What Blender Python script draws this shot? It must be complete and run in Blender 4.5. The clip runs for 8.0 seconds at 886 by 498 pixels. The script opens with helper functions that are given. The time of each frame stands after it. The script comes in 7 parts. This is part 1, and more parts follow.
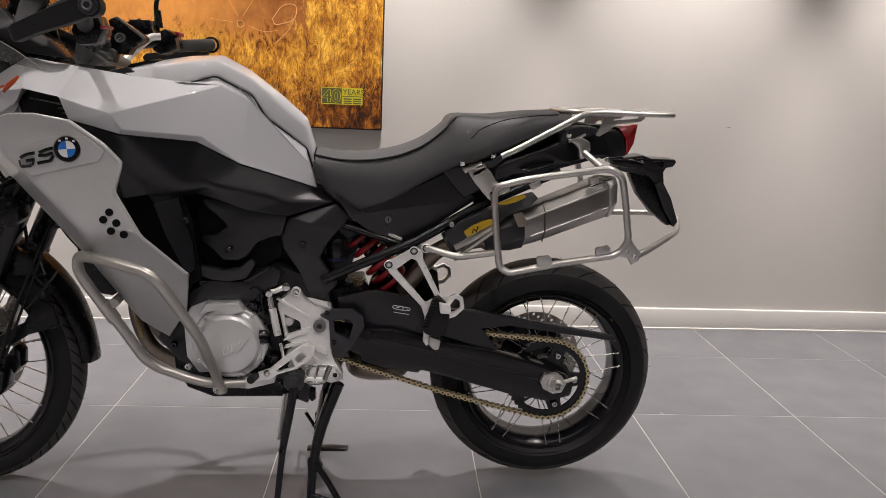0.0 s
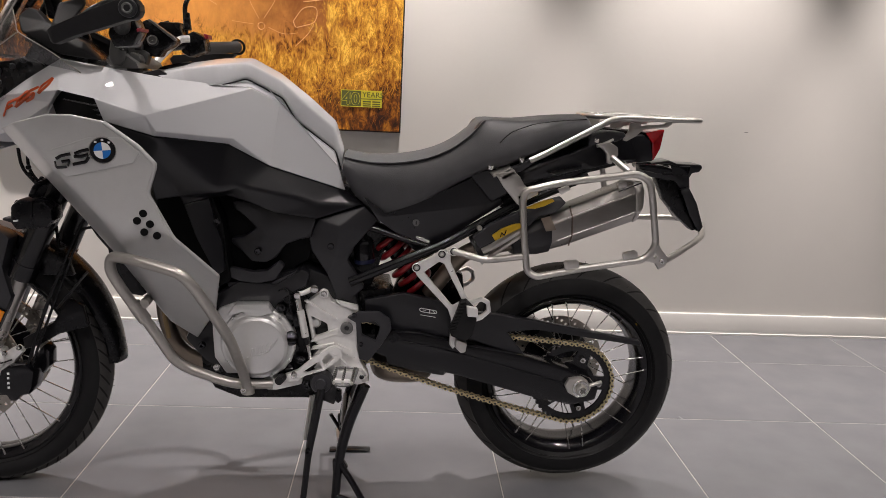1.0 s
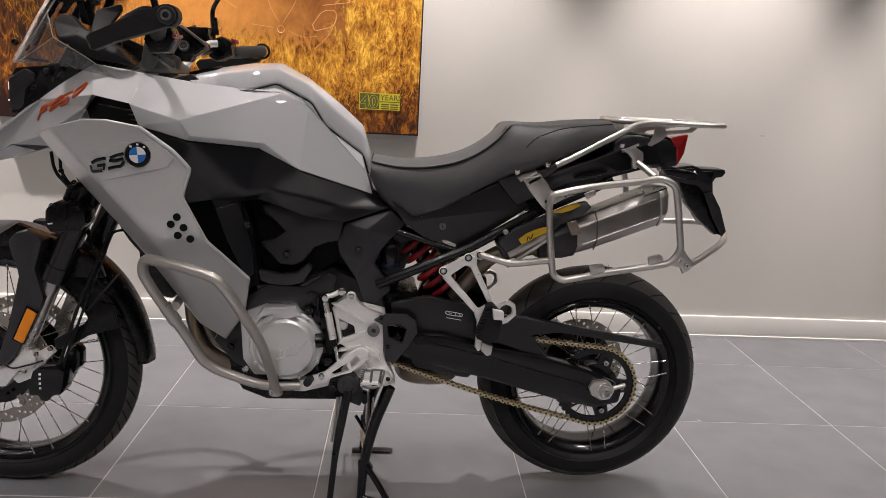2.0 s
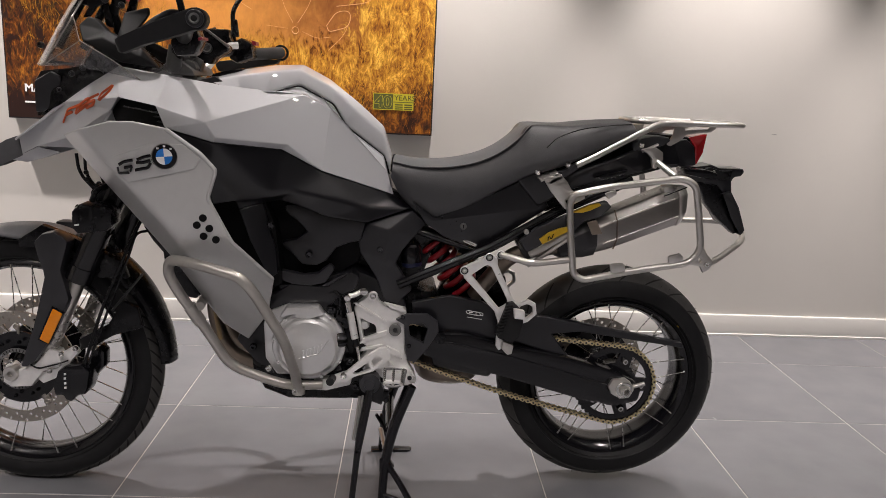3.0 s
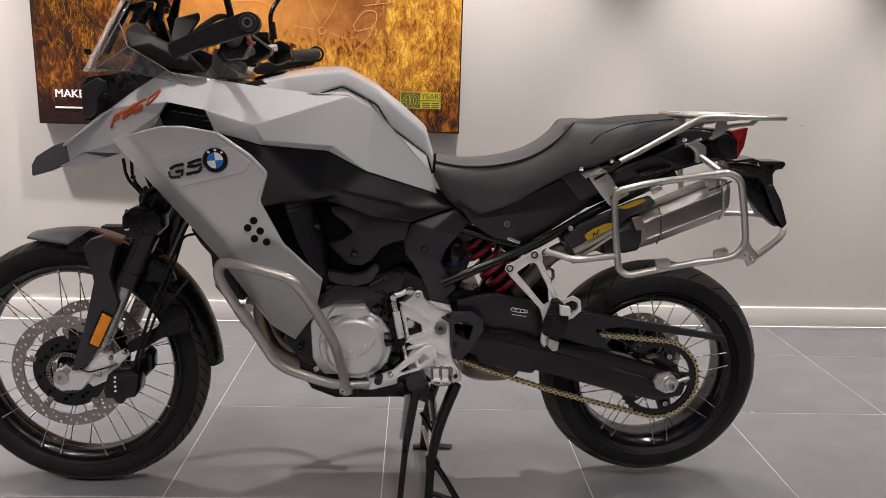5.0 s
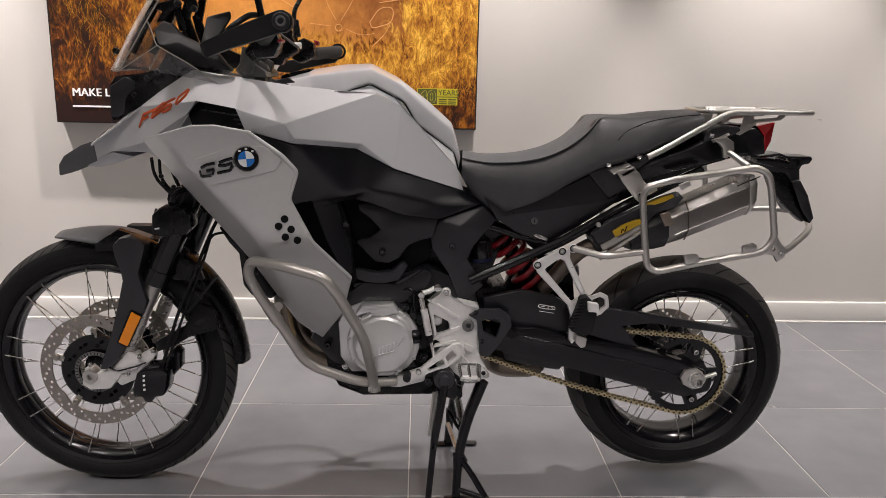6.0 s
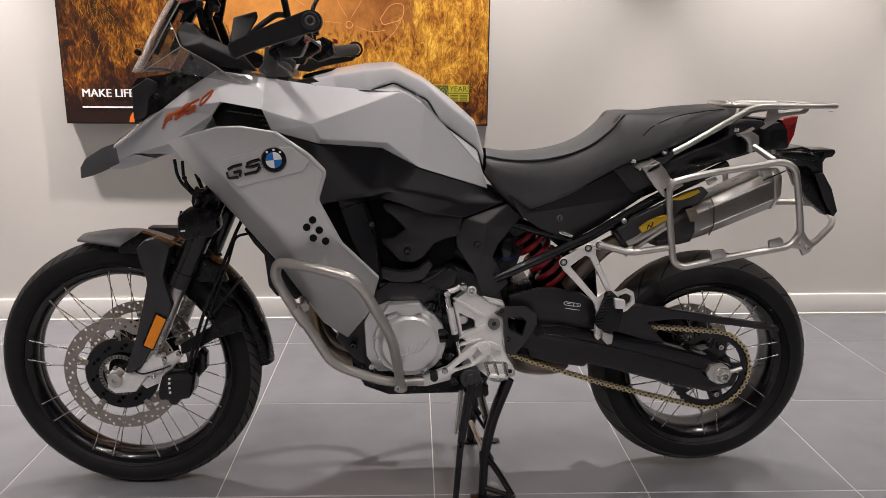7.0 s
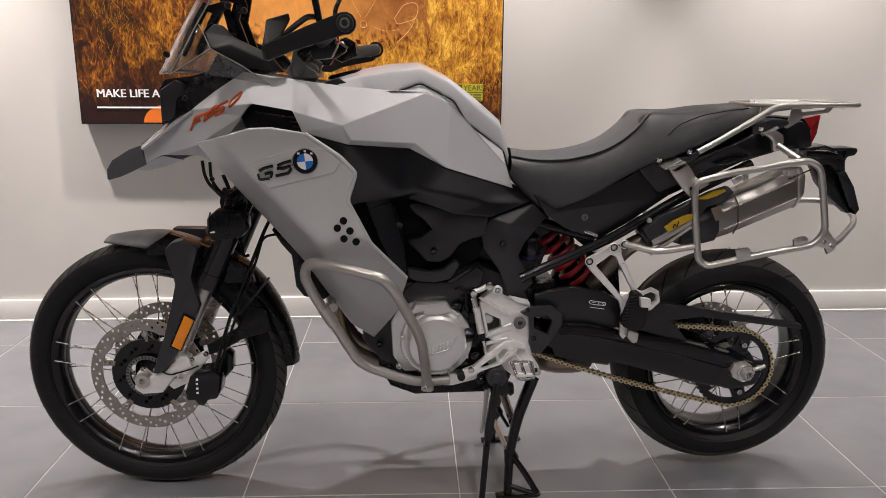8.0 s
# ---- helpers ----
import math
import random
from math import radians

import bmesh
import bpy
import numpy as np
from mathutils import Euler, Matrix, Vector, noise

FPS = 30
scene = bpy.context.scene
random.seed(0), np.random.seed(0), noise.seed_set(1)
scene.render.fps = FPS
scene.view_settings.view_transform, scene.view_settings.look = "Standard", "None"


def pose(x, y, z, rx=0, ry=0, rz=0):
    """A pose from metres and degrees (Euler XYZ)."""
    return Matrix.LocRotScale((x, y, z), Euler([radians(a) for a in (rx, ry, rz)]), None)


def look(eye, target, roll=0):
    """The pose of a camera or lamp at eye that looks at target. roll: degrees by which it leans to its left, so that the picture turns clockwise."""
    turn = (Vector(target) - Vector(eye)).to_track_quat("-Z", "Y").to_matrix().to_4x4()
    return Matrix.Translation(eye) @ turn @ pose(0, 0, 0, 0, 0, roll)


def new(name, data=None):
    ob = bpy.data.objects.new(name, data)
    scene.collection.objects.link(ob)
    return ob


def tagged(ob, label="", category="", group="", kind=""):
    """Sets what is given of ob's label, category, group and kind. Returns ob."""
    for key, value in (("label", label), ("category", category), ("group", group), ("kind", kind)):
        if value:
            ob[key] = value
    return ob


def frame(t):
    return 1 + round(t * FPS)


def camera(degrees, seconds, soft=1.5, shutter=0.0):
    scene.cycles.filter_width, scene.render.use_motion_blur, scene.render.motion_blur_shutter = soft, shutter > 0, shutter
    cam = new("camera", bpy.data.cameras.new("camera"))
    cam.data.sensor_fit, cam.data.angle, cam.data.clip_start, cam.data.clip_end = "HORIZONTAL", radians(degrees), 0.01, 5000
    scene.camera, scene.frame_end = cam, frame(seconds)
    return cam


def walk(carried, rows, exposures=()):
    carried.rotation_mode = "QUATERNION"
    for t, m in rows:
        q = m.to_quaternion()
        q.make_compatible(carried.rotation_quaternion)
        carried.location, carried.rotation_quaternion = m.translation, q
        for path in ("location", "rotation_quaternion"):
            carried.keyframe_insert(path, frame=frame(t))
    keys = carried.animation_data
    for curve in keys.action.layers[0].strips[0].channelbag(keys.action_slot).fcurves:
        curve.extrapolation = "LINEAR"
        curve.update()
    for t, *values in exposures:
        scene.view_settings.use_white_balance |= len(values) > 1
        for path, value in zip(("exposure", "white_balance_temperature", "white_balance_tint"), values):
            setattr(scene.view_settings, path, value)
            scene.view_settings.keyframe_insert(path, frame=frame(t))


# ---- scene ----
cam = camera(59.8, 8.0, soft=0.28)
PATH = [
    (0, (0.293, -2.025, 1.12), (0.489, -0.082, 0.687), 2.5),
    (0.5, (0.264, -2.028, 1.121), (0.455, -0.084, 0.691), 2.7),
    (1, (0.233, -2.027, 1.122), (0.419, -0.083, 0.694), 2.9),
    (1.5, (0.202, -2.032, 1.127), (0.382, -0.086, 0.699), 3.0),
    (3, (0.13, -2.048, 1.134), (0.296, -0.102, 0.703), 2.8),
    (3.5, (0.108, -2.05, 1.134), (0.266, -0.104, 0.699), 2.5),
    (4, (0.08, -2.046, 1.135), (0.233, -0.1, 0.698), 2.2),
    (4.5, (0.059, -2.048, 1.136), (0.209, -0.102, 0.698), 1.9),
    (6, (-0.025, -2.041, 1.139), (0.112, -0.098, 0.687), 1.3),
    (6.5, (-0.063, -2.037, 1.141), (0.078, -0.096, 0.682), 0.9),
    (7, (-0.097, -2.026, 1.146), (0.049, -0.086, 0.68), 0.6),
    (7.5, (-0.137, -2.024, 1.152), (0.015, -0.086, 0.681), 0.4),
    (8, (-0.17, -2.027, 1.154), (-0.018, -0.089, 0.681), 0.4),
]
walk(cam, [(t, look(eye, target, roll)) for t, eye, target, roll in PATH])

# ---- light: ceiling downlights, a row close to the wall and rows over the floor ----
scene.view_settings.exposure = 0.53
world = bpy.data.worlds.new("world")
scene.world = world
world.use_nodes = True
world.node_tree.nodes["Background"].inputs[0].default_value = (0.9, 0.95, 1.0, 1)
world.node_tree.nodes["Background"].inputs[1].default_value = 0.012

ROOM = Matrix.Translation((1.819, 0.391, 0)) @ Matrix.Rotation(radians(-2.06), 4, "Z")  # a tile corner, along the wall
WALLM = Matrix.Translation((1.819, 0.391, 0)) @ Matrix.Rotation(radians(-0.9), 4, "Z")  # the wall is not quite parallel to the joints
WALL_V = 0.974          # from that corner to the wall
CEIL = 2.75
ROWS = [0.61, -0.40, -1.64, -2.74, -4.1]          # rows of downlights, the first close to the wall
COLS = [-1.385 + 1.2 * k for k in range(-3, 3)]
DOWN = [(u, v) for v in ROWS for u in COLS]


def downlight_lamp(u, v, watts, cone, blend, radius, colour):
    data = bpy.data.lights.new("downlight", "SPOT")
    data.energy, data.spot_size, data.spot_blend, data.shadow_soft_size, data.color = watts, radians(cone), blend, radius, colour
    ob = new("downlight_lamp", data)
    ob.matrix_world = WALLM @ Matrix.Translation((u, v, CEIL - 0.03))


for u, v in DOWN:
    if v > 0:       # a bright core down the wall and a wide spill over the floor from the same fitting
        downlight_lamp(u, v, 150 if u < -3 else 52, 54, 1.0, 0.022, (1, 0.91, 0.88))
        downlight_lamp(u, v, 185 if u < -3 else 138, 64, 0.6, 0.018, (1, 0.91, 0.88))
    elif v > -1:
        downlight_lamp(u, v, 50, 60, 0.75, 0.06, (1, 0.91, 0.88))
    else:
        downlight_lamp(u, v, 10 if v > -2 else 124, 110, 0.8, 0.03, (1, 0.91, 0.885))

# ---- materials ----
def material(name, colour, rough=0.5, metal=0.0, second=None, scale=30.0, detail=4.0, bump=0.0, bump_scale=None, coat=0.0, stretch=(1, 1, 1), spread=0.15, rough_spread=0.08, spec=0.5):
    """A principled surface: two colours mixed by a coarse and a fine noise, uneven gloss, fine relief."""
    m = bpy.data.materials.new(name)
    m.use_nodes = True
    nt = m.node_tree
    n, link = nt.nodes, nt.links
    p = n["Principled BSDF"]
    p.inputs["Metallic"].default_value = metal
    p.inputs["Specular IOR Level"].default_value = spec
    p.inputs["Coat Weight"].default_value = coat
    p.inputs["Coat Roughness"].default_value = 0.012
    co = n.new("ShaderNodeTexCoord")
    mp = n.new("ShaderNodeMapping")
    mp.inputs["Scale"].default_value = stretch
    link.new(co.outputs["Object"], mp.inputs["Vector"])
    fine = n.new("ShaderNodeTexNoise")
    fine.inputs["Scale"].default_value, fine.inputs["Detail"].default_value = scale, detail
    link.new(mp.outputs[0], fine.inputs["Vector"])
    coarse = n.new("ShaderNodeTexNoise")
    coarse.inputs["Scale"].default_value, coarse.inputs["Detail"].default_value = scale * 0.12, 3.0
    link.new(mp.outputs[0], coarse.inputs["Vector"])
    both = n.new("ShaderNodeMix")
    link.new(fine.outputs["Fac"], both.inputs["A"])
    link.new(coarse.outputs["Fac"], both.inputs["B"])
    both.inputs["Factor"].default_value = 0.5
    ramp = n.new("ShaderNodeMapRange")
    ramp.inputs["From Min"].default_value, ramp.inputs["From Max"].default_value = 0.35, 0.65
    link.new(both.outputs["Result"], ramp.inputs["Value"])
    mix = n.new("ShaderNodeMix")
    mix.data_type = "RGBA"
    mix.inputs["A"].default_value = (*colour, 1)
    mix.inputs["B"].default_value = (*(second or [c * (1 - spread) for c in colour]), 1)
    link.new(ramp.outputs["Result"], mix.inputs["Factor"])
    link.new(mix.outputs["Result"], p.inputs["Base Color"])
    rr = n.new("ShaderNodeMapRange")
    rr.inputs["To Min"].default_value, rr.inputs["To Max"].default_value = max(0.02, rough - rough_spread), rough + rough_spread
    link.new(both.outputs["Result"], rr.inputs["Value"])
    link.new(rr.outputs["Result"], p.inputs["Roughness"])
    if bump:
        grain = n.new("ShaderNodeTexNoise")
        grain.inputs["Scale"].default_value = bump_scale or scale * 4
        grain.inputs["Detail"].default_value = 3.0
        link.new(mp.outputs[0], grain.inputs["Vector"])
        b = n.new("ShaderNodeBump")
        b.inputs["Strength"].default_value, b.inputs["Distance"].default_value = bump, 0.001
        link.new(grain.outputs["Fac"], b.inputs["Height"])
        link.new(b.outputs["Normal"], p.inputs["Normal"])
    return m


def glass_material(name, colour, rough=0.0):
    m = bpy.data.materials.new(name)
    m.use_nodes = True
    p = m.node_tree.nodes["Principled BSDF"]
    p.inputs["Base Color"].default_value = (*colour, 1)
    p.inputs["Transmission Weight"].default_value = 1.0
    p.inputs["Roughness"].default_value, p.inputs["IOR"].default_value = rough, 1.45
    return m


def emitter(name, colour, strength):
    m = bpy.data.materials.new(name)
    m.use_nodes = True
    p = m.node_tree.nodes["Principled BSDF"]
    p.inputs["Base Color"].default_value = (*colour, 1)
    p.inputs["Emission Color"].default_value = (*colour, 1)
    p.inputs["Emission Strength"].default_value = strength
    return m


PAINT = material("pale_grey_gloss_paint", (0.61, 0.615, 0.635), 0.5, 0.0, spec=0.2, spread=0.02, coat=1.0, scale=12, rough_spread=0.02)
SILVER = material("satin_silver_paint", (0.52, 0.52, 0.516), 0.33, 0.25, spread=0.05, coat=0.2, scale=400, rough_spread=0.03)
BLACK = material("black_moulded_plastic", (0.0024, 0.0024, 0.0036), 0.27, spec=0.32, spread=0.3, scale=60, bump=0.12, bump_scale=900)
TRIMBLACK = material("black_satin_trim_plastic", (0.0085, 0.0085, 0.0112), 0.30, spec=0.55, spread=0.2, scale=60, bump=0.12, bump_scale=900)
GREYPLASTIC = material("dark_grey_moulded_plastic", (0.024, 0.024, 0.028), 0.36, spec=0.5, spread=0.2, scale=60, bump=0.15, bump_scale=900)
GLOSSBLACK = material("gloss_black_coating", (0.0045, 0.0045, 0.006), 0.18, spec=0.42, spread=0.2, scale=50, coat=0.15)
# near-black, hardly any sheen: the shade inside recesses painted as colour
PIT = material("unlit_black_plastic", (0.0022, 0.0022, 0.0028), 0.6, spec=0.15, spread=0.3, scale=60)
RUBBER = material("tyre_rubber", (0.0085, 0.0085, 0.0095), 0.6, spec=0.26, spread=0.3, scale=40, bump=0.3, bump_scale=500)
ALU = material("bead_blasted_aluminium", (0.90, 0.89, 0.875), 0.30, 0.5, spread=0.12, scale=80, bump=0.15, bump_scale=700)
CASTING = material("silver_painted_casting", (0.69, 0.69, 0.69), 0.31, 0.65, spread=0.05, rough_spread=0.02, scale=90, bump=0.2, bump_scale=800)
STEEL = material("brushed_stainless_steel", (0.62, 0.60, 0.57), 0.34, 0.9, spread=0.06, scale=60, rough_spread=0.03)
SATINTUBE = material("satin_powder_coated_steel", (0.46, 0.44, 0.41), 0.36, 0.7, spread=0.1, scale=60)
POLISHED = material("polished_metal", (0.75, 0.74, 0.72), 0.16, 1.0, spread=0.1, scale=60)
TITAN = material("brushed_muffler_steel", (0.46, 0.44, 0.415), 0.29, 0.9, spread=0.12, scale=90, stretch=(0.25, 1, 1))
HEATED = material("heat_tinted_steel", (0.30, 0.25, 0.20), 0.38, 0.85, second=(0.17, 0.14, 0.12), scale=14)
GOLD = material("gold_chain_steel", (0.70, 0.60, 0.38), 0.3, 0.7, second=(0.52, 0.43, 0.24), scale=120)
GOLDTAG = material("gold_anodised_tag", (0.66, 0.42, 0.03), 0.35, 0.6, spread=0.12, scale=60)
RED = material("red_powder_coated_spring", (0.30, 0.008, 0.015), 0.32, spread=0.15, scale=60, coat=0.3)
DARKMETAL = material("dark_engine_casting", (0.0105, 0.0105, 0.0128), 0.31, 0.0, spec=0.55, spread=0.25, scale=70, bump=0.2, bump_scale=600)
YOKE = material("grey_cast_yoke", (0.17, 0.17, 0.168), 0.42, 0.4, spread=0.15, scale=80, bump=0.2, bump_scale=700)
DARKCHROME = material("dark_chrome", (0.06, 0.06, 0.064), 0.16, 1.0, spread=0.1, scale=60)
DISC = material("ground_brake_steel", (0.42, 0.39, 0.35), 0.36, 0.9, spread=0.12, scale=160)
AMBER = material("amber_reflector", (0.80, 0.25, 0.004), 0.25, spread=0.12, scale=120, coat=0.2, bump=0.3, bump_scale=300)
TAILRED = material("red_lamp_lens", (0.55, 0.012, 0.018), 0.12, spread=0.2, scale=60, coat=0.6)
MATTE = material("matt_black_plastic", (0.0125, 0.0125, 0.0135), 0.58, spec=0.28, spread=0.2, scale=60, bump=0.2, bump_scale=900)
LEATHER = material("black_grained_vinyl", (0.066, 0.066, 0.071), 0.48, spec=0.45, spread=0.2, scale=30, bump=0.4, bump_scale=420)
GREYVINYL = material("grey_grained_vinyl", (0.165, 0.172, 0.182), 0.7, spec=0.3, spread=0.12, scale=30, bump=0.4, bump_scale=420)
ORANGE = material("orange_sticker", (0.62, 0.10, 0.02), 0.35, spread=0.08, scale=90)
BLUE = material("blue_enamel", (0.02, 0.16, 0.52), 0.25, spread=0.05, scale=60, coat=0.5)
WHITE = material("white_enamel", (0.75, 0.75, 0.75), 0.3, spread=0.05, scale=60, coat=0.3)
def clear_sheet(name, tint, gloss):
    """Thin clear plastic: straight through it, with a mirror sheen that grows towards grazing angles."""
    m = bpy.data.materials.new(name)
    m.use_nodes = True
    n, link = m.node_tree.nodes, m.node_tree.links
    n.remove(n["Principled BSDF"])
    clear, shine, facing, mix = n.new("ShaderNodeBsdfTransparent"), n.new("ShaderNodeBsdfGlossy"), n.new("ShaderNodeLayerWeight"), n.new("ShaderNodeMixShader")
    clear.inputs["Color"].default_value = (*tint, 1)
    shine.inputs["Roughness"].default_value = gloss
    facing.inputs["Blend"].default_value = 0.5
    steep = n.new("ShaderNodeMath")
    steep.operation = "POWER"
    steep.inputs[1].default_value = 4.0
    link.new(facing.outputs["Facing"], steep.inputs[0])
    share = n.new("ShaderNodeMapRange")
    share.inputs["To Min"].default_value, share.inputs["To Max"].default_value = 0.10, 0.55
    link.new(steep.outputs[0], share.inputs["Value"])
    link.new(share.outputs["Result"], mix.inputs[0])
    link.new(clear.outputs[0], mix.inputs[1])
    link.new(shine.outputs[0], mix.inputs[2])
    link.new(mix.outputs[0], n["Material Output"].inputs["Surface"])
    return m


SCREEN = clear_sheet("clear_windscreen", (0.86, 0.85, 0.84), 0.03)
WINGCLEAR = clear_sheet("smoked_deflector", (0.80, 0.80, 0.80), 0.05)
WALLPAINT = material("off_white_wall_paint", (0.73, 0.70, 0.655), 0.62, spread=0.035, scale=5, bump=0.12, bump_scale=240)
# for walls out of view: grey chosen to weaken bounced fill light
FARWALL = material("grey_wall_paint", (0.22, 0.213, 0.205), 0.6, spread=0.06, scale=5, bump=0.1, bump_scale=240)
MUDGREY = material("charcoal_moulded_plastic", (0.105, 0.106, 0.113), 0.42, spec=0.4, spread=0.15, scale=60, bump=0.2, bump_scale=900)
# tyre rubber made paler: overhead light on the crown put into the colour
TREAD = material("tread_rubber", (0.055, 0.053, 0.052), 0.7, spec=0.3, spread=0.25, scale=60, bump=0.3, bump_scale=500)
SCUFF = material("grey_scuff", (0.25, 0.24, 0.23), 0.8)
TRIMPAINT = material("white_satin_trim_paint", (0.66, 0.64, 0.61), 0.35, spread=0.03, scale=6)
# ceiling out of view: its grey keeps the ambient bounce low
CEILPAINT = material("matt_ceiling_paint", (0.30, 0.295, 0.285), 0.8, spread=0.04, scale=5)
GROUT = material("pale_grey_grout", (0.34, 0.32, 0.30), 0.75, spread=0.15, scale=30)
LAMPGLOW = emitter("lamp_glow", (1, 0.94, 0.86), 90.0)


def tile_material():
    m = material("slate_grey_porcelain", (0.150, 0.151, 0.161), 0.25, second=(0.122, 0.123, 0.132), scale=7, detail=8, bump=0.05, bump_scale=260, rough_spread=0.07)
    nt = m.node_tree
    info = nt.nodes.new("ShaderNodeObjectInfo")
    off = nt.nodes.new("ShaderNodeVectorMath")
    off.operation = "SCALE"
    off.inputs[0].default_value = (7.0, 3.0, 5.0)
    nt.links.new(info.outputs["Random"], off.inputs["Scale"])
    mp = next(k for k in nt.nodes if k.type == "MAPPING")
    nt.links.new(off.outputs[0], mp.inputs["Location"])
    return m


TILE = tile_material()


def print_material():
    """Backlit print: sunlit golden grass, dark at the foot and at one end, under a hazy orange sky; the panel glows by itself."""
    m = bpy.data.materials.new("backlit_grass_print")
    m.use_nodes = True
    nt = m.node_tree
    n, link = nt.nodes, nt.links
    p = n["Principled BSDF"]
    co = n.new("ShaderNodeTexCoord")
    sep = n.new("ShaderNodeSeparateXYZ")
    link.new(co.outputs["Object"], sep.inputs[0])

    def calc(kind, a, b):
        k = n.new("ShaderNodeMath")
        k.operation = kind
        for slot, v in zip(k.inputs, (a, b)):
            if isinstance(v, (int, float)):
                slot.default_value = v
            else:
                link.new(v, slot)
        return k.outputs[0]

    def ranged(v, a, b, c, d, kind="LINEAR"):
        k = n.new("ShaderNodeMapRange")
        k.interpolation_type = kind
        k.inputs["From Min"].default_value, k.inputs["From Max"].default_value = a, b
        k.inputs["To Min"].default_value, k.inputs["To Max"].default_value = c, d
        link.new(v, k.inputs["Value"])
        return k.outputs["Result"]

    def noise(scale, detail, rough, twist, stretch, turn):
        mp = n.new("ShaderNodeMapping")
        mp.inputs["Rotation"].default_value = (0, radians(turn), 0)
        mp.inputs["Scale"].default_value = stretch
        link.new(co.outputs["Object"], mp.inputs["Vector"])
        k = n.new("ShaderNodeTexNoise")
        k.inputs["Scale"].default_value, k.inputs["Detail"].default_value = scale, detail
        k.inputs["Roughness"].default_value, k.inputs["Distortion"].default_value = rough, twist
        link.new(mp.outputs[0], k.inputs["Vector"])
        return k.outputs["Fac"]

    tufts = noise(24, 6, 0.66, 1.6, (1.0, 1.0, 0.55), 14)
    stalks = noise(58, 3, 0.6, 2.4, (1.0, 1.0, 0.28), 20)
    clumps = noise(6.5, 4, 0.6, 0.4, (1, 1, 1), 0)
    x, z = sep.outputs["X"], sep.outputs["Z"]
    field = calc("ADD", ranged(tufts, 0.3, 0.7, -0.36, 0.36), ranged(clumps, 0.3, 0.7, -0.22, 0.22))
    field = calc("ADD", field, ranged(stalks, 0.3, 0.7, -0.17, 0.17))
    field = calc("ADD", field, ranged(z, 0.0, 0.24, 0.22, 0.62))
    field = calc("ADD", field, ranged(x, -0.86, 0.0, -0.52, 0.0))
    ramp = n.new("ShaderNodeValToRGB")
    ramp.color_ramp.elements[0].position, ramp.color_ramp.elements[0].color = 0.0, (0.022, 0.009, 0.007, 1)
    ramp.color_ramp.elements[1].position, ramp.color_ramp.elements[1].color = 1.0, (0.92, 0.55, 0.09, 1)
    for pos, col in ((0.28, (0.12, 0.034, 0.007)), (0.52, (0.37, 0.135, 0.017)), (0.78, (0.66, 0.335, 0.045))):
        ramp.color_ramp.elements.new(pos).color = (*col, 1)
    link.new(field, ramp.inputs["Fac"])
    # haze of the low sun behind the machine in the picture
    sky = n.new("ShaderNodeMix")
    sky.data_type = "RGBA"
    sky.inputs["A"].default_value, sky.inputs["B"].default_value = (0.64, 0.26, 0.06, 1), (0.25, 0.075, 0.022, 1)
    link.new(calc("ADD", ranged(x, 0.05, 0.45, 0.0, 0.8), ranged(clumps, 0.35, 0.65, -0.3, 0.3)), sky.inputs["Factor"])
    sky.clamp_factor = True
    mask = ranged(calc("ADD", z, ranged(tufts, 0.3, 0.7, -0.07, 0.07)), 0.32, 0.43, 0.0, 0.92, "SMOOTHSTEP")
    mask = calc("MULTIPLY", mask, ranged(calc("ADD", x, ranged(tufts, 0.3, 0.7, -0.1, 0.1)), 0.50, 0.64, 1.0, 0.0, "SMOOTHSTEP"))
    mask = calc("MULTIPLY", mask, ranged(x, -0.42, -0.22, 0.0, 1.0, "SMOOTHSTEP"))
    warm = n.new("ShaderNodeMix")
    warm.data_type = "RGBA"
    link.new(mask, warm.inputs["Factor"])
    link.new(ramp.outputs["Color"], warm.inputs["A"])
    link.new(sky.outputs["Result"], warm.inputs["B"])
    link.new(warm.outputs["Result"], p.inputs["Base Color"])
    link.new(warm.outputs["Result"], p.inputs["Emission Color"])
    p.inputs["Emission Strength"].default_value = 0.27
    p.inputs["Roughness"].default_value = 0.35
    return m


PRINT = print_material()
PRINTGLOW = emitter("backlit_sunset_print", (0.72, 0.16, 0.02), 0.28)
PRINTLINE = emitter("backlit_pale_print", (0.72, 0.40, 0.17), 0.25)
PRINTWHITE = emitter("backlit_white_print", (0.76, 0.74, 0.74), 0.30)
PRINTYELLOW = emitter("backlit_yellow_print", (0.50, 0.42, 0.03), 0.25)
PRINTDOME = emitter("backlit_dark_red_print", (0.16, 0.02, 0.02), 0.4)
PRINTDARK = emitter("backlit_olive_print", (0.07, 0.07, 0.02), 0.5)


# ---- builders ----
def finish(name, verts, faces, mat, parent, label="", sharp=35.0):
    me = bpy.data.meshes.new(name)
    me.from_pydata([tuple(v) for v in verts], [], faces)
    bm = bmesh.new()
    bm.from_mesh(me)
    bmesh.ops.recalc_face_normals(bm, faces=bm.faces)
    return part(name, bm, mat, parent, label, sharp, me)


def part(name, bm, mat, parent, label="", sharp=35.0, me=None):
    me = me or bpy.data.meshes.new(name)
    bm.to_mesh(me)
    bm.free()
    for f in me.polygons:
        f.use_smooth = True
    me.set_sharp_from_angle(angle=radians(sharp))
    me.materials.append(mat)
    ob = new(name, me)
    ob.parent = parent
    if label:
        ob["label"] = label
    return ob


def at_matrix(ob, m):
    """Move a part's mesh by m."""
    ob.data.transform(m)
    return ob


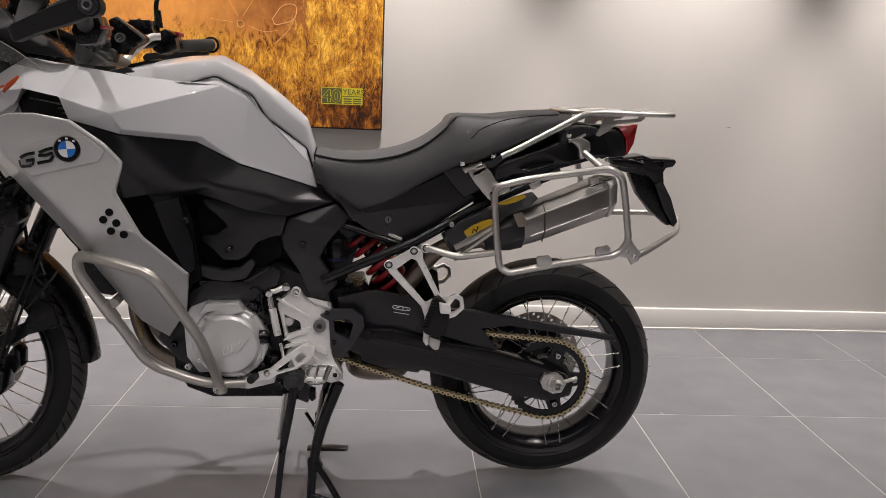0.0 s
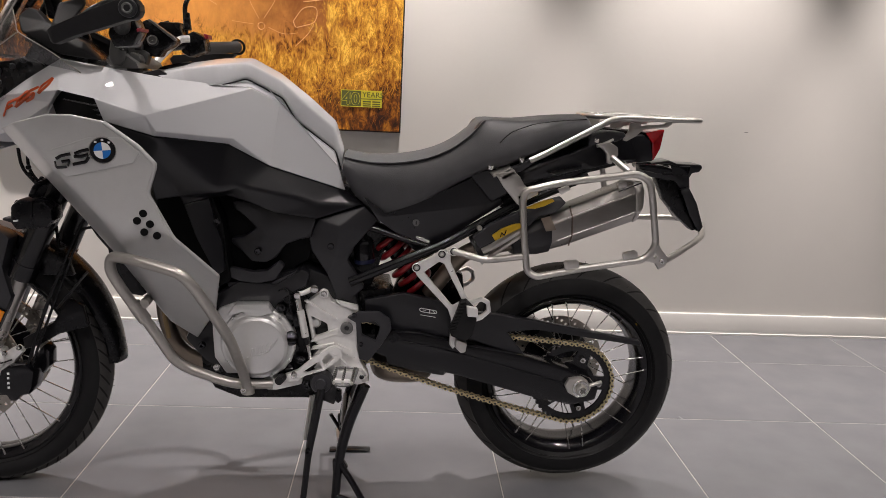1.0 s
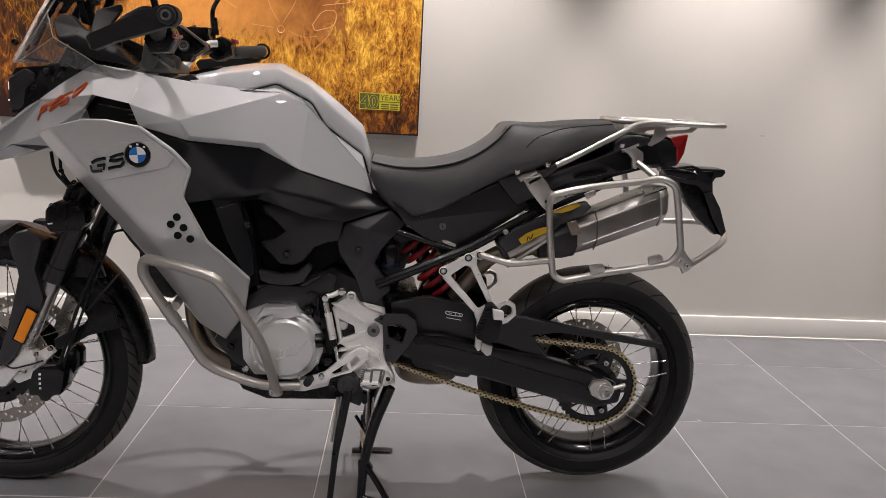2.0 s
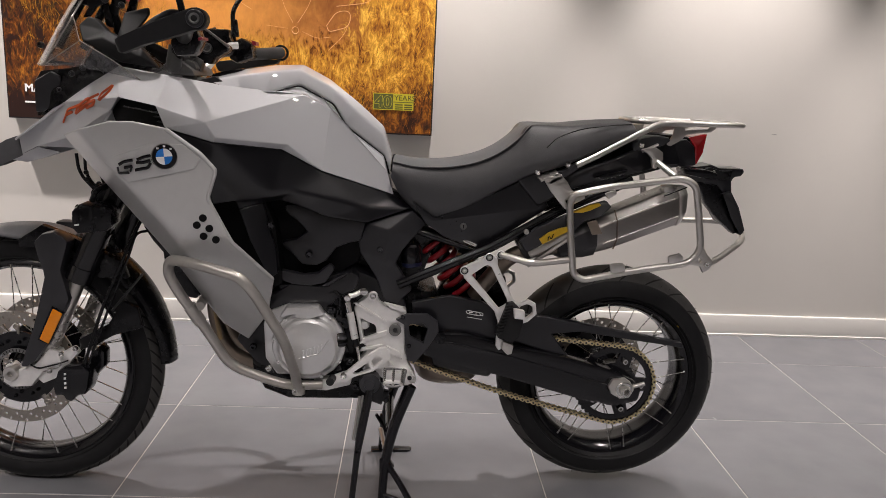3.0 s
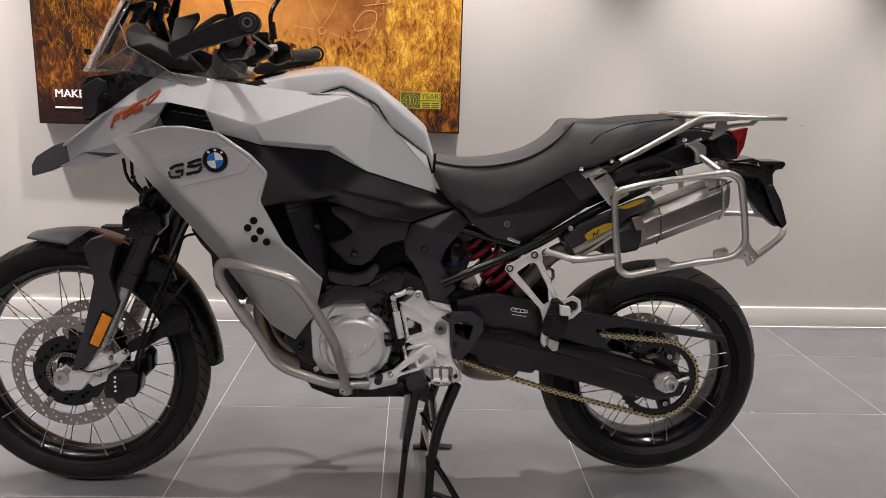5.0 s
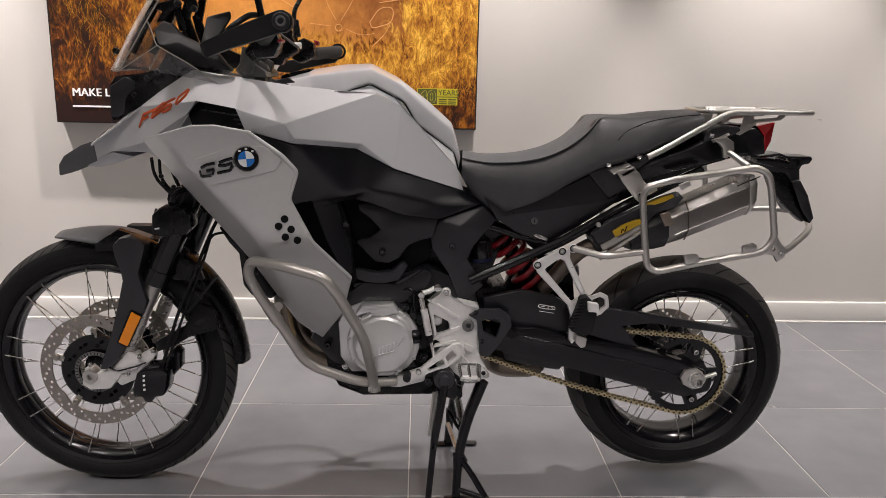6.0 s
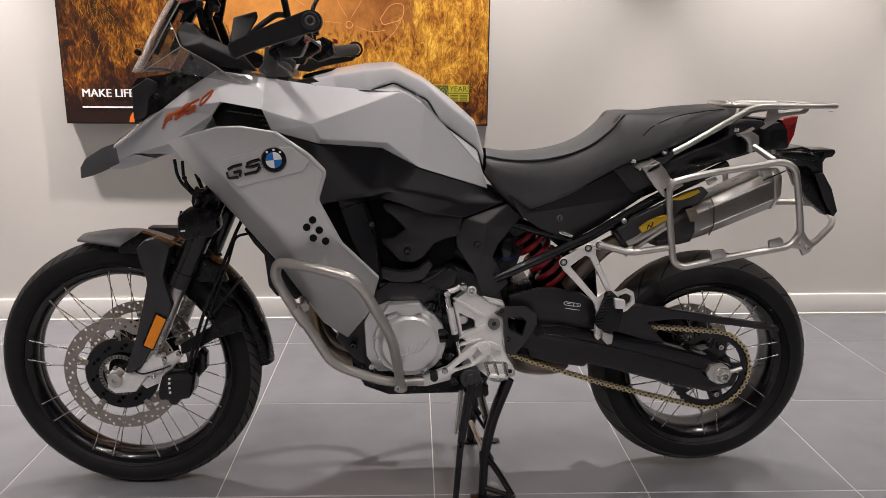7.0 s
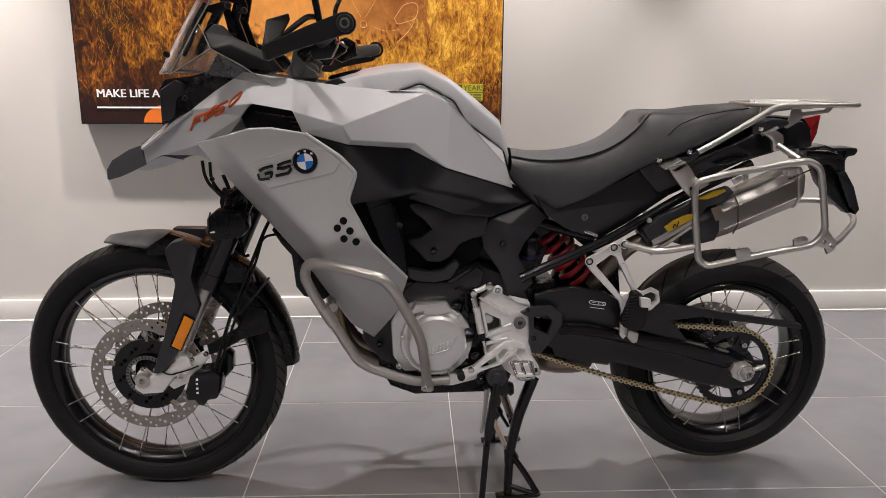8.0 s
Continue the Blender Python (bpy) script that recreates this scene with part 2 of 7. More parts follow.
def mirrored(ob, label=""):
    """The same part on the other side of the middle plane."""
    me = ob.data.copy()
    me.transform(Matrix.Diagonal((1, -1, 1, 1)))
    me.flip_normals()
    twin = new(ob.name.split(".")[0], me)
    twin.parent = ob.parent
    if "label" in ob:
        twin["label"] = ob["label"]
    return twin


def plate_bm(outline, y0, y1, bev=0.003, holes=(), segs=2):
    """A flat piece: an outline in x and z, with holes, between two depths, its rim rounded."""
    bm = bmesh.new()
    edges = []
    for loop in (outline, *holes):
        vs = [bm.verts.new((x, y0, z)) for x, z in loop]
        edges += [bm.edges.new((vs[k], vs[(k + 1) % len(vs)])) for k in range(len(vs))]
    if holes:
        bmesh.ops.triangle_fill(bm, edges=edges, use_beauty=True, use_dissolve=False)
    else:
        bm.faces.new(bm.verts[:])
    r = bmesh.ops.extrude_face_region(bm, geom=bm.faces[:])
    bmesh.ops.translate(bm, verts=[v for v in r["geom"] if isinstance(v, bmesh.types.BMVert)], vec=(0, y1 - y0, 0))
    bmesh.ops.recalc_face_normals(bm, faces=bm.faces)
    round_edges(bm, bev, 40, segs)
    return bm


def round_edges(bm, width, angle=30, segs=2):
    if width > 0:
        rim = [e for e in bm.edges if len(e.link_faces) == 2 and e.calc_face_angle(0) > radians(angle)]
        if rim:
            bmesh.ops.bevel(bm, geom=rim, offset=width, segments=segs, affect="EDGES", profile=0.6, clamp_overlap=True)


def plate(name, outline, y0, y1, mat, parent, label="", bev=0.003, holes=()):
    return part(name, plate_bm(outline, y0, y1, bev, holes), mat, parent, label)


def folded(planes, soft):
    """The depth of a convex folded surface: planes through three points each, blended softly along their folds."""
    rows = [np.linalg.solve(np.array([[q[0], q[2], 1.0] for q in t]), np.array([q[1] for q in t])) for t in planes]

    def depth(x, z):
        v = [r[0] * x + r[1] * z + r[2] for r in rows]
        m = max(v)
        return m + soft * math.log(sum(math.exp((q - m) / soft) for q in v))
    return depth


def facets(name, pts, faces, thick, mat, parent, label="", bev=0.004, angle=8, inward=(0, 1, 0), sharp=50.0, segs=3, soft=0, shape=None):
    """A folded panel: corner points and faces, thickened to the inside, its folds and rim rounded."""
    bm = bmesh.new()
    vs = [bm.verts.new(p) for p in pts]
    for f in faces:
        bm.faces.new([vs[k] for k in f])
    if soft:
        bmesh.ops.recalc_face_normals(bm, faces=bm.faces)
        bmesh.ops.triangulate(bm, faces=bm.faces[:])
        bmesh.ops.subdivide_edges(bm, edges=bm.edges[:], cuts=9 if shape else 5, use_grid_fill=True)
        inside = [v for v in bm.verts if not v.is_boundary]
        for k in range(soft):
            bmesh.ops.smooth_vert(bm, verts=inside, factor=0.5, use_axis_x=True, use_axis_y=True, use_axis_z=True)
        if shape:
            for v in bm.verts:
                v.co.y = shape(v.co.x, v.co.z)
    r = bmesh.ops.extrude_face_region(bm, geom=bm.faces[:])
    moved = [v for v in r["geom"] if isinstance(v, bmesh.types.BMVert)]
    bmesh.ops.translate(bm, verts=moved, vec=Vector(inward) * thick)
    bmesh.ops.recalc_face_normals(bm, faces=bm.faces)
    bmesh.ops.triangulate(bm, faces=[f for f in bm.faces if len(f.verts) > 4])
    round_edges(bm, bev, 50 if soft else angle, segs)
    return part(name, bm, mat, parent, label, sharp)


def bent(points, fillet, closed=False, steps=5):
    """A polyline with rounded corners."""
    p = [Vector(q) for q in points]
    out, count = [], len(p)
    for k in range(count):
        if not closed and k in (0, count - 1):
            out.append(p[k])
            continue
        a, b, c = p[k - 1], p[k], p[(k + 1) % count]
        d = min(fillet, (a - b).length * 0.45, (c - b).length * 0.45)
        s, e = b + (a - b).normalized() * d, b + (c - b).normalized() * d
        for i in range(steps + 1):
            t = i / steps
            out.append(s * (1 - t) ** 2 + b * 2 * t * (1 - t) + e * t ** 2)
    return out


def tube_data(points, r, closed=False, fillet=0.03, seg=12, flat=1.0, steps=5):
    path = bent(points, fillet, closed, steps)
    count = len(path)
    radii = r if isinstance(r, (list, tuple)) else None
    verts, faces = [], []
    normal = None
    for k in range(count):
        if closed:
            d = (path[(k + 1) % count] - path[k - 1]).normalized()
        else:
            d = (path[min(k + 1, count - 1)] - path[max(k - 1, 0)]).normalized()
        if normal is None:
            normal = d.orthogonal().normalized() if abs(d.z) > 0.9 else d.cross(Vector((0, 0, 1))).normalized()
        normal = (normal - d * normal.dot(d)).normalized()
        other = d.cross(normal)
        rr = radii[0] + (radii[1] - radii[0]) * k / (count - 1) if radii else r
        for i in range(seg):
            a = 2 * math.pi * i / seg
            verts.append(path[k] + normal * math.cos(a) * rr * flat + other * math.sin(a) * rr)
    for k in range(count if closed else count - 1):
        for i in range(seg):
            a, b = k * seg + i, k * seg + (i + 1) % seg
            c, d2 = ((k + 1) % count) * seg + (i + 1) % seg, ((k + 1) % count) * seg + i
            faces.append((a, b, c, d2))
    if not closed:
        faces.append(tuple(range(seg)))
        faces.append(tuple(range((count - 1) * seg, count * seg)))
    return verts, faces


def tube(name, points, r, mat, parent, label="", closed=False, fillet=0.03, seg=12, flat=1.0):
    v, f = tube_data(points, r, closed, fillet, seg, flat)
    return finish(name, v, f, mat, parent, label, 50)


def lathe_data(profile, centre, axis=(0, -1, 0), seg=32, closed=False):
    """Turn a profile of (radius, height along the axis) about the axis."""
    axis = Vector(axis).normalized()
    u = axis.orthogonal().normalized()
    w = axis.cross(u)
    c = Vector(centre)
    verts, faces = [], []
    for r, h in profile:
        for i in range(seg):
            a = 2 * math.pi * i / seg
            verts.append(c + axis * h + (u * math.cos(a) + w * math.sin(a)) * r)
    rows = len(profile)
    for k in range(rows if closed else rows - 1):
        for i in range(seg):
            k2 = (k + 1) % rows
            faces.append((k * seg + i, k * seg + (i + 1) % seg, k2 * seg + (i + 1) % seg, k2 * seg + i))
    if not closed:
        if profile[0][0] > 1e-5:
            faces.append(tuple(range(seg)))
        if profile[-1][0] > 1e-5:
            faces.append(tuple(range((rows - 1) * seg, rows * seg)))
    return verts, faces


def lathe(name, profile, centre, mat, parent, label="", axis=(0, -1, 0), seg=32, closed=False, sharp=30.0):
    v, f = lathe_data(profile, centre, axis, seg, closed)
    bm = bmesh.new()
    vs = [bm.verts.new(q) for q in v]
    for q in f:
        bm.faces.new([vs[k] for k in q])
    bmesh.ops.remove_doubles(bm, verts=bm.verts, dist=1e-6)
    bmesh.ops.recalc_face_normals(bm, faces=bm.faces)
    return part(name, bm, mat, parent, label, sharp)


def bolt(centre, r, parent, mat=None, h=0.006, axis=(0, -1, 0), name="bolt"):
    """A button-head screw with a socket."""
    mat = mat or POLISHED
    return lathe(name, [(r, -0.002), (r, h * 0.5), (r * 0.8, h), (r * 0.48, h), (r * 0.45, h * 0.3), (0, h * 0.3)], centre, mat, parent, axis=axis, seg=14)


def spline(points, fine):
    """A smooth line through all the points."""
    p = [Vector(q) for q in points]
    p = [p[0] * 2 - p[1]] + p + [p[-1] * 2 - p[-2]]
    out = []
    for k in range(1, len(p) - 2):
        for i in range(fine):
            t = i / fine
            a, b, c, d = p[k - 1:k + 3]
            out.append(0.5 * (2 * b + (c - a) * t + (2 * a - 5 * b + 4 * c - d) * t * t + (3 * b - a - 3 * c + d) * t ** 3))
    return out + [p[-2]]


def grid_surface(name, rows, mat, parent, label="", thick=0.0, levels=2, sharp=60.0):
    """A smooth skin over rows of points."""
    fine = 2 ** levels
    rows = [spline(row, fine) for row in rows]
    rows = [list(col) for col in zip(*[spline(col, fine) for col in zip(*rows)])]
    verts = [q for row in rows for q in row]
    w = len(rows[0])
    faces = [(k * w + i, k * w + i + 1, (k + 1) * w + i + 1, (k + 1) * w + i) for k in range(len(rows) - 1) for i in range(w - 1)]
    ob = finish(name, verts, faces, mat, parent, label, sharp)
    if thick:
        s = ob.modifiers.new("thick", "SOLIDIFY")
        s.thickness, s.offset = thick, -1
    return ob


def loft(name, loops, mat, parent, label="", levels=1, sharp=50.0):
    """A closed body through loops of equal length, capped at both ends."""
    verts = [q for row in loops for q in row]
    w = len(loops[0])
    faces = [(k * w + i, k * w + (i + 1) % w, (k + 1) * w + (i + 1) % w, (k + 1) * w + i) for k in range(len(loops) - 1) for i in range(w)]
    faces += [tuple(range(w)), tuple(range((len(loops) - 1) * w, len(loops) * w))]
    ob = finish(name, verts, faces, mat, parent, label, sharp)
    if levels:
        sub = ob.modifiers.new("smooth", "SUBSURF")
        sub.levels = sub.render_levels = levels
    return ob

# ---- the room ----
def slab(name, lo, hi, mat, m=WALLM, bev=0.0, parent=None):
    bm = bmesh.new()
    bmesh.ops.create_cube(bm, size=1, matrix=Matrix.Translation([(a + b) / 2 for a, b in zip(lo, hi)]) @ Matrix.Diagonal([b - a for a, b in zip(lo, hi)] + [1]))
    bmesh.ops.transform(bm, matrix=m, verts=bm.verts)
    round_edges(bm, bev, 40, 2)
    return part(name, bm, mat, parent)


U0, U1, V0 = -7.0, 4.0, -6.0
tagged(slab("wall_back", (U0, WALL_V, 0), (U1, WALL_V + 0.15, CEIL), WALLPAINT), "off-white painted showroom wall behind the motorcycle", "wall", kind="structure")
# the other walls and the ceiling are unseen, added to shape bounced light
tagged(slab("wall_front", (U0, V0 - 0.15, 0), (U1, V0, CEIL), FARWALL), "unseen showroom wall, grey to hold down bounced light", "wall", kind="structure")
tagged(slab("wall_left", (U0 - 0.15, V0 - 0.15, 0), (U0, WALL_V + 0.15, CEIL), WALLPAINT), "unseen off-white side wall, added to close the room", "wall", kind="structure")
tagged(slab("wall_right", (U1, V0 - 0.15, 0), (U1 + 0.15, WALL_V + 0.15, CEIL), FARWALL), "unseen side wall, grey to hold down bounced light", "wall", kind="structure")
tagged(slab("ceiling", (U0 - 0.15, V0 - 0.15, CEIL), (U1 + 0.15, WALL_V + 0.15, CEIL + 0.1), CEILPAINT), "unseen matt ceiling with downlights, grey to hold down bounced light", "ceiling", kind="structure")


def baseboard():
    profile = [(0, 0), (-0.019, 0), (-0.019, 0.008), (-0.014, 0.0105), (-0.014, 0.094), (-0.011, 0.1), (-0.005, 0.102), (0, 0.102)]
    verts, faces = [], []
    for u in (U0, U1):
        verts += [WALLM @ Vector((u, WALL_V + a, b)) for a, b in profile]
    w = len(profile)
    faces = [(i, (i + 1) % w, w + (i + 1) % w, w + i) for i in range(w)] + [tuple(range(w)), tuple(range(w, 2 * w))]
    return finish("baseboard", verts, faces, TRIMPAINT, None)


tagged(baseboard(), "white painted skirting board along the wall", "baseboard", kind="structure")


for u, v in DOWN:
    ring = new("downlight", None)
    ring.matrix_world = WALLM @ Matrix.Translation((u, v, CEIL))
    tagged(ring, "round recessed white ceiling downlight", "downlight", "ceiling downlights")
    lathe("trim_ring", [(0.045, 0.001), (0.045, -0.004), (0.031, -0.006), (0.028, 0.001)], (0, 0, 0), TRIMPAINT, ring, axis=(0, 0, 1), closed=True)
    lathe("lens", [(0.028, 0.0005), (0.028, -0.001), (0, -0.001)], (0, 0, 0), LAMPGLOW, ring, axis=(0, 0, 1), seg=20)

# ---- backlit picture on the wall ----
PIC = WALLM @ Matrix.Translation((-2.38, WALL_V, 0.888))  # middle of its foot
PW, PH, PT = 1.781, 1.05, 0.055
picture = new("backlit_picture")
picture.matrix_world = PIC
tagged(picture, "backlit fabric picture of golden grass at sunset, on the wall", "picture")


def box_local(name, lo, hi, mat, parent, bev=0.0, label=""):
    ob = slab(name, lo, hi, mat, Matrix.Identity(4), bev, parent)
    if label:
        ob["label"] = label
    return ob


W2 = PW / 2
box_local("casing", (-W2, -PT, 0), (W2, -0.001, PH), GREYPLASTIC, picture, 0.002, "slim dark metal casing")
box_local("print", (-W2 + 0.006, -PT - 0.003, 0.006), (W2 - 0.006, -PT + 0.001, PH - 0.006), PRINT, picture, 0, "orange grass field print")


def flat_shape(name, outline, mat, parent, y, label=""):
    return plate(name, outline, y, y - 0.0015, mat, parent, label, 0)


def lettering(name, text, size, x, y, z, mat, parent, m=Matrix.Identity(4)):
    cu = bpy.data.curves.new(name, "FONT")
    cu.body, cu.size, cu.extrude = text, size, 0.0006
    cu.resolution_u = 3
    tmp = new(name, cu)
    bpy.context.view_layer.update()
    me = bpy.data.meshes.new_from_object(tmp.evaluated_get(bpy.context.evaluated_depsgraph_get()))
    bpy.data.objects.remove(tmp)
    me.transform(m @ Matrix.Translation((x, y, z)) @ Matrix.Rotation(radians(90), 4, "X"))
    me.materials.clear()
    me.materials.append(mat)
    ob = new(name, me)
    ob.parent = parent
    return ob

for bold in (0.0, 0.0013, 0.0026):
    lettering("slogan", "MAKE LIFE A RIDE", 0.047, -W2 + 0.073 + bold, -PT - 0.005 - bold * 0.1, 0.112, PRINTWHITE, picture)["label"] = "white slogan lettering"
box_local("underline", (-W2 + 0.073, -PT - 0.0055, 0.066), (-W2 + 0.43, -PT - 0.004, 0.073), PRINTWHITE, picture, 0)
sun_disc = [(-W2 + 0.36 + 0.10 * math.cos(radians(a)), 0.007 + 0.075 * math.sin(radians(a))) for a in range(0, 181, 15)]
flat_shape("sunset_glow", sun_disc, PRINTGLOW, picture, -PT - 0.003, "orange glow in the print")
XE, ZE = W2 - 0.258, 0.104
box_local("sign_dark", (XE, -PT - 0.0055, ZE), (XE + 0.085, -PT - 0.003, ZE + 0.070), PRINTDARK, picture, 0)
for lo, hi in (((0, 0.067), (0.085, 0.070)), ((0, 0), (0.085, 0.003)), ((0, 0), (0.003, 0.07))):
    box_local("sign_line", (XE + lo[0], -PT - 0.0065, ZE + lo[1]), (XE + hi[0], -PT - 0.0055, ZE + hi[1]), PRINTYELLOW, picture, 0)
for dx, dz in ((-0.002, 0), (0.002, 0), (0, -0.002), (0, 0.002), (0.0035, 0), (0.0055, 0)):
    lettering("sign_number", "40", 0.074, XE + 0.005 + dx, -PT - 0.0061 + dx * 0.02, ZE + 0.009 + dz, PRINTYELLOW, picture)
for dx in (0.0, 0.0018, 0.0035):
    lettering("sign_number", "40", 0.074, XE + 0.005 + dx, -PT - 0.0072 + dx * 0.02, ZE + 0.009, PRINTDARK, picture)
box_local("sign_field", (XE + 0.086, -PT - 0.0058, ZE), (XE + 0.174, -PT - 0.003, ZE + 0.070), PRINTYELLOW, picture, 0, "yellow field of the sign")
lettering("sign_word", "YEARS", 0.032, XE + 0.090, -PT - 0.0066, ZE + 0.042, PRINTDARK, picture)
box_local("sign_line", (XE + 0.086, -PT - 0.0066, ZE + 0.033), (XE + 0.174, -PT - 0.0058, ZE + 0.036), PRINTDARK, picture, 0)
for x in (0.094, 0.134):
    for lo, hi in (((0, 0.021), (0.034, 0.026)), ((0, 0.012), (0.034, 0.016)), ((0, 0.004), (0.034, 0.008))):
        box_local("sign_mark", (XE + x + lo[0], -PT - 0.0068, ZE + lo[1]), (XE + x + hi[0], -PT - 0.0058, ZE + hi[1]), PRINTDARK, picture, 0)


def print_blades(name, count, seed, mat, x0, x1, z0, z1, lo, hi, width, lean):
    """Printed grass: slim curved blades lying on the print, in clumps."""
    rnd = random.Random(seed)
    verts, faces = [], []
    y = -PT - 0.0036
    clump = (0, 0)
    for k in range(count):
        if k % 9 == 0:
            clump = (rnd.uniform(x0, x1), rnd.uniform(z0, z1))
        x, z = clump[0] + rnd.gauss(0, 0.035), clump[1] + rnd.gauss(0, 0.03)
        size, a, bend = rnd.uniform(lo, hi), radians(90 + rnd.gauss(lean, 22)), rnd.gauss(0, 0.6)
        base, steps = len(verts), 5
        for i in range(steps + 1):
            w = width * rnd.uniform(0.7, 1.2) * (1 - 0.75 * i / steps)
            n = (-math.sin(a), math.cos(a))
            x, z = min(max(x, -W2 + 0.012), W2 - 0.012), min(max(z, 0.012), PH - 0.02)
            verts += [(x - n[0] * w, y, z - n[1] * w), (x + n[0] * w, y, z + n[1] * w)]
            x, z, a = x + math.cos(a) * size / steps, z + math.sin(a) * size / steps, a + bend / steps
        faces += [(base + 2 * i, base + 2 * i + 1, base + 2 * i + 3, base + 2 * i + 2) for i in range(steps)]
        y -= 0.0000004
    ob = finish(name, verts, faces, mat, picture)
    return tagged(ob, kind="stuff")


def blade_material(name, dark, light, strength):
    m = bpy.data.materials.new(name)
    m.use_nodes = True
    n, link = m.node_tree.nodes, m.node_tree.links
    p = n["Principled BSDF"]
    geo = n.new("ShaderNodeNewGeometry")
    mix = n.new("ShaderNodeMix")
    mix.data_type = "RGBA"
    mix.inputs["A"].default_value, mix.inputs["B"].default_value = (*dark, 1), (*light, 1)
    link.new(geo.outputs["Random Per Island"], mix.inputs["Factor"])
    link.new(mix.outputs["Result"], p.inputs["Base Color"])
    link.new(mix.outputs["Result"], p.inputs["Emission Color"])
    p.inputs["Emission Strength"].default_value, p.inputs["Roughness"].default_value = strength, 0.4
    return m


GRASS_A = blade_material("printed_shaded_grass", (0.12, 0.038, 0.008), (0.34, 0.12, 0.014), 0.25)
GRASS_B = blade_material("printed_golden_grass", (0.30, 0.11, 0.012), (0.62, 0.31, 0.03), 0.28)
GRASS_C = blade_material("printed_olive_grass", (0.05, 0.026, 0.008), (0.20, 0.10, 0.018), 0.25)
print_blades("printed_grass", 420, 3, GRASS_C, -W2, -0.25, 0.14, 0.62, 0.02, 0.07, 0.0009, 8)
print_blades("printed_grass", 300, 6, GRASS_B, -W2 + 0.1, -0.2, 0.26, 0.52, 0.02, 0.06, 0.0008, 5)
print_blades("printed_grass", 450, 4, GRASS_A, -0.3, W2, 0.0, 0.24, 0.02, 0.07, 0.0010, -6)
print_blades("printed_grass", 800, 5, GRASS_B, 0.1, W2, 0.12, 0.30, 0.015, 0.06, 0.0009, -10)
print_blades("printed_grass", 220, 7, GRASS_B, 0.60, W2, 0.30, 0.60, 0.06, 0.18, 0.0008, -14)


def print_stroke(points, r, mat=None):
    v, f = tube_data([(x, -PT - 0.0045, z) for x, z in points], r, fillet=0.03, seg=6, flat=0.3)
    finish("printed_line", v, f, mat or PRINTLINE, picture)


HX, HZ = 0.30, 0.415
print_stroke([(HX + 0.014 * math.cos(a / 8 * math.pi), HZ + 0.014 * math.sin(a / 8 * math.pi)) for a in range(17)], 0.0013)
for pts, r in (([(HX + 0.01, HZ + 0.03), (HX + 0.055, HZ + 0.10), (HX + 0.09, HZ + 0.2)], 0.002), ([(HX - 0.01, HZ + 0.03), (HX - 0.05, HZ + 0.1), (HX - 0.07, HZ + 0.2)], 0.002),
               ([(HX + 0.03, HZ - 0.004), (HX + 0.09, HZ - 0.03), (HX + 0.15, HZ - 0.02)], 0.0015), ([(HX - 0.03, HZ + 0.006), (HX - 0.12, HZ + 0.015)], 0.0015),
               ([(0.43, 0.44), (0.47, 0.50), (0.53, 0.505), (0.525, 0.44), (0.44, 0.415), (0.43, 0.44)], 0.003), ([(0.53, 0.47), (0.50, 0.40), (0.44, 0.34)], 0.002),
               ([(0.47, 0.52), (0.60, 0.54), (0.66, 0.60)], 0.003), ([(-0.10, 0.52), (0.05, 0.53), (0.12, 0.49)], 0.0025), ([(-0.35, 0.55), (-0.2, 0.58), (-0.1, 0.56)], 0.002)):
    print_stroke(pts, r * 0.5)

# rounded dark red shape at the top of the print, and a scuff on the wall
flat_shape("printed_dome", [(-0.36 + 0.085 * math.cos(radians(a)), 0.62 + 0.13 * math.sin(radians(a))) for a in range(180, 361, 12)], PRINTDOME, picture, -PT - 0.0042, "dark red rounded shape in the print")
scuff = Vector([(1.932, 1.36, 0.866)][0])
scuff_mark = flat_shape("wall_scuff", [(-0.014, 0.0), (0.003, -0.0018), (0.016, -0.0005), (0.006, 0.0014)], SCUFF, None, 0.0)
scuff_mark.matrix_world = WALLM @ Matrix.Translation((scuff.x - 1.861, WALL_V + 0.0009, scuff.z + 0.092))
tagged(scuff_mark, "small dark scuff on the off-white wall", "scuff", kind="structure")

# ---- the motorcycle ----
bike = new("motorcycle")
tagged(bike, "pale grey adventure motorcycle with black trim, on its centre stand", "motorcycle")

FRONT = Matrix.Translation((-0.786, 0, 0.347)) @ Matrix.Rotation(radians(-5), 4, "Z")   # front axle, bars turned a little
REAR = Matrix.Translation((0.786, 0, 0.337))


def tyre_profile(radius, width, bead):
    """Half-round crown, bulging sidewalls down to the bead."""
    h = width / 2
    out = []
    for k in range(13):
        a = -math.pi / 2 + math.pi * k / 12
        out.append((radius - h * 0.92 + h * 0.92 * math.cos(a) ** 0.9 if abs(a) < 1.56 else radius - h * 0.92, h * math.sin(a)))
    side = [(bead + 0.02, h * 0.93), (bead + 0.006, h * 0.78), (bead - 0.002, h * 0.62)]
    return [(r, -y) for r, y in reversed(side)][0:0] + [(r, -y) for r, y in side[::-1]] + out + side


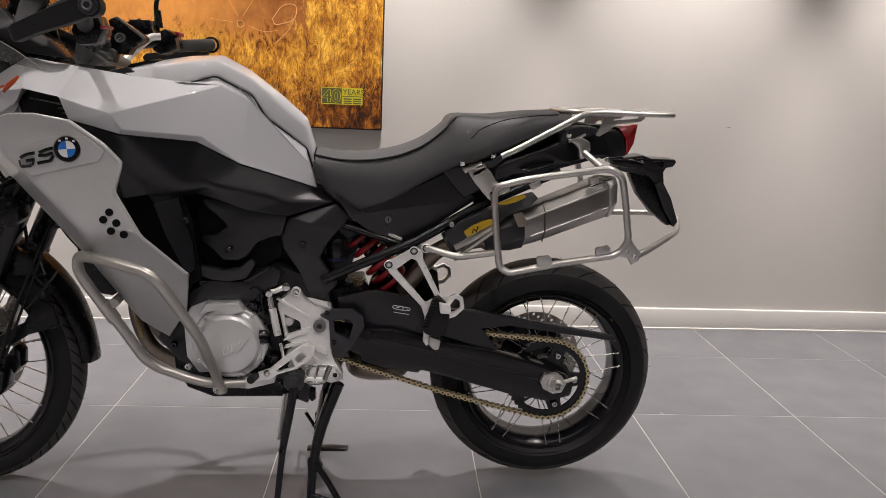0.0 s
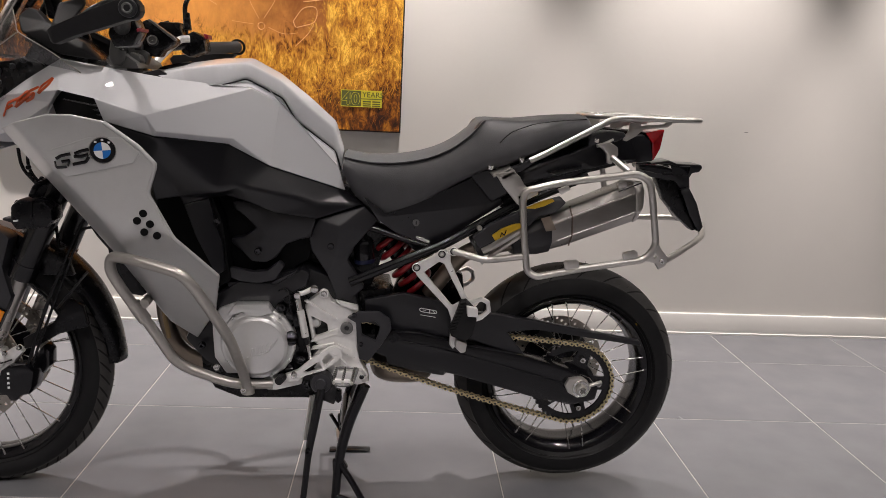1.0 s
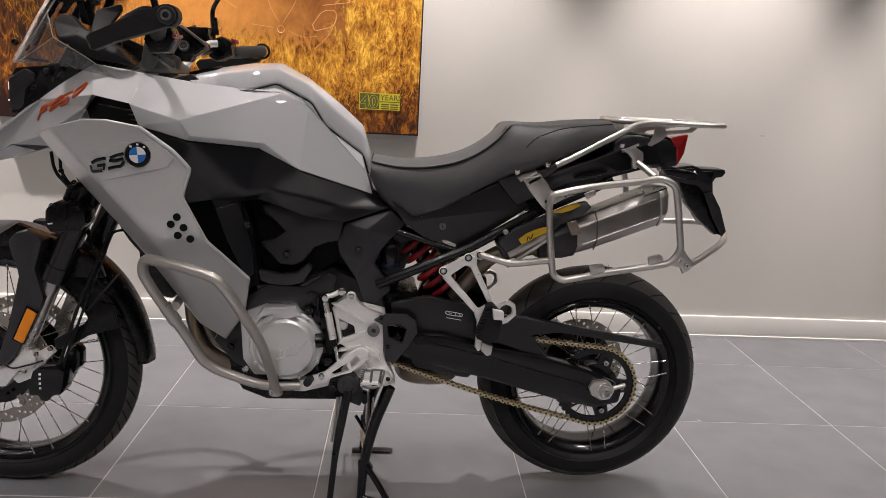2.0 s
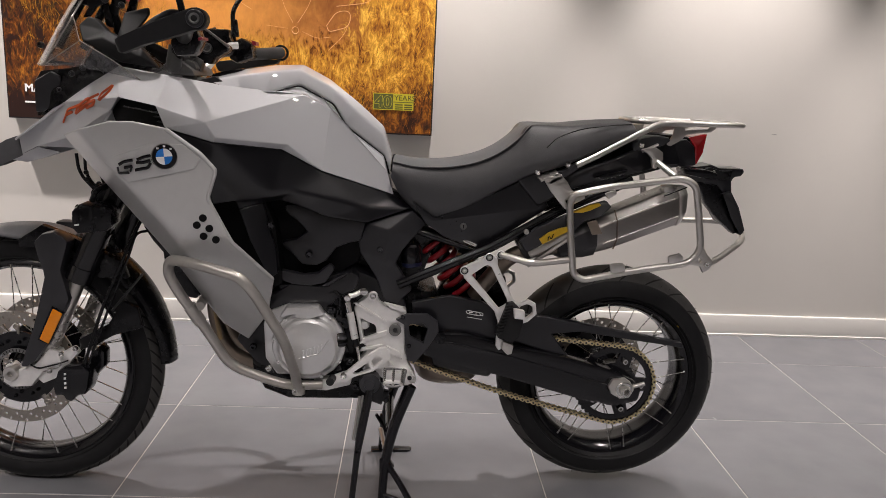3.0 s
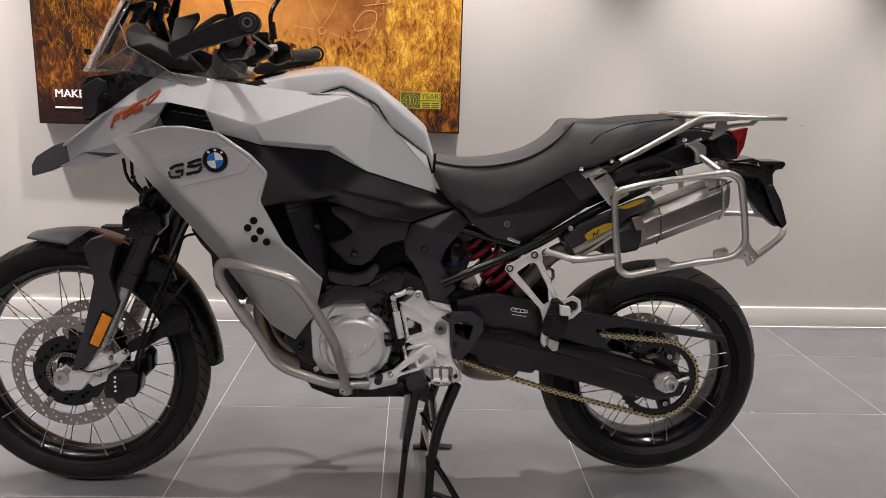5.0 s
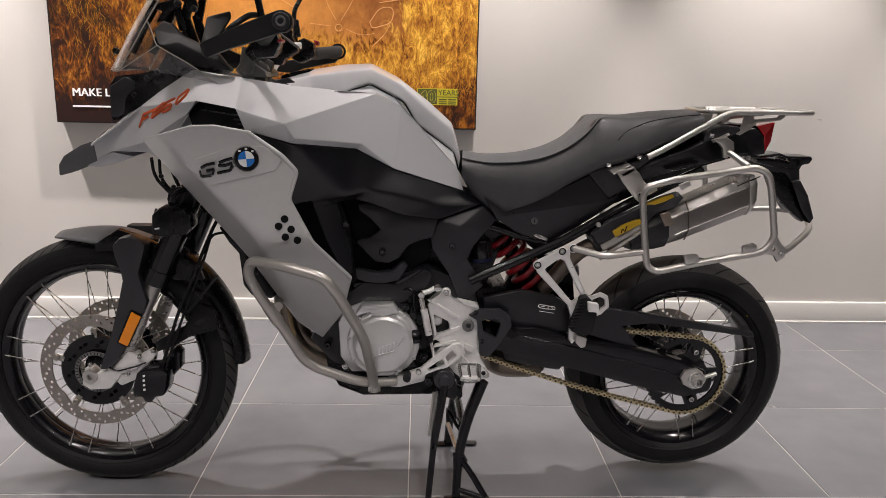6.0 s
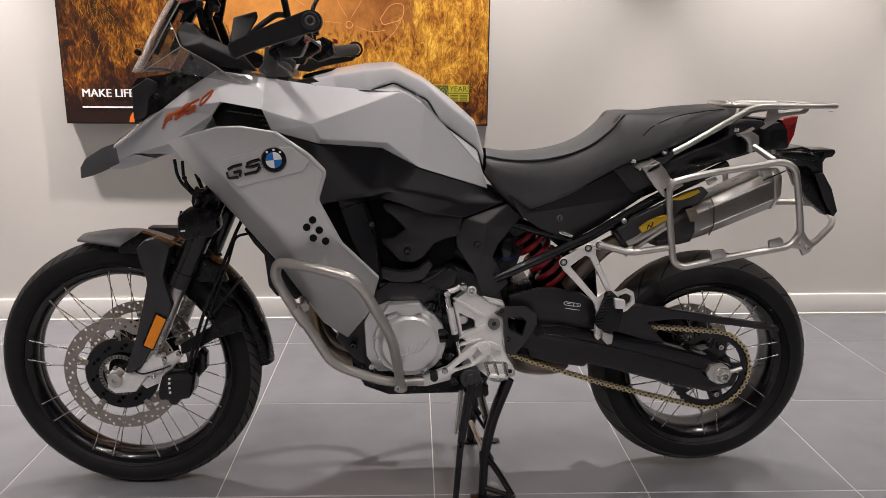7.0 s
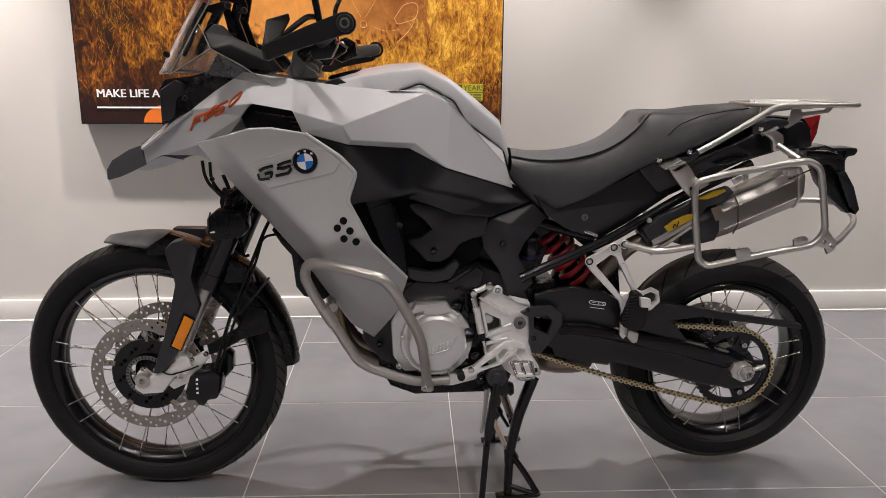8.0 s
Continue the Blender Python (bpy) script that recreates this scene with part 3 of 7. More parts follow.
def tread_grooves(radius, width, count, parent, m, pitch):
    """Slanted tread grooves, not cut: their shade painted as thin dark inlays that follow the crown."""
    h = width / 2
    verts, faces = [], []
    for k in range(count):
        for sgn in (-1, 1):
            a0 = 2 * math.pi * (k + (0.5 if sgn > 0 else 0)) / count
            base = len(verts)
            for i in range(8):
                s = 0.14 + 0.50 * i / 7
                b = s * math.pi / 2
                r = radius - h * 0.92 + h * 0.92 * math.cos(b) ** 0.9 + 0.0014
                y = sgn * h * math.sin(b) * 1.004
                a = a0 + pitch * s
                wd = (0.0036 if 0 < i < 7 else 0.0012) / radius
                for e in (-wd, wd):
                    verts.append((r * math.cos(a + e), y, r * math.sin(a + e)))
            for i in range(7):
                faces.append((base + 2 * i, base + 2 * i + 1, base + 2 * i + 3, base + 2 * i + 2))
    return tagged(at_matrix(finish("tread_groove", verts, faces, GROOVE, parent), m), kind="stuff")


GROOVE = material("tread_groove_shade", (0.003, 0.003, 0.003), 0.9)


def spoked_wheel(name, m, radius, width, bead, rim_w, hub_r, hub_w, count, label, cross):
    """Rim as the part; tyre, hub, spokes and discs under it."""
    hw = rim_w / 2
    prof = [(bead + 0.004, -hw), (bead + 0.008, -hw - 0.003), (bead + 0.003, -hw - 0.006), (bead - 0.004, -hw - 0.004), (bead - 0.012, -hw + 0.002), (bead - 0.018, -hw * 0.7), (bead - 0.021, -hw * 0.3), (bead - 0.018, 0), (bead - 0.021, hw * 0.3), (bead - 0.018, hw * 0.7), (bead - 0.012, hw - 0.002), (bead - 0.004, hw + 0.004), (bead + 0.003, hw + 0.006), (bead + 0.008, hw + 0.003), (bead + 0.004, hw)]
    rim = at_matrix(lathe(name, prof, (0, 0, 0), GLOSSBLACK, bike, label, seg=96, closed=True), m)
    ty = at_matrix(lathe("tyre", tyre_profile(radius, width, bead), (0, 0, 0), RUBBER, rim, "black rubber tyre with slanted tread grooves", seg=120, closed=True), m)
    h = width / 2
    crown = [(radius - h * 0.92 + h * 0.92 * math.cos(a) ** 0.9, h * math.sin(a)) for a in [radians(d) for d in range(-56, 57, 8)]]
    at_matrix(lathe("tread", [(r + 0.0008, y) for r, y in crown] + [(r - 0.003, y) for r, y in reversed(crown)], (0, 0, 0), TREAD, rim, "rubber tread band, paler for the light painted on it", seg=120, closed=True), m)
    tread_grooves(radius, width, 60 if radius > 0.33 else 24, rim, m, 0.24 if radius > 0.33 else 0.42)
    for r in (bead + 0.012, radius - width * 0.40):
        at_matrix(lathe("sidewall_rib", [(r - 0.0012, width * 0.462), (r, width * 0.475 if r < bead + 0.02 else width * 0.44), (r + 0.0012, width * 0.46)], (0, 0, 0), RUBBER, rim, seg=96, closed=True), m)
    hub = [(0, -hub_w), (hub_r * 0.55, -hub_w), (hub_r, -hub_w * 0.86), (hub_r, -hub_w * 0.66), (hub_r * 0.62, -hub_w * 0.5), (hub_r * 0.55, 0), (hub_r * 0.62, hub_w * 0.5), (hub_r, hub_w * 0.66), (hub_r, hub_w * 0.86), (hub_r * 0.55, hub_w), (0, hub_w)]
    at_matrix(lathe("hub", hub, (0, 0, 0), GLOSSBLACK, rim, "gloss black wheel hub", seg=40), m)
    for k in range(count):
        sgn = 1 if k % 2 else -1
        a = 2 * math.pi * k / count
        lean = cross * (1 if (k // 2) % 2 else -1)
        p0 = Vector((hub_r * 0.93 * math.cos(a), sgn * hub_w * 0.76, hub_r * 0.93 * math.sin(a)))
        b = a + lean
        p1 = Vector(((bead - 0.006) * math.cos(b), sgn * (hw + 0.0045), (bead - 0.006) * math.sin(b)))
        v, f = tube_data([p0, p1], 0.0014, seg=6)
        at_matrix(finish("spoke", v, f, SPOKE, rim), m)
        tip = p1 + (p0 - p1).normalized() * 0.011
        v, f = tube_data([p1, tip], 0.0023, seg=6)
        at_matrix(finish("spoke_nipple", v, f, SPOKE, rim), m)
    rnd = random.Random(int(radius * 1000))
    verts, faces = [], []
    for k in range(110):
        a, turn = 2 * math.pi * (k + rnd.random() * 0.6) / 110, radians(rnd.choice((-58, -44, -20, 0, 20, 44)) + rnd.uniform(-4, 4))
        rr = radius - h * 0.92 + h * 0.92 * math.cos(turn) ** 0.9
        foot = Vector((rr * math.cos(a), h * math.sin(turn), rr * math.sin(a)))
        out = Vector((math.cos(a) * math.cos(turn), math.sin(turn), math.sin(a) * math.cos(turn)))
        v, f = tube_data([foot, foot + out * rnd.uniform(0.003, 0.007)], 0.0005, seg=4)
        faces += [[i + len(verts) for i in q] for q in f]
        verts += v
    tagged(at_matrix(finish("tyre_nubs", verts, faces, RUBBER, rim, "fine rubber moulding nubs"), m), kind="stuff")
    return rim


SPOKE = material("stainless_spoke", (0.55, 0.54, 0.52), 0.27, 0.95, spread=0.2, scale=60)


def brake_disc(name, m, r0, r1, y, holes, parent, label, pins=5):
    """A drilled floating disc: ring with real holes in three rows, carrier and pins."""
    bm = bmesh.new()
    edges = []

    def circle(cx, cz, r, seg, lobes=0):
        vs = []
        for i in range(seg):
            a = 2 * math.pi * i / seg
            rr = r + (0.0 if not lobes else 0.006 * max(0, math.cos(lobes * a)) ** 6 * -1)
            vs.append(bm.verts.new((cx + rr * math.cos(a), 0, cz + rr * math.sin(a))))
        return [bm.edges.new((vs[i], vs[(i + 1) % seg])) for i in range(seg)]
    edges += circle(0, 0, r1, 72)
    edges += circle(0, 0, r0, 60, pins)
    for k in range(holes):
        a = 2 * math.pi * k / holes
        r = r0 + (r1 - r0) * (0.3, 0.56, 0.82)[k % 3]
        edges += circle(r * math.cos(a), r * math.sin(a), 0.0042, 8)
    bmesh.ops.triangle_fill(bm, edges=edges, use_beauty=True, use_dissolve=False)
    r = bmesh.ops.extrude_face_region(bm, geom=bm.faces[:])
    bmesh.ops.translate(bm, verts=[v for v in r["geom"] if isinstance(v, bmesh.types.BMVert)], vec=(0, 0.005, 0))
    bmesh.ops.recalc_face_normals(bm, faces=bm.faces)
    disc = part(name, bm, DISC, parent, label)
    disc.data.transform(m @ Matrix.Translation((0, y, 0)))
    return disc


front_wheel = spoked_wheel("front_wheel", FRONT, 0.347, 0.092, 0.274, 0.066, 0.045, 0.062, 36, "black rimmed wire-spoked wheel", 0.42)
for y in (-0.078, 0.073):
    brake_disc("front_brake_disc", FRONT, 0.122, 0.1525, y, 66, front_wheel, "drilled steel brake disc")
    carrier = [(0.05, y + 0.002), (0.098, y + 0.002), (0.098, y + 0.008), (0.05, y + 0.008)]
    at_matrix(lathe("disc_carrier", [(r, -h) for r, h in carrier], (0, 0, 0), GLOSSBLACK, front_wheel, "black disc carrier", seg=40, closed=True), FRONT)
    for k in range(5):
        a = 2 * math.pi * k / 5 + 0.32
        v, f = tube_data([(0.092 * math.cos(a), y + 0.004, 0.092 * math.sin(a)), (0.124 * math.cos(a), y + 0.004, 0.124 * math.sin(a))], 0.009, seg=8, flat=0.35)
        at_matrix(finish("carrier_arm", v, f, DISC, front_wheel), FRONT)
        at_matrix(bolt((0.112 * math.cos(a), y - 0.001, 0.112 * math.sin(a)), 0.0085, front_wheel, DISC, 0.004, name="disc_pin"), FRONT)
sensor = [(0.046, 0.086), (0.056, 0.086), (0.056, 0.089), (0.046, 0.089)]
at_matrix(lathe("sensor_ring", sensor, (0, 0, 0), YOKE, front_wheel, "slotted silver speed sensor ring", seg=48, closed=True), FRONT)
for k in range(36):
    a = 2 * math.pi * k / 36
    v, f = tube_data([(0.048 * math.cos(a), -0.0895, 0.048 * math.sin(a)), (0.0545 * math.cos(a), -0.0895, 0.0545 * math.sin(a))], 0.0013, seg=4)
    at_matrix(finish("sensor_slot", v, f, GLOSSBLACK, front_wheel), FRONT)


def fpart(ob):
    return at_matrix(ob, FRONT)


for k in range(10):
    a = 2 * math.pi * (k + 0.3) / 10
    fpart(bolt((0.074 * math.cos(a), -0.089, 0.074 * math.sin(a)), 0.0048, front_wheel, DARKCHROME, 0.006, name="carrier_bolt"))

# fork legs, lower yoke, axle clamps
for s in (-1, 1):
    y = 0.098 * s
    top, mid, low = [(x, y, z) for x, _, z in [(0.298, -0.098, 0.518), (0.18, -0.098, 0.261), (0.069, -0.098, 0.011)]]
    dirn = (Vector(top) - Vector(mid)).normalized()
    fpart(tube("fork_outer_tube", [mid, top], 0.030, GLOSSBLACK, bike, "gloss black upside-down fork tube", seg=24))
    fpart(tube("fork_collar", [Vector(mid) - dirn * 0.01, Vector(mid) + dirn * 0.03], 0.0325, GLOSSBLACK, bike, seg=24))
    fpart(tube("fork_slider", [low, mid], 0.0195, TITAN, bike, "steel fork slider", seg=24))
fpart(tube("lower_yoke", [(0.262, -0.125, 0.47), (0.262, 0.125, 0.47)], 0.032, BLACK, bike, "cast lower fork yoke", seg=16))
fpart(plate("axle_clamp", [(0.062, 0.028), (0.097, 0.071), (0.122, 0.065), (0.13, 0.037), (0.123, 0.021), (0.081, 0.008), (0.048, -0.035), (-0.004, -0.039), (-0.025, -0.025), (-0.016, 0.02), (-0.003, 0.024), (0.015, 0.007)], -0.118, -0.082, ALU, bike, "cast aluminium fork foot clamping the axle", 0.006))
fpart(plate("caliper_bracket", [(0.109, 0.047), (0.14, 0.066), (0.158, 0.076), (0.172, 0.06), (0.153, 0.04), (0.128, -0.003), (0.074, -0.029), (0.06, -0.016)], -0.108, -0.09, ALU, bike, "cast aluminium caliper lug", 0.004))
fpart(plate("axle_clamp", [(-0.02, -0.03), (0.05, -0.03), (0.06, 0.03), (0.0, 0.04), (-0.025, 0.02)], 0.082, 0.118, ALU, bike, "", 0.006))
fpart(lathe("axle_end", [(0.0, 0.118), (0.007, 0.118), (0.0075, 0.126), (0.018, 0.126), (0.0195, 0.122), (0.0195, 0.10)], (0, 0, 0), STEEL, bike, "hollow steel axle end", seg=28))
for q in [(0.004, -0.12, 0.034), (0.036, -0.12, 0.031), (0.1, -0.12, 0.012), (0.133, -0.12, 0.059), (0.169, -0.12, 0.076)]:
    fpart(bolt(q, 0.0065, bike, POLISHED, 0.006))
caliper = fpart(plate("front_caliper", [(0.127, 0.019), (0.145, 0.03), (0.187, 0.039), (0.207, 0.02), (0.2, -0.024), (0.193, -0.043), (0.169, -0.047), (0.159, -0.064), (0.143, -0.06), (0.137, -0.047), (0.116, -0.049), (0.113, -0.025)], -0.135, -0.07, GLOSSBLACK, bike, "black brake caliper with white maker mark", 0.007))
for k in range(4):
    q = [(0.147, -0.137, 0.013), (0.146, -0.137, 0.001), (0.146, -0.137, -0.012), (0.146, -0.137, -0.024)]
    a = Vector(q[k])
    fpart(finish("caliper_mark", [a + Vector(d) for d in ((-0.003, 0, -0.004), (0.003, 0, -0.003), (0.003, 0, 0.003), (-0.003, 0, 0.002))], [(0, 1, 2, 3)], WHITE, caliper))
fpart(tube("caliper_pin", [(0.167, -0.128, -0.014), (0.193, -0.128, -0.01)], 0.0055, POLISHED, bike, "bright caliper bleed pin"))
fpart(plate("rear_caliper_half", [(0.182, 0.038), (0.209, 0.07), (0.223, 0.054), (0.221, 0.014), (0.198, -0.013), (0.184, -0.007)], -0.08, -0.04, GLOSSBLACK, bike, "", 0.005))

# front mudguard: blade over the tyre, tail behind it and leg covers
def arc_blade(name, r, a0, a1, width, mat, label, drop=0.02, steps=14, thick=0.004, taper=0.7):
    rows = []
    for k in range(steps + 1):
        t = k / steps
        a = radians(a0 + (a1 - a0) * t)
        w = width * (taper + (1 - taper) * math.sin(math.pi * min(1, t * 1.1 + 0.05)))
        row = []
        for s, d in ((-1, drop), (-0.85, drop * 0.35), (-0.4, 0.003), (0, 0), (0.4, 0.003), (0.85, drop * 0.35), (1, drop)):
            row.append(((r - d) * math.cos(a), w / 2 * s, (r - d) * math.sin(a)))
        rows.append(row)
    return fpart(grid_surface(name, rows, mat, bike, label, thick, 1))


blade = []
for (x, z), w, d in zip([(-0.1, 0.359), (-0.027, 0.371), (0.049, 0.372), (0.12, 0.353), (0.185, 0.318)], (0.045, 0.066, 0.078, 0.08, 0.075), (0.008, 0.024, 0.032, 0.034, 0.03)):
    blade.append([(x, s * w, z - d * abs(s) ** 2) for s in (-1, -0.5, 0, 0.5, 1)])
fpart(grid_surface("mudguard_blade", blade, MUDGREY, bike, "charcoal grey front mudguard over the tyre", 0.004, 2))
arc_blade("mudguard_tail", 0.385, 68, 2, 0.115, BLACK, "black rear half of the front mudguard", 0.03)
leg = plate("mudguard_leg_cover", [(0.084, 0.35), (0.105, 0.371), (0.134, 0.38), (0.155, 0.368), (0.171, 0.354), (0.163, 0.329), (0.149, 0.282), (0.155, 0.253), (0.166, 0.209), (0.157, 0.187), (0.125, 0.122), (0.096, 0.076), (0.07, 0.039), (0.048, 0.023), (0.029, 0.021), (0.044, 0.063), (0.069, 0.13), (0.089, 0.2), (0.105, 0.262), (0.102, 0.284), (0.092, 0.313)], -0.132, -0.085, GREYPLASTIC, bike, "dark grey fork leg cover of the mudguard", 0.011)
fpart(leg)
fpart(plate("mudguard_side", [(0.019, 0.342), (0.082, 0.384), (0.155, 0.358), (0.278, 0.3), (0.293, 0.255), (0.218, 0.254), (0.15, 0.329), (0.023, 0.324)], -0.083, -0.06, BLACK, bike, "", 0.004))
fpart(plate("mudguard_stay", [(0.167, 0.061), (0.163, 0.089), (0.243, 0.136), (0.282, 0.198), (0.318, 0.183), (0.33, 0.129), (0.255, 0.105), (0.21, 0.077)], -0.092, -0.075, BLACK, bike, "black stay of the mudguard tail", 0.004))
fpart(plate("mudguard_leg_cover", [(x, z) for x, z in [(-0.01, 0.02), (0.02, 0.02), (0.14, 0.30), (0.12, 0.36), (0.03, 0.36), (0.05, 0.2)]], 0.085, 0.125, GREYPLASTIC, bike, "", 0.008))
fpart(plate("amber_backing", [(0.124, 0.19), (0.154, 0.174), (0.112, 0.088), (0.083, 0.101)], -0.138, -0.128, BLACK, bike, "", 0.002))
fpart(plate("amber_reflector", [(0.128, 0.185), (0.151, 0.172), (0.112, 0.093), (0.09, 0.104)], -0.1415, -0.136, AMBER, bike, "long amber side reflector", 0.002))

# cables by the fork
fpart(tube("brake_hose", [(0.176, -0.12, -0.014), (0.197, -0.12, 0.056), (0.234, -0.11, 0.175), (0.287, -0.11, 0.295), (0.326, -0.09, 0.392), (0.343, -0.08, 0.426)], 0.0045, BLACK, bike, "black brake hose", fillet=0.05, seg=8))
fpart(tube("brake_hose", [(0.184, -0.12, -0.019), (0.207, -0.12, 0.056), (0.258, -0.1, 0.202), (0.307, -0.1, 0.322), (0.322, -0.09, 0.378), (0.356, -0.07, 0.381)], 0.0035, BLACK, bike, "", fillet=0.05, seg=8))
fpart(tube("sensor_cable", [(0.047, -0.125, 0.033), (0.072, -0.125, 0.018), (0.124, -0.125, 0.034), (0.144, -0.11, 0.039)], 0.0022, BLACK, bike, "thin black sensor cable", seg=6))
fpart(tube("mudguard_wire", [(0.249, -0.08, 0.168), (0.331, -0.08, 0.269)], 0.003, DARKMETAL, bike, "", seg=8))
tube("fork_hose", [(-0.613, -0.1, 0.914), (-0.61, -0.1, 0.879), (-0.601, -0.1, 0.857), (-0.572, -0.1, 0.825), (-0.547, -0.12, 0.814)], 0.0042, BLACK, bike, "black hose behind the fork", fillet=0.02, seg=8)
tube("fork_hose", [(-0.597, -0.09, 0.909), (-0.597, -0.09, 0.866), (-0.579, -0.09, 0.835), (-0.547, -0.09, 0.821), (-0.52, -0.13, 0.677), (-0.506, -0.13, 0.681)], 0.004, BLACK, bike, "", fillet=0.02, seg=8)
for q in [(-0.592, -0.1, 0.868), (-0.563, -0.1, 0.841), (-0.59, -0.1, 0.851)]:
    lathe("hose_clip", [(0.005, -0.005), (0.0065, 0), (0.005, 0.005)], q, BLACK, bike, seg=10)
tube("clutch_hose", [(-0.569, -0.08, 0.876), (-0.551, -0.08, 0.826), (-0.524, -0.08, 0.816), (-0.491, -0.08, 0.775)], 0.005, BLACK, bike, "", seg=8)

# fog lamp
fog = plate("fog_lamp", [(-0.578, 0.799), (-0.564, 0.811), (-0.527, 0.807), (-0.506, 0.809), (-0.491, 0.793), (-0.489, 0.765), (-0.504, 0.748), (-0.544, 0.744), (-0.572, 0.74), (-0.582, 0.757)], -0.235, -0.165, BLACK, bike, "boxy black fog lamp with rounded corners", 0.014)
plate("fog_lamp_rib", [(-0.54, 0.81), (-0.53, 0.808), (-0.532, 0.745), (-0.543, 0.744)], -0.238, -0.16, BLACK, bike, "", 0.004)
plate("fog_lamp_rim", [(-0.582, 0.794), (-0.57, 0.802), (-0.568, 0.75), (-0.578, 0.747), (-0.584, 0.758)], -0.23, -0.17, GREYPLASTIC, bike, "", 0.006)
lathe("lens", [(0.030, 0), (0.02, 0.005), (0, 0.007)], Vector([(-0.579, -0.2, 0.775)][0]), glass_material("lamp_glass", (0.8, 0.8, 0.8)), fog, axis=(-1, -0.08, -0.05), seg=24)
plate("fog_lamp_mark", [(-0.575, 0.764), (-0.564, 0.766), (-0.564, 0.762), (-0.574, 0.761)], -0.2365, -0.23, WHITE, bike, "small white mark", 0)
tube("fog_lamp_stay", [(-0.535, -0.226, 0.82), (-0.535, -0.2, 0.84), (-0.498, -0.14, 0.857)], 0.007, BLACK, bike, seg=8)

# ---- bodywork ----
fair_pts = [(-0.499, -0.1149, 1.127), (-0.38, -0.128, 1.111), (-0.26, -0.13, 1.095), (-0.207, -0.125, 1.08), (-0.143, -0.135, 1.085), (-0.062, -0.11, 1.08), (0.002, -0.088, 1.048), (0.035, -0.08, 1.006), (0.135, -0.068, 0.934), (0.147, -0.068, 0.89), (0.164, -0.072, 0.836), (-0.016, -0.142, 0.899), (-0.107, -0.178, 0.951), (-0.26, -0.3, 1.016), (-0.249, -0.28, 0.971), (-0.348, -0.295, 1.0), (-0.369, -0.285, 1.046), (-0.47, -0.217, 1.058), (-0.495, -0.191, 1.029), (-0.612, -0.14, 0.956), (-0.71, -0.085, 0.926), (-0.762, -0.05, 0.902), (-0.768, -0.05, 0.944), (-0.64, -0.11, 1.036), (-0.24, -0.29, 0.982), (-0.093, -0.185, 0.964), (-0.62, -0.1, 0.927), (-0.592, -0.11, 0.913)]
fair_faces = [(22, 21, 20, 23), (23, 20, 19, 18), (23, 18, 17), (23, 17, 0), (0, 17, 16, 1), (1, 16, 13, 2), (2, 13, 5), (2, 5, 4, 3), (16, 15, 14, 24, 13), (13, 24, 25, 5), (5, 25, 11, 6), (6, 11, 10, 9), (6, 9, 8, 7), (24, 14, 12, 25), (25, 12, 11), (20, 26, 19), (19, 26, 27, 18)]
fairing = facets("side_fairing", fair_pts, fair_faces, 0.02, PAINT, bike, "pale grey gloss fairing and tank side", 0.011, 4, segs=5)
mirrored(fairing)

SHROUD_PLANES = ([(-0.389, -0.318, 0.969), (-0.223, -0.34, 0.924), (-0.267, -0.332, 0.793)], [(-0.291, -0.326, 0.763), (-0.115, -0.262, 0.653), (-0.199, -0.118, 0.452)], [(-0.6, -0.205, 0.968), (-0.429, -0.205, 0.765), (-0.423, -0.318, 0.874)])
shroud_at = folded(SHROUD_PLANES, 0.005)
shroud_pts = [(-0.6, -0.205, 0.968), (-0.506, -0.303, 0.997), (-0.462, -0.309, 1.01), (-0.412, -0.316, 1.012), (-0.337, -0.326, 1.001), (-0.264, -0.335, 0.952), (-0.228, -0.339, 0.917), (-0.248, -0.335, 0.852), (-0.2, -0.325, 0.753), (-0.115, -0.262, 0.653), (-0.14, -0.185, 0.543), (-0.199, -0.118, 0.452), (-0.257, -0.147, 0.504), (-0.362, -0.203, 0.682), (-0.429, -0.205, 0.765), (-0.532, -0.202, 0.883), (-0.466, -0.307, 0.941), (-0.427, -0.306, 0.87), (-0.297, -0.298, 0.724), (-0.227, -0.221, 0.604), (-0.28, -0.332, 0.911)]
shroud_faces = [(0, 1, 2, 3, 16), (3, 4, 5, 16), (16, 5, 20), (5, 6, 20), (16, 20, 17), (20, 6, 7, 17), (0, 16, 17, 15), (15, 17, 14), (14, 17, 18, 13), (17, 7, 8, 18), (13, 18, 19, 12), (18, 8, 9, 19), (19, 9, 10, 11), (19, 11, 12)]
shroud = facets("radiator_shroud", shroud_pts, shroud_faces, 0.012, SILVER, bike, "satin silver radiator side panel with round vent holes", 0.005, 4, soft=1, shape=shroud_at)
mirrored(shroud)
tube("shroud_rim", [(-0.338, -0.324, 0.999), (-0.265, -0.333, 0.951), (-0.23, -0.337, 0.915), (-0.25, -0.333, 0.852), (-0.201, -0.323, 0.753), (-0.119, -0.261, 0.654)], 0.0048, SILVER, shroud, fillet=0.01, seg=10)


def disc_on(name, centre, normal, r, h, mat, parent, label="", seg=24):
    return lathe(name, [(r, -0.002), (r, h * 0.6), (r * 0.94, h), (0, h)], centre, mat, parent, label, axis=normal, seg=seg)


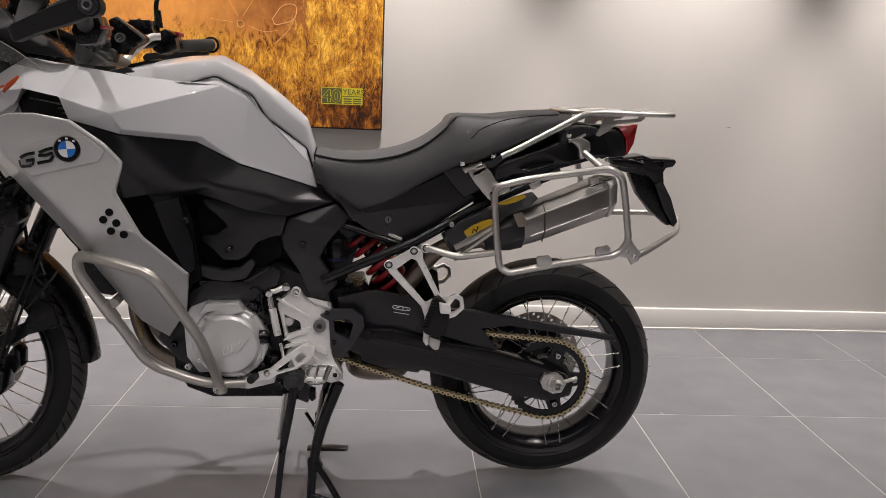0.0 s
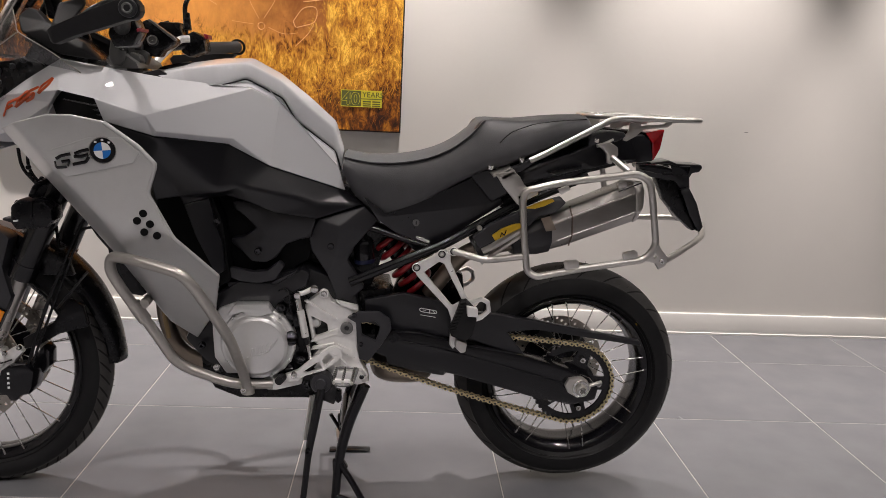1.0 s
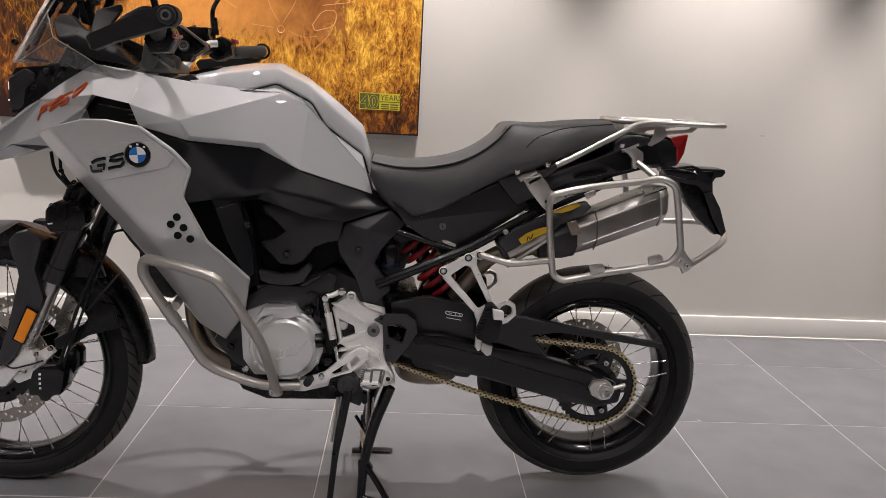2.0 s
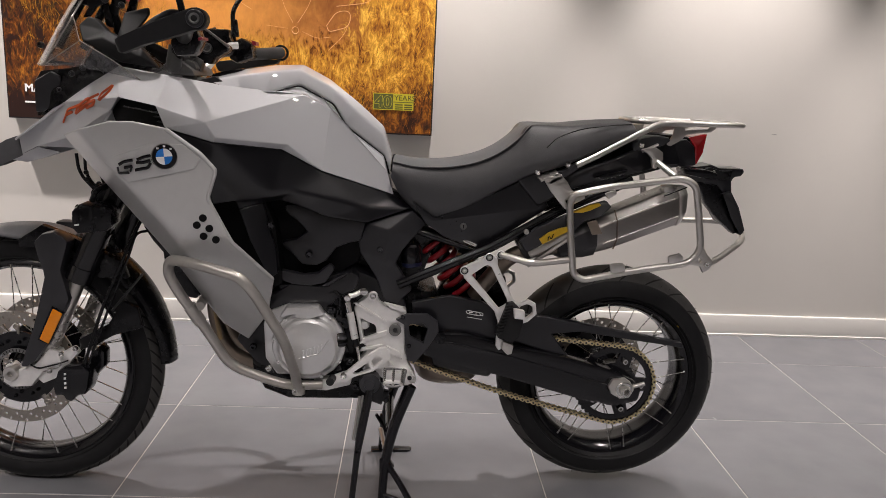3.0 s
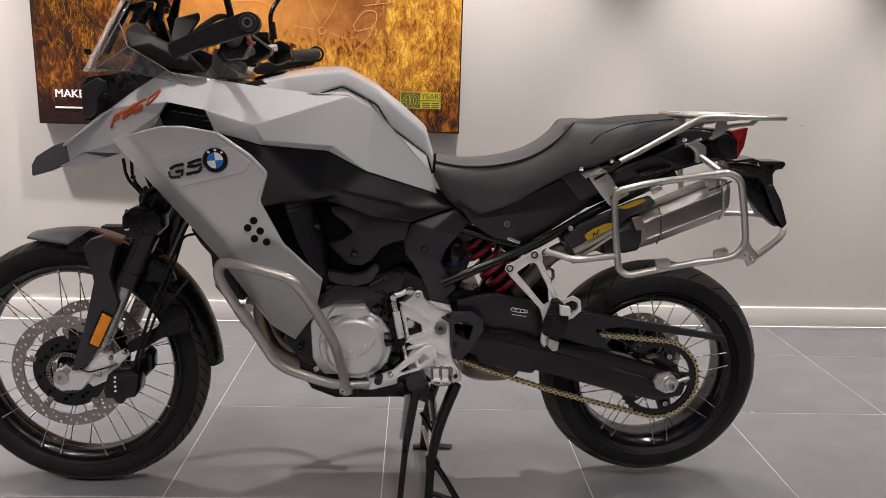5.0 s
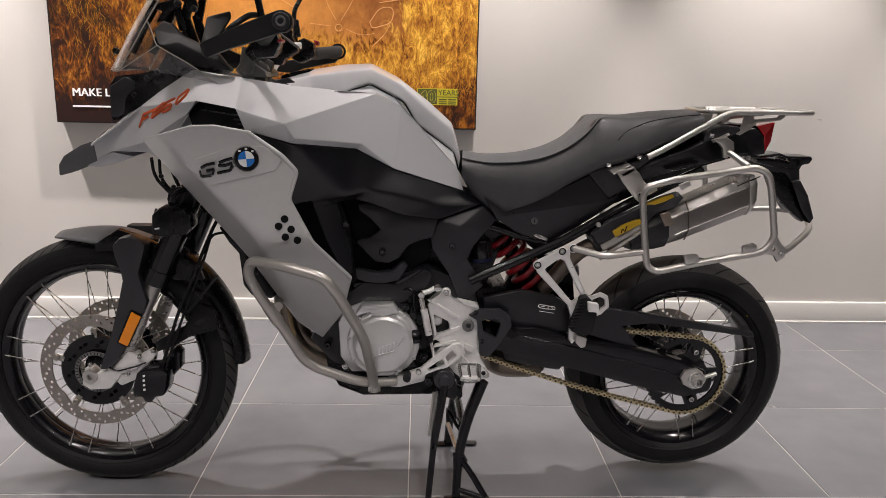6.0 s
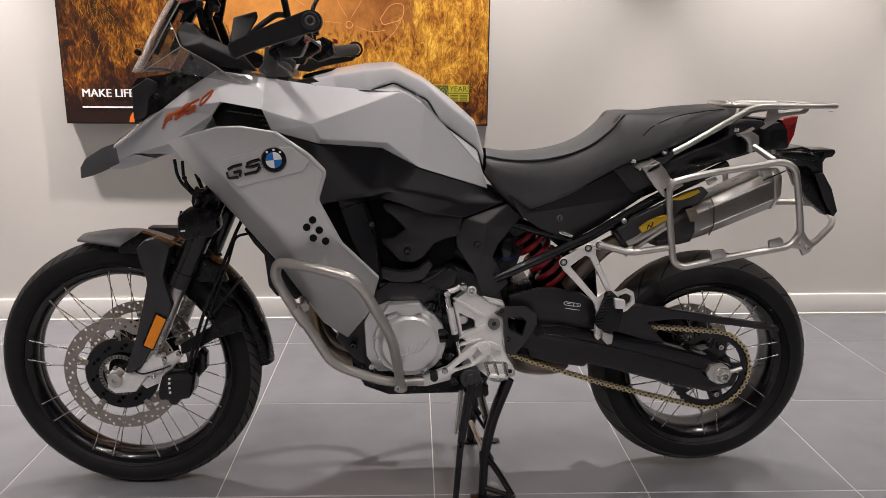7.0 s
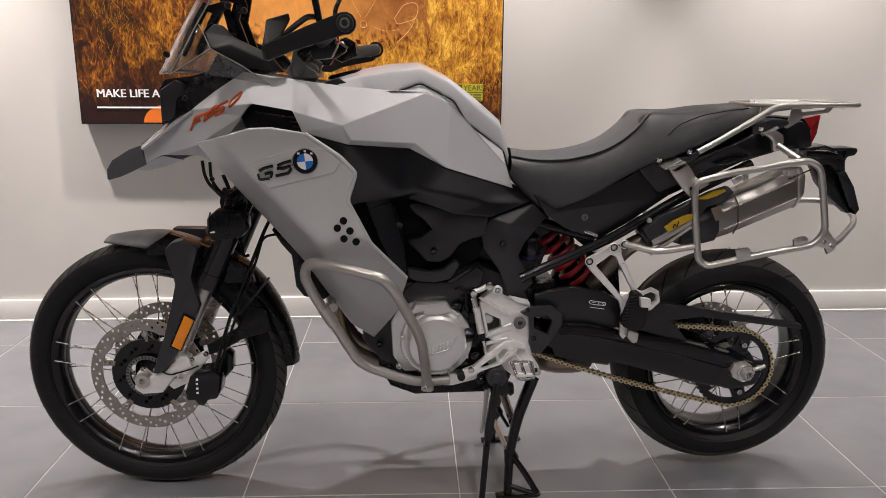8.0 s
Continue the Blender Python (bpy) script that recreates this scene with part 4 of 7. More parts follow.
pn = Vector((0.02, -1, 0.06)).normalized()
# dark discs laid on the panel, no openings: painted shade of the holes
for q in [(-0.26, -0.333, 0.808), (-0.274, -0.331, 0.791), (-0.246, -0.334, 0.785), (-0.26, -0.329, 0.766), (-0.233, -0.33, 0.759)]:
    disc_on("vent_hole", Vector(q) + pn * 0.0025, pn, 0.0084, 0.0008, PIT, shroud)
badge_at = Vector([(-0.34, -0.326, 0.94)][0])
badge = disc_on("roundel_badge", badge_at, pn, 0.0295, 0.006, POLISHED, bike, "round black, blue and white enamel badge", 40)
disc_on("badge_ring", badge_at + pn * 0.004, pn, 0.0265, 0.0035, GLOSSBLACK, badge, seg=40)
bu = Vector((1, 0.0, 0.0))
bu = (bu - pn * bu.dot(pn)).normalized()
bv = pn.cross(bu)
for a in (0.9, 1.57, 2.25):
    mid = badge_at + pn * 0.0078 + (bu * math.cos(a) + bv * math.sin(a)) * 0.0222
    finish("badge_bar", [mid + bu * x + bv * z for x, z in ((-0.0025, -0.002), (0.0025, -0.002), (0.0025, 0.002), (-0.0025, 0.002))], [(0, 1, 2, 3)], WHITE, badge)
for k in range(4):
    a0 = math.pi / 2 * k + 0.1
    ring = [badge_at + pn * 0.0082]
    for i in range(9):
        a = a0 + math.pi / 2 * i / 8
        ring.append(badge_at + pn * 0.0082 + (bu * math.cos(a) + bv * math.sin(a)) * 0.0175)
    finish("badge_quarter", ring, [(0, i, i + 1) for i in range(1, 9)], BLUE if k % 2 else WHITE, badge)


def slanted_strokes(name, strokes, mat, parent, label, r=0.004, group=None):
    """Plain bars that stand for a maker's mark."""
    for st in strokes:
        v, f = tube_data(st, r, fillet=0.004, seg=6, flat=0.35)
        finish(name, v, f, mat, parent, label)


facets("shroud_inset", [(-0.481, -0.297, 0.919), (-0.451, -0.312, 0.937), (-0.371, -0.323, 0.966), (-0.3, -0.333, 0.969), (-0.262, -0.338, 0.939), (-0.277, -0.335, 0.916), (-0.423, -0.315, 0.878)], [(0, 1, 2, 6), (2, 3, 4, 5, 6)], 0.012, SILVER, shroud, "raised badge field", 0.002, 30)
slanted_strokes("badge_stroke", [[(-0.411, -0.32, 0.929), (-0.431, -0.318, 0.924), (-0.442, -0.316, 0.917)], [(-0.445, -0.316, 0.912), (-0.443, -0.315, 0.898), (-0.42, -0.319, 0.901)], [(-0.414, -0.32, 0.913), (-0.417, -0.319, 0.903)], [(-0.43, -0.318, 0.911), (-0.412, -0.32, 0.915)], [(-0.371, -0.326, 0.941), (-0.388, -0.324, 0.936), (-0.401, -0.322, 0.93)], [(-0.403, -0.322, 0.924), (-0.389, -0.323, 0.924), (-0.372, -0.326, 0.93)], [(-0.371, -0.326, 0.925), (-0.377, -0.325, 0.914), (-0.39, -0.323, 0.911), (-0.406, -0.321, 0.907)]], GLOSSBLACK, shroud, "black badge strokes", 0.004)
slanted_strokes("model_stroke", [[(-0.629, -0.127, 0.989), (-0.622, -0.127, 1.007), (-0.617, -0.128, 1.02), (-0.584, -0.144, 1.033)], [(-0.622, -0.127, 1.007), (-0.603, -0.136, 1.016)], [(-0.594, -0.142, 1.012), (-0.589, -0.142, 1.028), (-0.562, -0.161, 1.047), (-0.555, -0.161, 1.051), (-0.558, -0.16, 1.038), (-0.577, -0.149, 1.024), (-0.594, -0.142, 1.012)], [(-0.585, -0.144, 1.025), (-0.559, -0.16, 1.039)], [(-0.528, -0.17, 1.061), (-0.549, -0.166, 1.051), (-0.558, -0.161, 1.039), (-0.537, -0.176, 1.048), (-0.544, -0.168, 1.036), (-0.564, -0.156, 1.027)], [(-0.525, -0.183, 1.048), (-0.519, -0.174, 1.064), (-0.494, -0.171, 1.084), (-0.5, -0.183, 1.069), (-0.513, -0.19, 1.055), (-0.525, -0.183, 1.048)]], ORANGE, fairing, "orange model lettering as plain strokes", 0.0038)

# intake between fairing and shroud, its inner shade put into the colour
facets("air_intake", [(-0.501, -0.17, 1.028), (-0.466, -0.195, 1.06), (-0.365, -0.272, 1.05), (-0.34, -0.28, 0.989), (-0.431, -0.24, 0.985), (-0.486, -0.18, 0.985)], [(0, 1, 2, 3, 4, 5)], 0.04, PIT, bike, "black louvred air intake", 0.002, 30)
for k in range(4):
    tube("intake_fin", [(-0.462, -0.202, 1.038), (-0.362, -0.278, 1.03)], 0.0022, BLACK, bike, seg=6).data.transform(Matrix.Translation((0.004 * k, 0, -0.010 * k)))

# beak and the chin under it
beak = [(-0.876, -0.005, 0.856), (-0.873, -0.01, 0.881), (-0.855, -0.02, 0.905), (-0.806, -0.035, 0.934), (-0.775, -0.045, 0.945), (-0.763, -0.05, 0.902), (-0.798, -0.04, 0.885), (-0.839, -0.02, 0.866), (-0.807, -0.04, 0.896), (-0.862, -0.015, 0.875)]
beak_faces = [(1, 2, 9), (0, 1, 9), (2, 3, 8, 9), (3, 4, 5, 8), (8, 5, 6), (9, 8, 6, 7), (0, 9, 7)]
facets("beak", beak + [(x, -y, z) for x, y, z in beak], beak_faces + [tuple(k + 10 for k in f) for f in beak_faces] + [(1, 2, 12, 11), (2, 3, 13, 12), (3, 4, 14, 13)], 0.006, MUDGREY, bike, "dark grey pointed beak", 0.002, 10, (0.5, 0, -0.6))
chin = [(-0.767, -0.035, 0.903), (-0.713, -0.075, 0.923), (-0.666, -0.06, 0.911), (-0.728, -0.02, 0.888), (-0.773, -0.005, 0.876), (-0.804, -0.02, 0.882)]
mirrored(facets("chin_panel", chin, [(0, 1, 2, 3, 4, 5)], 0.012, PAINT, bike, "pale grey panel under the beak", 0.003, 20))
facets("beak_bridge", [(-0.758, -0.095, 0.943), (-0.626, -0.125, 1.037), (-0.492, -0.15, 1.127), (-0.786, 0, 0.944), (-0.655, 0, 1.044)] + [(x, -y, z) for x, y, z in [(-0.758, -0.095, 0.943), (-0.626, -0.125, 1.037)]], [(0, 1, 4, 3), (3, 4, 6, 5)], 0.006, PAINT, bike, "", 0.002, 10, (0.4, 0, -0.8))

# headlight unit, inner fairing and windscreen
facets("headlight_unit", [(-0.711, -0.07, 1.085), (-0.696, -0.07, 1.107), (-0.566, -0.1, 1.124), (-0.532, -0.11, 1.103), (-0.63, -0.12, 1.034), (-0.707, -0.08, 0.999)] + [(x, -y, z) for x, y, z in [(-0.711, -0.07, 1.085), (-0.696, -0.07, 1.107), (-0.566, -0.1, 1.124), (-0.532, -0.11, 1.103), (-0.63, -0.12, 1.034), (-0.707, -0.08, 0.999)]], [(0, 1, 2, 3, 4, 5), (6, 7, 8, 9, 10, 11), (0, 1, 7, 6), (1, 2, 8, 7), (2, 3, 9, 8), (0, 5, 11, 6)], 0.003, BLACK, bike, "black headlight housing", 0.003, 15)
disc_on("headlight_lens", [(-0.701, 0, 1.045)][0], Vector((-1, 0, 0.1)), 0.045, 0.01, glass_material("headlight_glass", (0.85, 0.87, 0.9)), bike, "clear round headlight lens")
plate("lamp_side_cover", [(-0.703, 1.083), (-0.665, 1.107), (-0.642, 1.097), (-0.638, 1.04), (-0.688, 1.009), (-0.704, 1.01)], -0.098, -0.08, GREYPLASTIC, bike, "", 0.005)
for q in [(-0.643, -0.1, 1.064), (-0.611, -0.105, 1.104), (-0.583, -0.11, 1.119)]:
    bolt(q, 0.007, bike, GREYPLASTIC, 0.006)
centre_line = [(-0.724, 0, 1.119), (-0.698, 0, 1.169), (-0.663, 0, 1.233), (-0.617, 0, 1.308), (-0.587, 0, 1.357)]
side_line = [(-0.669, -0.115, 1.125), (-0.636, -0.112, 1.177), (-0.605, -0.105, 1.233), (-0.57, -0.098, 1.291), (-0.543, -0.085, 1.34)]
rows = []
for c, e in zip(centre_line, side_line):
    c, e = Vector(c), Vector(e)
    half = [c.lerp(e, t) + Vector((-0.014 * math.sin(math.pi * t), 0, 0)) for t in (0.35, 0.7, 1.0)]
    rows.append([half[2], half[1], half[0], c] + [Vector((q.x, -q.y, q.z)) for q in half])
windscreen = grid_surface("windscreen", rows, SCREEN, bike, "clear tall windscreen", 0.004, 2)
windscreen.visible_shadow = False
EDGE = material("frosted_screen_edge", (0.30, 0.28, 0.26), 0.15, coat=0.5)
for k in (-1, 1):
    tube("windscreen_edge", [(x, -y * k, z) for x, y, z in side_line], 0.0022, EDGE, windscreen, fillet=0.03, seg=6)
    tube("screen_mount", [(-0.648, 0.08 * k, 1.165), (-0.621, 0.08 * k, 1.219), (-0.582, 0.08 * k, 1.284)], 0.0105, BLACK, bike, "black screen mounting strut", seg=10)
tube("screen_foot", [(-0.712, -0.03, 1.122), (-0.655, -0.112, 1.13), (-0.60, -0.118, 1.126)], 0.003, GLOSSBLACK, bike, "", seg=8)
for q in [(-0.677, -0.105, 1.166)]:
    bolt(q, 0.008, bike, DARKMETAL, 0.007, axis=(-0.4, -0.9, 0.2))
wing_pts = [(-0.67, -0.12, 1.12), (-0.595, -0.12, 1.234), (-0.579, -0.15, 1.213), (-0.558, -0.19, 1.179), (-0.485, -0.2, 1.14), (-0.424, -0.2, 1.098), (-0.516, -0.175, 1.113), (-0.587, -0.15, 1.122)]
wing = facets("wind_deflector", wing_pts, [(0, 1, 2, 3), (0, 3, 7), (7, 3, 4, 6), (4, 5, 6)], 0.003, WINGCLEAR, bike, "smoked clear side wind deflector", 0.001, 10)
tube("deflector_edge", [Vector(q) + Vector((0, -0.001, 0)) for q in wing_pts[1:6]], 0.0014, EDGE, wing, fillet=0.01, seg=6)
tube("deflector_fold", [Vector(wing_pts[0]), Vector(wing_pts[3])], 0.0013, EDGE, wing, seg=6)
wing.visible_shadow = False
mirrored(wing).visible_shadow = False
cowl = facets("cockpit_cowl", [(-0.581, -0.13, 1.216), (-0.561, -0.12, 1.237), (-0.543, -0.12, 1.232), (-0.517, -0.13, 1.206), (-0.429, -0.16, 1.166), (-0.399, -0.15, 1.126), (-0.479, -0.165, 1.136), (-0.564, -0.16, 1.18), (-0.52, -0.155, 1.19), (-0.43, -0.172, 1.15)], [(0, 1, 2, 3, 8, 7), (3, 4, 9, 8), (8, 9, 6, 7), (4, 5, 9), (9, 5, 6)], 0.03, MATTE, bike, "black cockpit side cowl", 0.004, 8)
mirrored(cowl)
plate("cockpit_panel", [(-0.566, 1.167), (-0.53, 1.202), (-0.433, 1.129), (-0.494, 1.1), (-0.564, 1.108), (-0.664, 1.066), (-0.69, 1.094), (-0.59, 1.129)], -0.09, 0.09, BLACK, bike, "black cockpit body behind the screen", 0.01)
facets("instrument_screen", [(-0.534, -0.08, 1.299), (-0.515, -0.08, 1.214), (-0.544, 0.08, 1.218), (-0.564, 0.08, 1.31)], [(0, 1, 2, 3)], 0.02, GLOSSBLACK, bike, "black instrument display", 0.004, 15, (-1, 0, 0.2))
plate("screen_bracket", [(-0.587, 1.276), (-0.539, 1.29), (-0.526, 1.287), (-0.524, 1.279), (-0.527, 1.272), (-0.54, 1.267), (-0.551, 1.261), (-0.568, 1.238), (-0.584, 1.235), (-0.569, 1.261), (-0.585, 1.264)], -0.094, -0.08, BLACK, bike, "black screen adjuster bracket", 0.004)
plate("adjuster_lever", [(-0.541, 1.293), (-0.515, 1.318), (-0.498, 1.306), (-0.486, 1.276), (-0.498, 1.26), (-0.513, 1.265), (-0.515, 1.283)], -0.083, -0.07, BLACK, bike, "black screen adjuster lever", 0.004)
mirrored(plate("cowl_strap", [(-0.536, 1.26), (-0.519, 1.263), (-0.509, 1.242), (-0.486, 1.174), (-0.51, 1.184), (-0.529, 1.229)], -0.068, -0.052, BLACK, bike, "black strap of the cockpit frame", 0.004))
mirrored(plate("screen_arm", [(-0.533, 1.256), (-0.506, 1.334), (-0.491, 1.334), (-0.512, 1.243)], -0.068, -0.055, BLACK, bike, "", 0.003))
for q in [(-0.531, -0.096, 1.279), (-0.495, -0.086, 1.268)]:
    bolt(q, 0.008, bike, GREYPLASTIC, 0.006)

# tank top
seam = [(-0.265, -0.13, 1.095), (-0.206, -0.127, 1.079), (-0.143, -0.125, 1.082), (-0.076, -0.095, 1.103), (0.007, -0.078, 1.061), (0.039, -0.07, 1.008), (0.137, -0.058, 0.935), (0.151, -0.054, 0.889)]
ridge = [(-0.302, 0, 1.108), (-0.225, 0, 1.134), (-0.15, 0, 1.148), (-0.075, 0, 1.153), (-0.006, 0, 1.119), (0.072, 0, 1.061), (0.135, 0, 1.006), (0.157, 0, 0.933)]
bm = bmesh.new()
rings = []
for s, r in zip(seam, ridge):
    s, r = Vector(s), Vector(r)
    c = Vector((s.x * 0.3 + r.x * 0.7, s.y * 0.84, s.z + (r.z - s.z) * 0.74))
    left = [s + Vector((0, 0.012, -0.006)), s, c]
    rings.append([bm.verts.new(q) for q in left + [r] + [Vector((q.x, -q.y, q.z)) for q in reversed(left)]])
for a, b in zip(rings, rings[1:]):
    for i in range(len(a) - 1):
        bm.faces.new((a[i], a[i + 1], b[i + 1], b[i]))
bmesh.ops.recalc_face_normals(bm, faces=bm.faces)
creases = [e for e in bm.edges if len(e.link_faces) == 2]
bmesh.ops.bevel(bm, geom=creases, offset=0.007, segments=4, affect="EDGES", profile=0.5, clamp_overlap=True)
part("tank_cover", bm, PAINT, bike, "pale grey gloss tank top cover", 45)
facets("tank_step", [(-0.152, -0.135, 1.081), (-0.062, -0.106, 1.081), (0.002, -0.087, 1.048), (0.034, -0.08, 1.006), (-0.143, -0.12, 1.083), (-0.075, -0.088, 1.101), (0.008, -0.071, 1.06), (0.039, -0.066, 1.006)], [(0, 1, 5, 4), (1, 2, 6, 5), (2, 3, 7, 6)], 0.01, PAINT, bike, "recessed step between tank covers", 0.001, 30)
gap = [Vector(q) + Vector((0, -0.002, -0.002)) for q in seam]
tube("tank_seam", gap, 0.0022, GLOSSBLACK, bike, "dark gap along the tank cover", fillet=0.01, seg=6)
lathe("fuel_cap", [(0.045, 0), (0.045, 0.006), (0.04, 0.009), (0.012, 0.009), (0, 0.008)], [(-0.263, 0, 1.118)][0], GLOSSBLACK, bike, "black fuel filler cap", axis=(-0.25, 0, 1))
plate("tank_front_edge", [(-0.331, 1.098), (-0.275, 1.114), (-0.246, 1.098), (-0.26, 1.09), (-0.31, 1.09)], -0.12, 0.12, GREYPLASTIC, bike, "", 0.004)

# inner body that fills the space between the two sides
plate("tank_body", [(-0.501, 1.095), (-0.281, 1.093), (-0.137, 1.096), (0.01, 1.039), (0.138, 0.933), (0.153, 0.849), (-0.003, 0.831), (-0.139, 0.81), (-0.228, 0.848), (-0.343, 0.952)], -0.045, 0.045, BLACK, bike, "black fuel tank under the covers", 0.01)
plate("radiator", [(-0.473, 0.952), (-0.347, 0.834), (-0.231, 0.695), (-0.141, 0.567), (-0.204, 0.471), (-0.31, 0.554), (-0.439, 0.728)], -0.11, 0.11, DARKMETAL, bike, "dark finned radiator", 0.008)

# black trim under the tank
trim_pts = [(-0.349, -0.285, 0.998), (-0.249, -0.275, 0.969), (-0.106, -0.173, 0.949), (-0.015, -0.138, 0.897), (0.165, -0.07, 0.834), (0.208, -0.095, 0.806), (0.098, -0.135, 0.772), (-0.002, -0.155, 0.788), (-0.058, -0.163, 0.811), (-0.114, -0.17, 0.828), (-0.153, -0.175, 0.821), (-0.207, -0.195, 0.806), (-0.212, -0.215, 0.829), (-0.259, -0.24, 0.823), (-0.271, -0.265, 0.914), (-0.136, -0.2, 0.84), (-0.08, -0.185, 0.851), (-0.003, -0.165, 0.835), (0.085, -0.135, 0.812)]
trim = facets("side_trim", trim_pts, [(0, 1, 14), (14, 1, 15), (14, 15, 12, 13), (12, 15, 10, 11), (1, 2, 16, 15), (2, 3, 17, 16), (3, 4, 18, 17), (4, 5, 18), (10, 15, 16, 9), (9, 16, 17, 8), (8, 17, 18, 7), (7, 18, 5, 6)], 0.012, TRIMBLACK, bike, "black plastic trim under the tank", 0.003, 6, soft=1)
mirrored(trim)
strut_pts = [(-0.153, -0.175, 0.821), (-0.207, -0.195, 0.806), (-0.181, -0.2, 0.733), (-0.133, -0.2, 0.637), (-0.116, -0.185, 0.647), (-0.121, -0.178, 0.706), (-0.14, -0.175, 0.765)]
strut = facets("trim_strut", strut_pts, [(0, 1, 2, 6), (6, 2, 5), (5, 2, 3, 4)], 0.012, TRIMBLACK, bike, "black upright of the side trim", 0.003, 6)
mirrored(strut)
# duct and inner cover: cavity shade painted in with the recess black
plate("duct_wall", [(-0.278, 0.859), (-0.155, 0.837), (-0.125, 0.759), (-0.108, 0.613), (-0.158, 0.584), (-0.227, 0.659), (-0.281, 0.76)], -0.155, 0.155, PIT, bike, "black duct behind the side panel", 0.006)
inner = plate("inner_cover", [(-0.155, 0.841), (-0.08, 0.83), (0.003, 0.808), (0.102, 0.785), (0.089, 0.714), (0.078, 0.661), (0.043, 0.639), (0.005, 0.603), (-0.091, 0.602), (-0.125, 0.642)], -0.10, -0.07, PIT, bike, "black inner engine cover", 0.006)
plate("inner_cover_panel", [(-0.077, 0.812), (0.001, 0.791), (0.096, 0.773), (0.083, 0.723), (0.054, 0.717), (0.022, 0.703), (-0.002, 0.669), (-0.027, 0.656), (-0.062, 0.658), (-0.085, 0.683), (-0.11, 0.704), (-0.11, 0.716), (-0.077, 0.722), (-0.05, 0.743), (-0.076, 0.771), (-0.102, 0.789), (-0.107, 0.809)], -0.13, -0.10, TRIMBLACK, bike, "moulded inner cover panel", 0.008)
plate("cover_band", [(-0.114, 0.646), (-0.057, 0.635), (-0.021, 0.64), (0.009, 0.665), (0.021, 0.653), (-0.003, 0.615), (-0.042, 0.606), (-0.086, 0.61), (-0.111, 0.619)], -0.148, -0.12, GREYPLASTIC, bike, "dark grey band over the cylinder head", 0.006)
for q in [(-0.133, -0.19, 0.768), (-0.045, -0.137, 0.686)]:
    lathe("cover_screw", [(0.0085, 0), (0.0085, 0.003), (0.0065, 0.0045), (0.005, 0.0045), (0.0045, 0.0005), (0, 0.0005)], q, DARKCHROME, bike, seg=14)
bolt([(0.133, -0.128, 0.702)][0], 0.0085, bike, DARKCHROME, 0.006)
plate("frame_side", [(0.122, 0.859), (0.197, 0.834), (0.266, 0.778), (0.306, 0.732), (0.216, 0.698), (0.095, 0.738)], -0.07, -0.04, BLACK, bike, "black frame side", 0.004)
lathe("bolt_washer", [(0.011, 0), (0.011, 0.003), (0.006, 0.004), (0.006, 0)], [(-0.049, -0.125, 0.683)][0], POLISHED, bike, closed=True)
cover_pts = [(0.099, -0.115, 0.768), (0.214, -0.1, 0.801), (0.25, -0.1, 0.768), (0.222, -0.11, 0.737), (0.19, -0.115, 0.698), (0.175, -0.12, 0.665), (0.219, -0.115, 0.595), (0.185, -0.115, 0.557), (0.149, -0.12, 0.565), (0.126, -0.125, 0.627), (0.084, -0.12, 0.689), (0.077, -0.115, 0.721), (0.153, -0.125, 0.753), (0.147, -0.13, 0.676)]
facets("rear_side_cover", cover_pts, [(0, 1, 2, 3, 12), (0, 12, 13, 9, 10, 11), (12, 3, 4, 5, 13), (13, 5, 6, 7, 8, 9)], 0.03, GREYPLASTIC, bike, "dark grey folded side cover", 0.004, 6)

# lower edge of the radiator duct, seen past the shroud
plate("radiator_duct", [(-0.447, 0.75), (-0.424, 0.712), (-0.4, 0.683), (-0.392, 0.602), (-0.373, 0.576), (-0.323, 0.566), (-0.301, 0.585), (-0.342, 0.653), (-0.382, 0.697)], -0.15, -0.02, BLACK, bike, "black radiator duct", 0.006)

# ---- handlebar ----
GRIPGREY = material("grey_grip_rubber", (0.055, 0.055, 0.056), 0.6, bump=0.4, bump_scale=300)
tube("handlebar", [(-0.264, -0.42, 1.22), (-0.317, -0.22, 1.189), (-0.369, -0.09, 1.149)] + [(-0.381, 0.09, 1.151), (-0.29, 0.22, 1.182), (-0.207, 0.43, 1.186)], 0.011, GLOSSBLACK, bike, "black tapered handlebar", fillet=0.06, seg=14)
end = [(-0.242 + 0.022 * math.cos(radians(a)), -0.445, 1.226 + 0.022 * math.sin(radians(a))) for a in range(110, -101, -30)]
guard = facets("hand_guard", end + [(-0.3, -0.43, 1.187), (-0.352, -0.415, 1.172), (-0.401, -0.4, 1.153), (-0.412, -0.385, 1.157), (-0.413, -0.4, 1.18), (-0.402, -0.41, 1.186), (-0.314, -0.437, 1.222)], [(0, 1, 2, 3, 4, 5, 6, 7, 8, 14), (14, 8, 9, 13), (13, 9, 10, 11, 12)], 0.035, MATTE, bike, "black plastic hand guard", 0.008, 15)
facets("guard_spoiler", [(-0.409, -0.345, 1.236), (-0.363, -0.335, 1.25), (-0.361, -0.335, 1.236), (-0.371, -0.35, 1.216), (-0.378, -0.365, 1.201), (-0.400, -0.385, 1.187), (-0.414, -0.385, 1.182), (-0.411, -0.365, 1.207)], [(0, 1, 2, 3, 7), (7, 3, 4, 5, 6)], 0.012, MATTE, bike, "black hand guard extension", 0.004, 15)
lathe("bar_end_weight", [(0, 0.0), (0.0095, 0.0), (0.011, 0.003), (0.0155, 0.003), (0.0175, 0.0), (0.0175, -0.02)], [(-0.242, -0.452, 1.226)][0], GREYPLASTIC, bike, "round bar end weight with a socket screw")
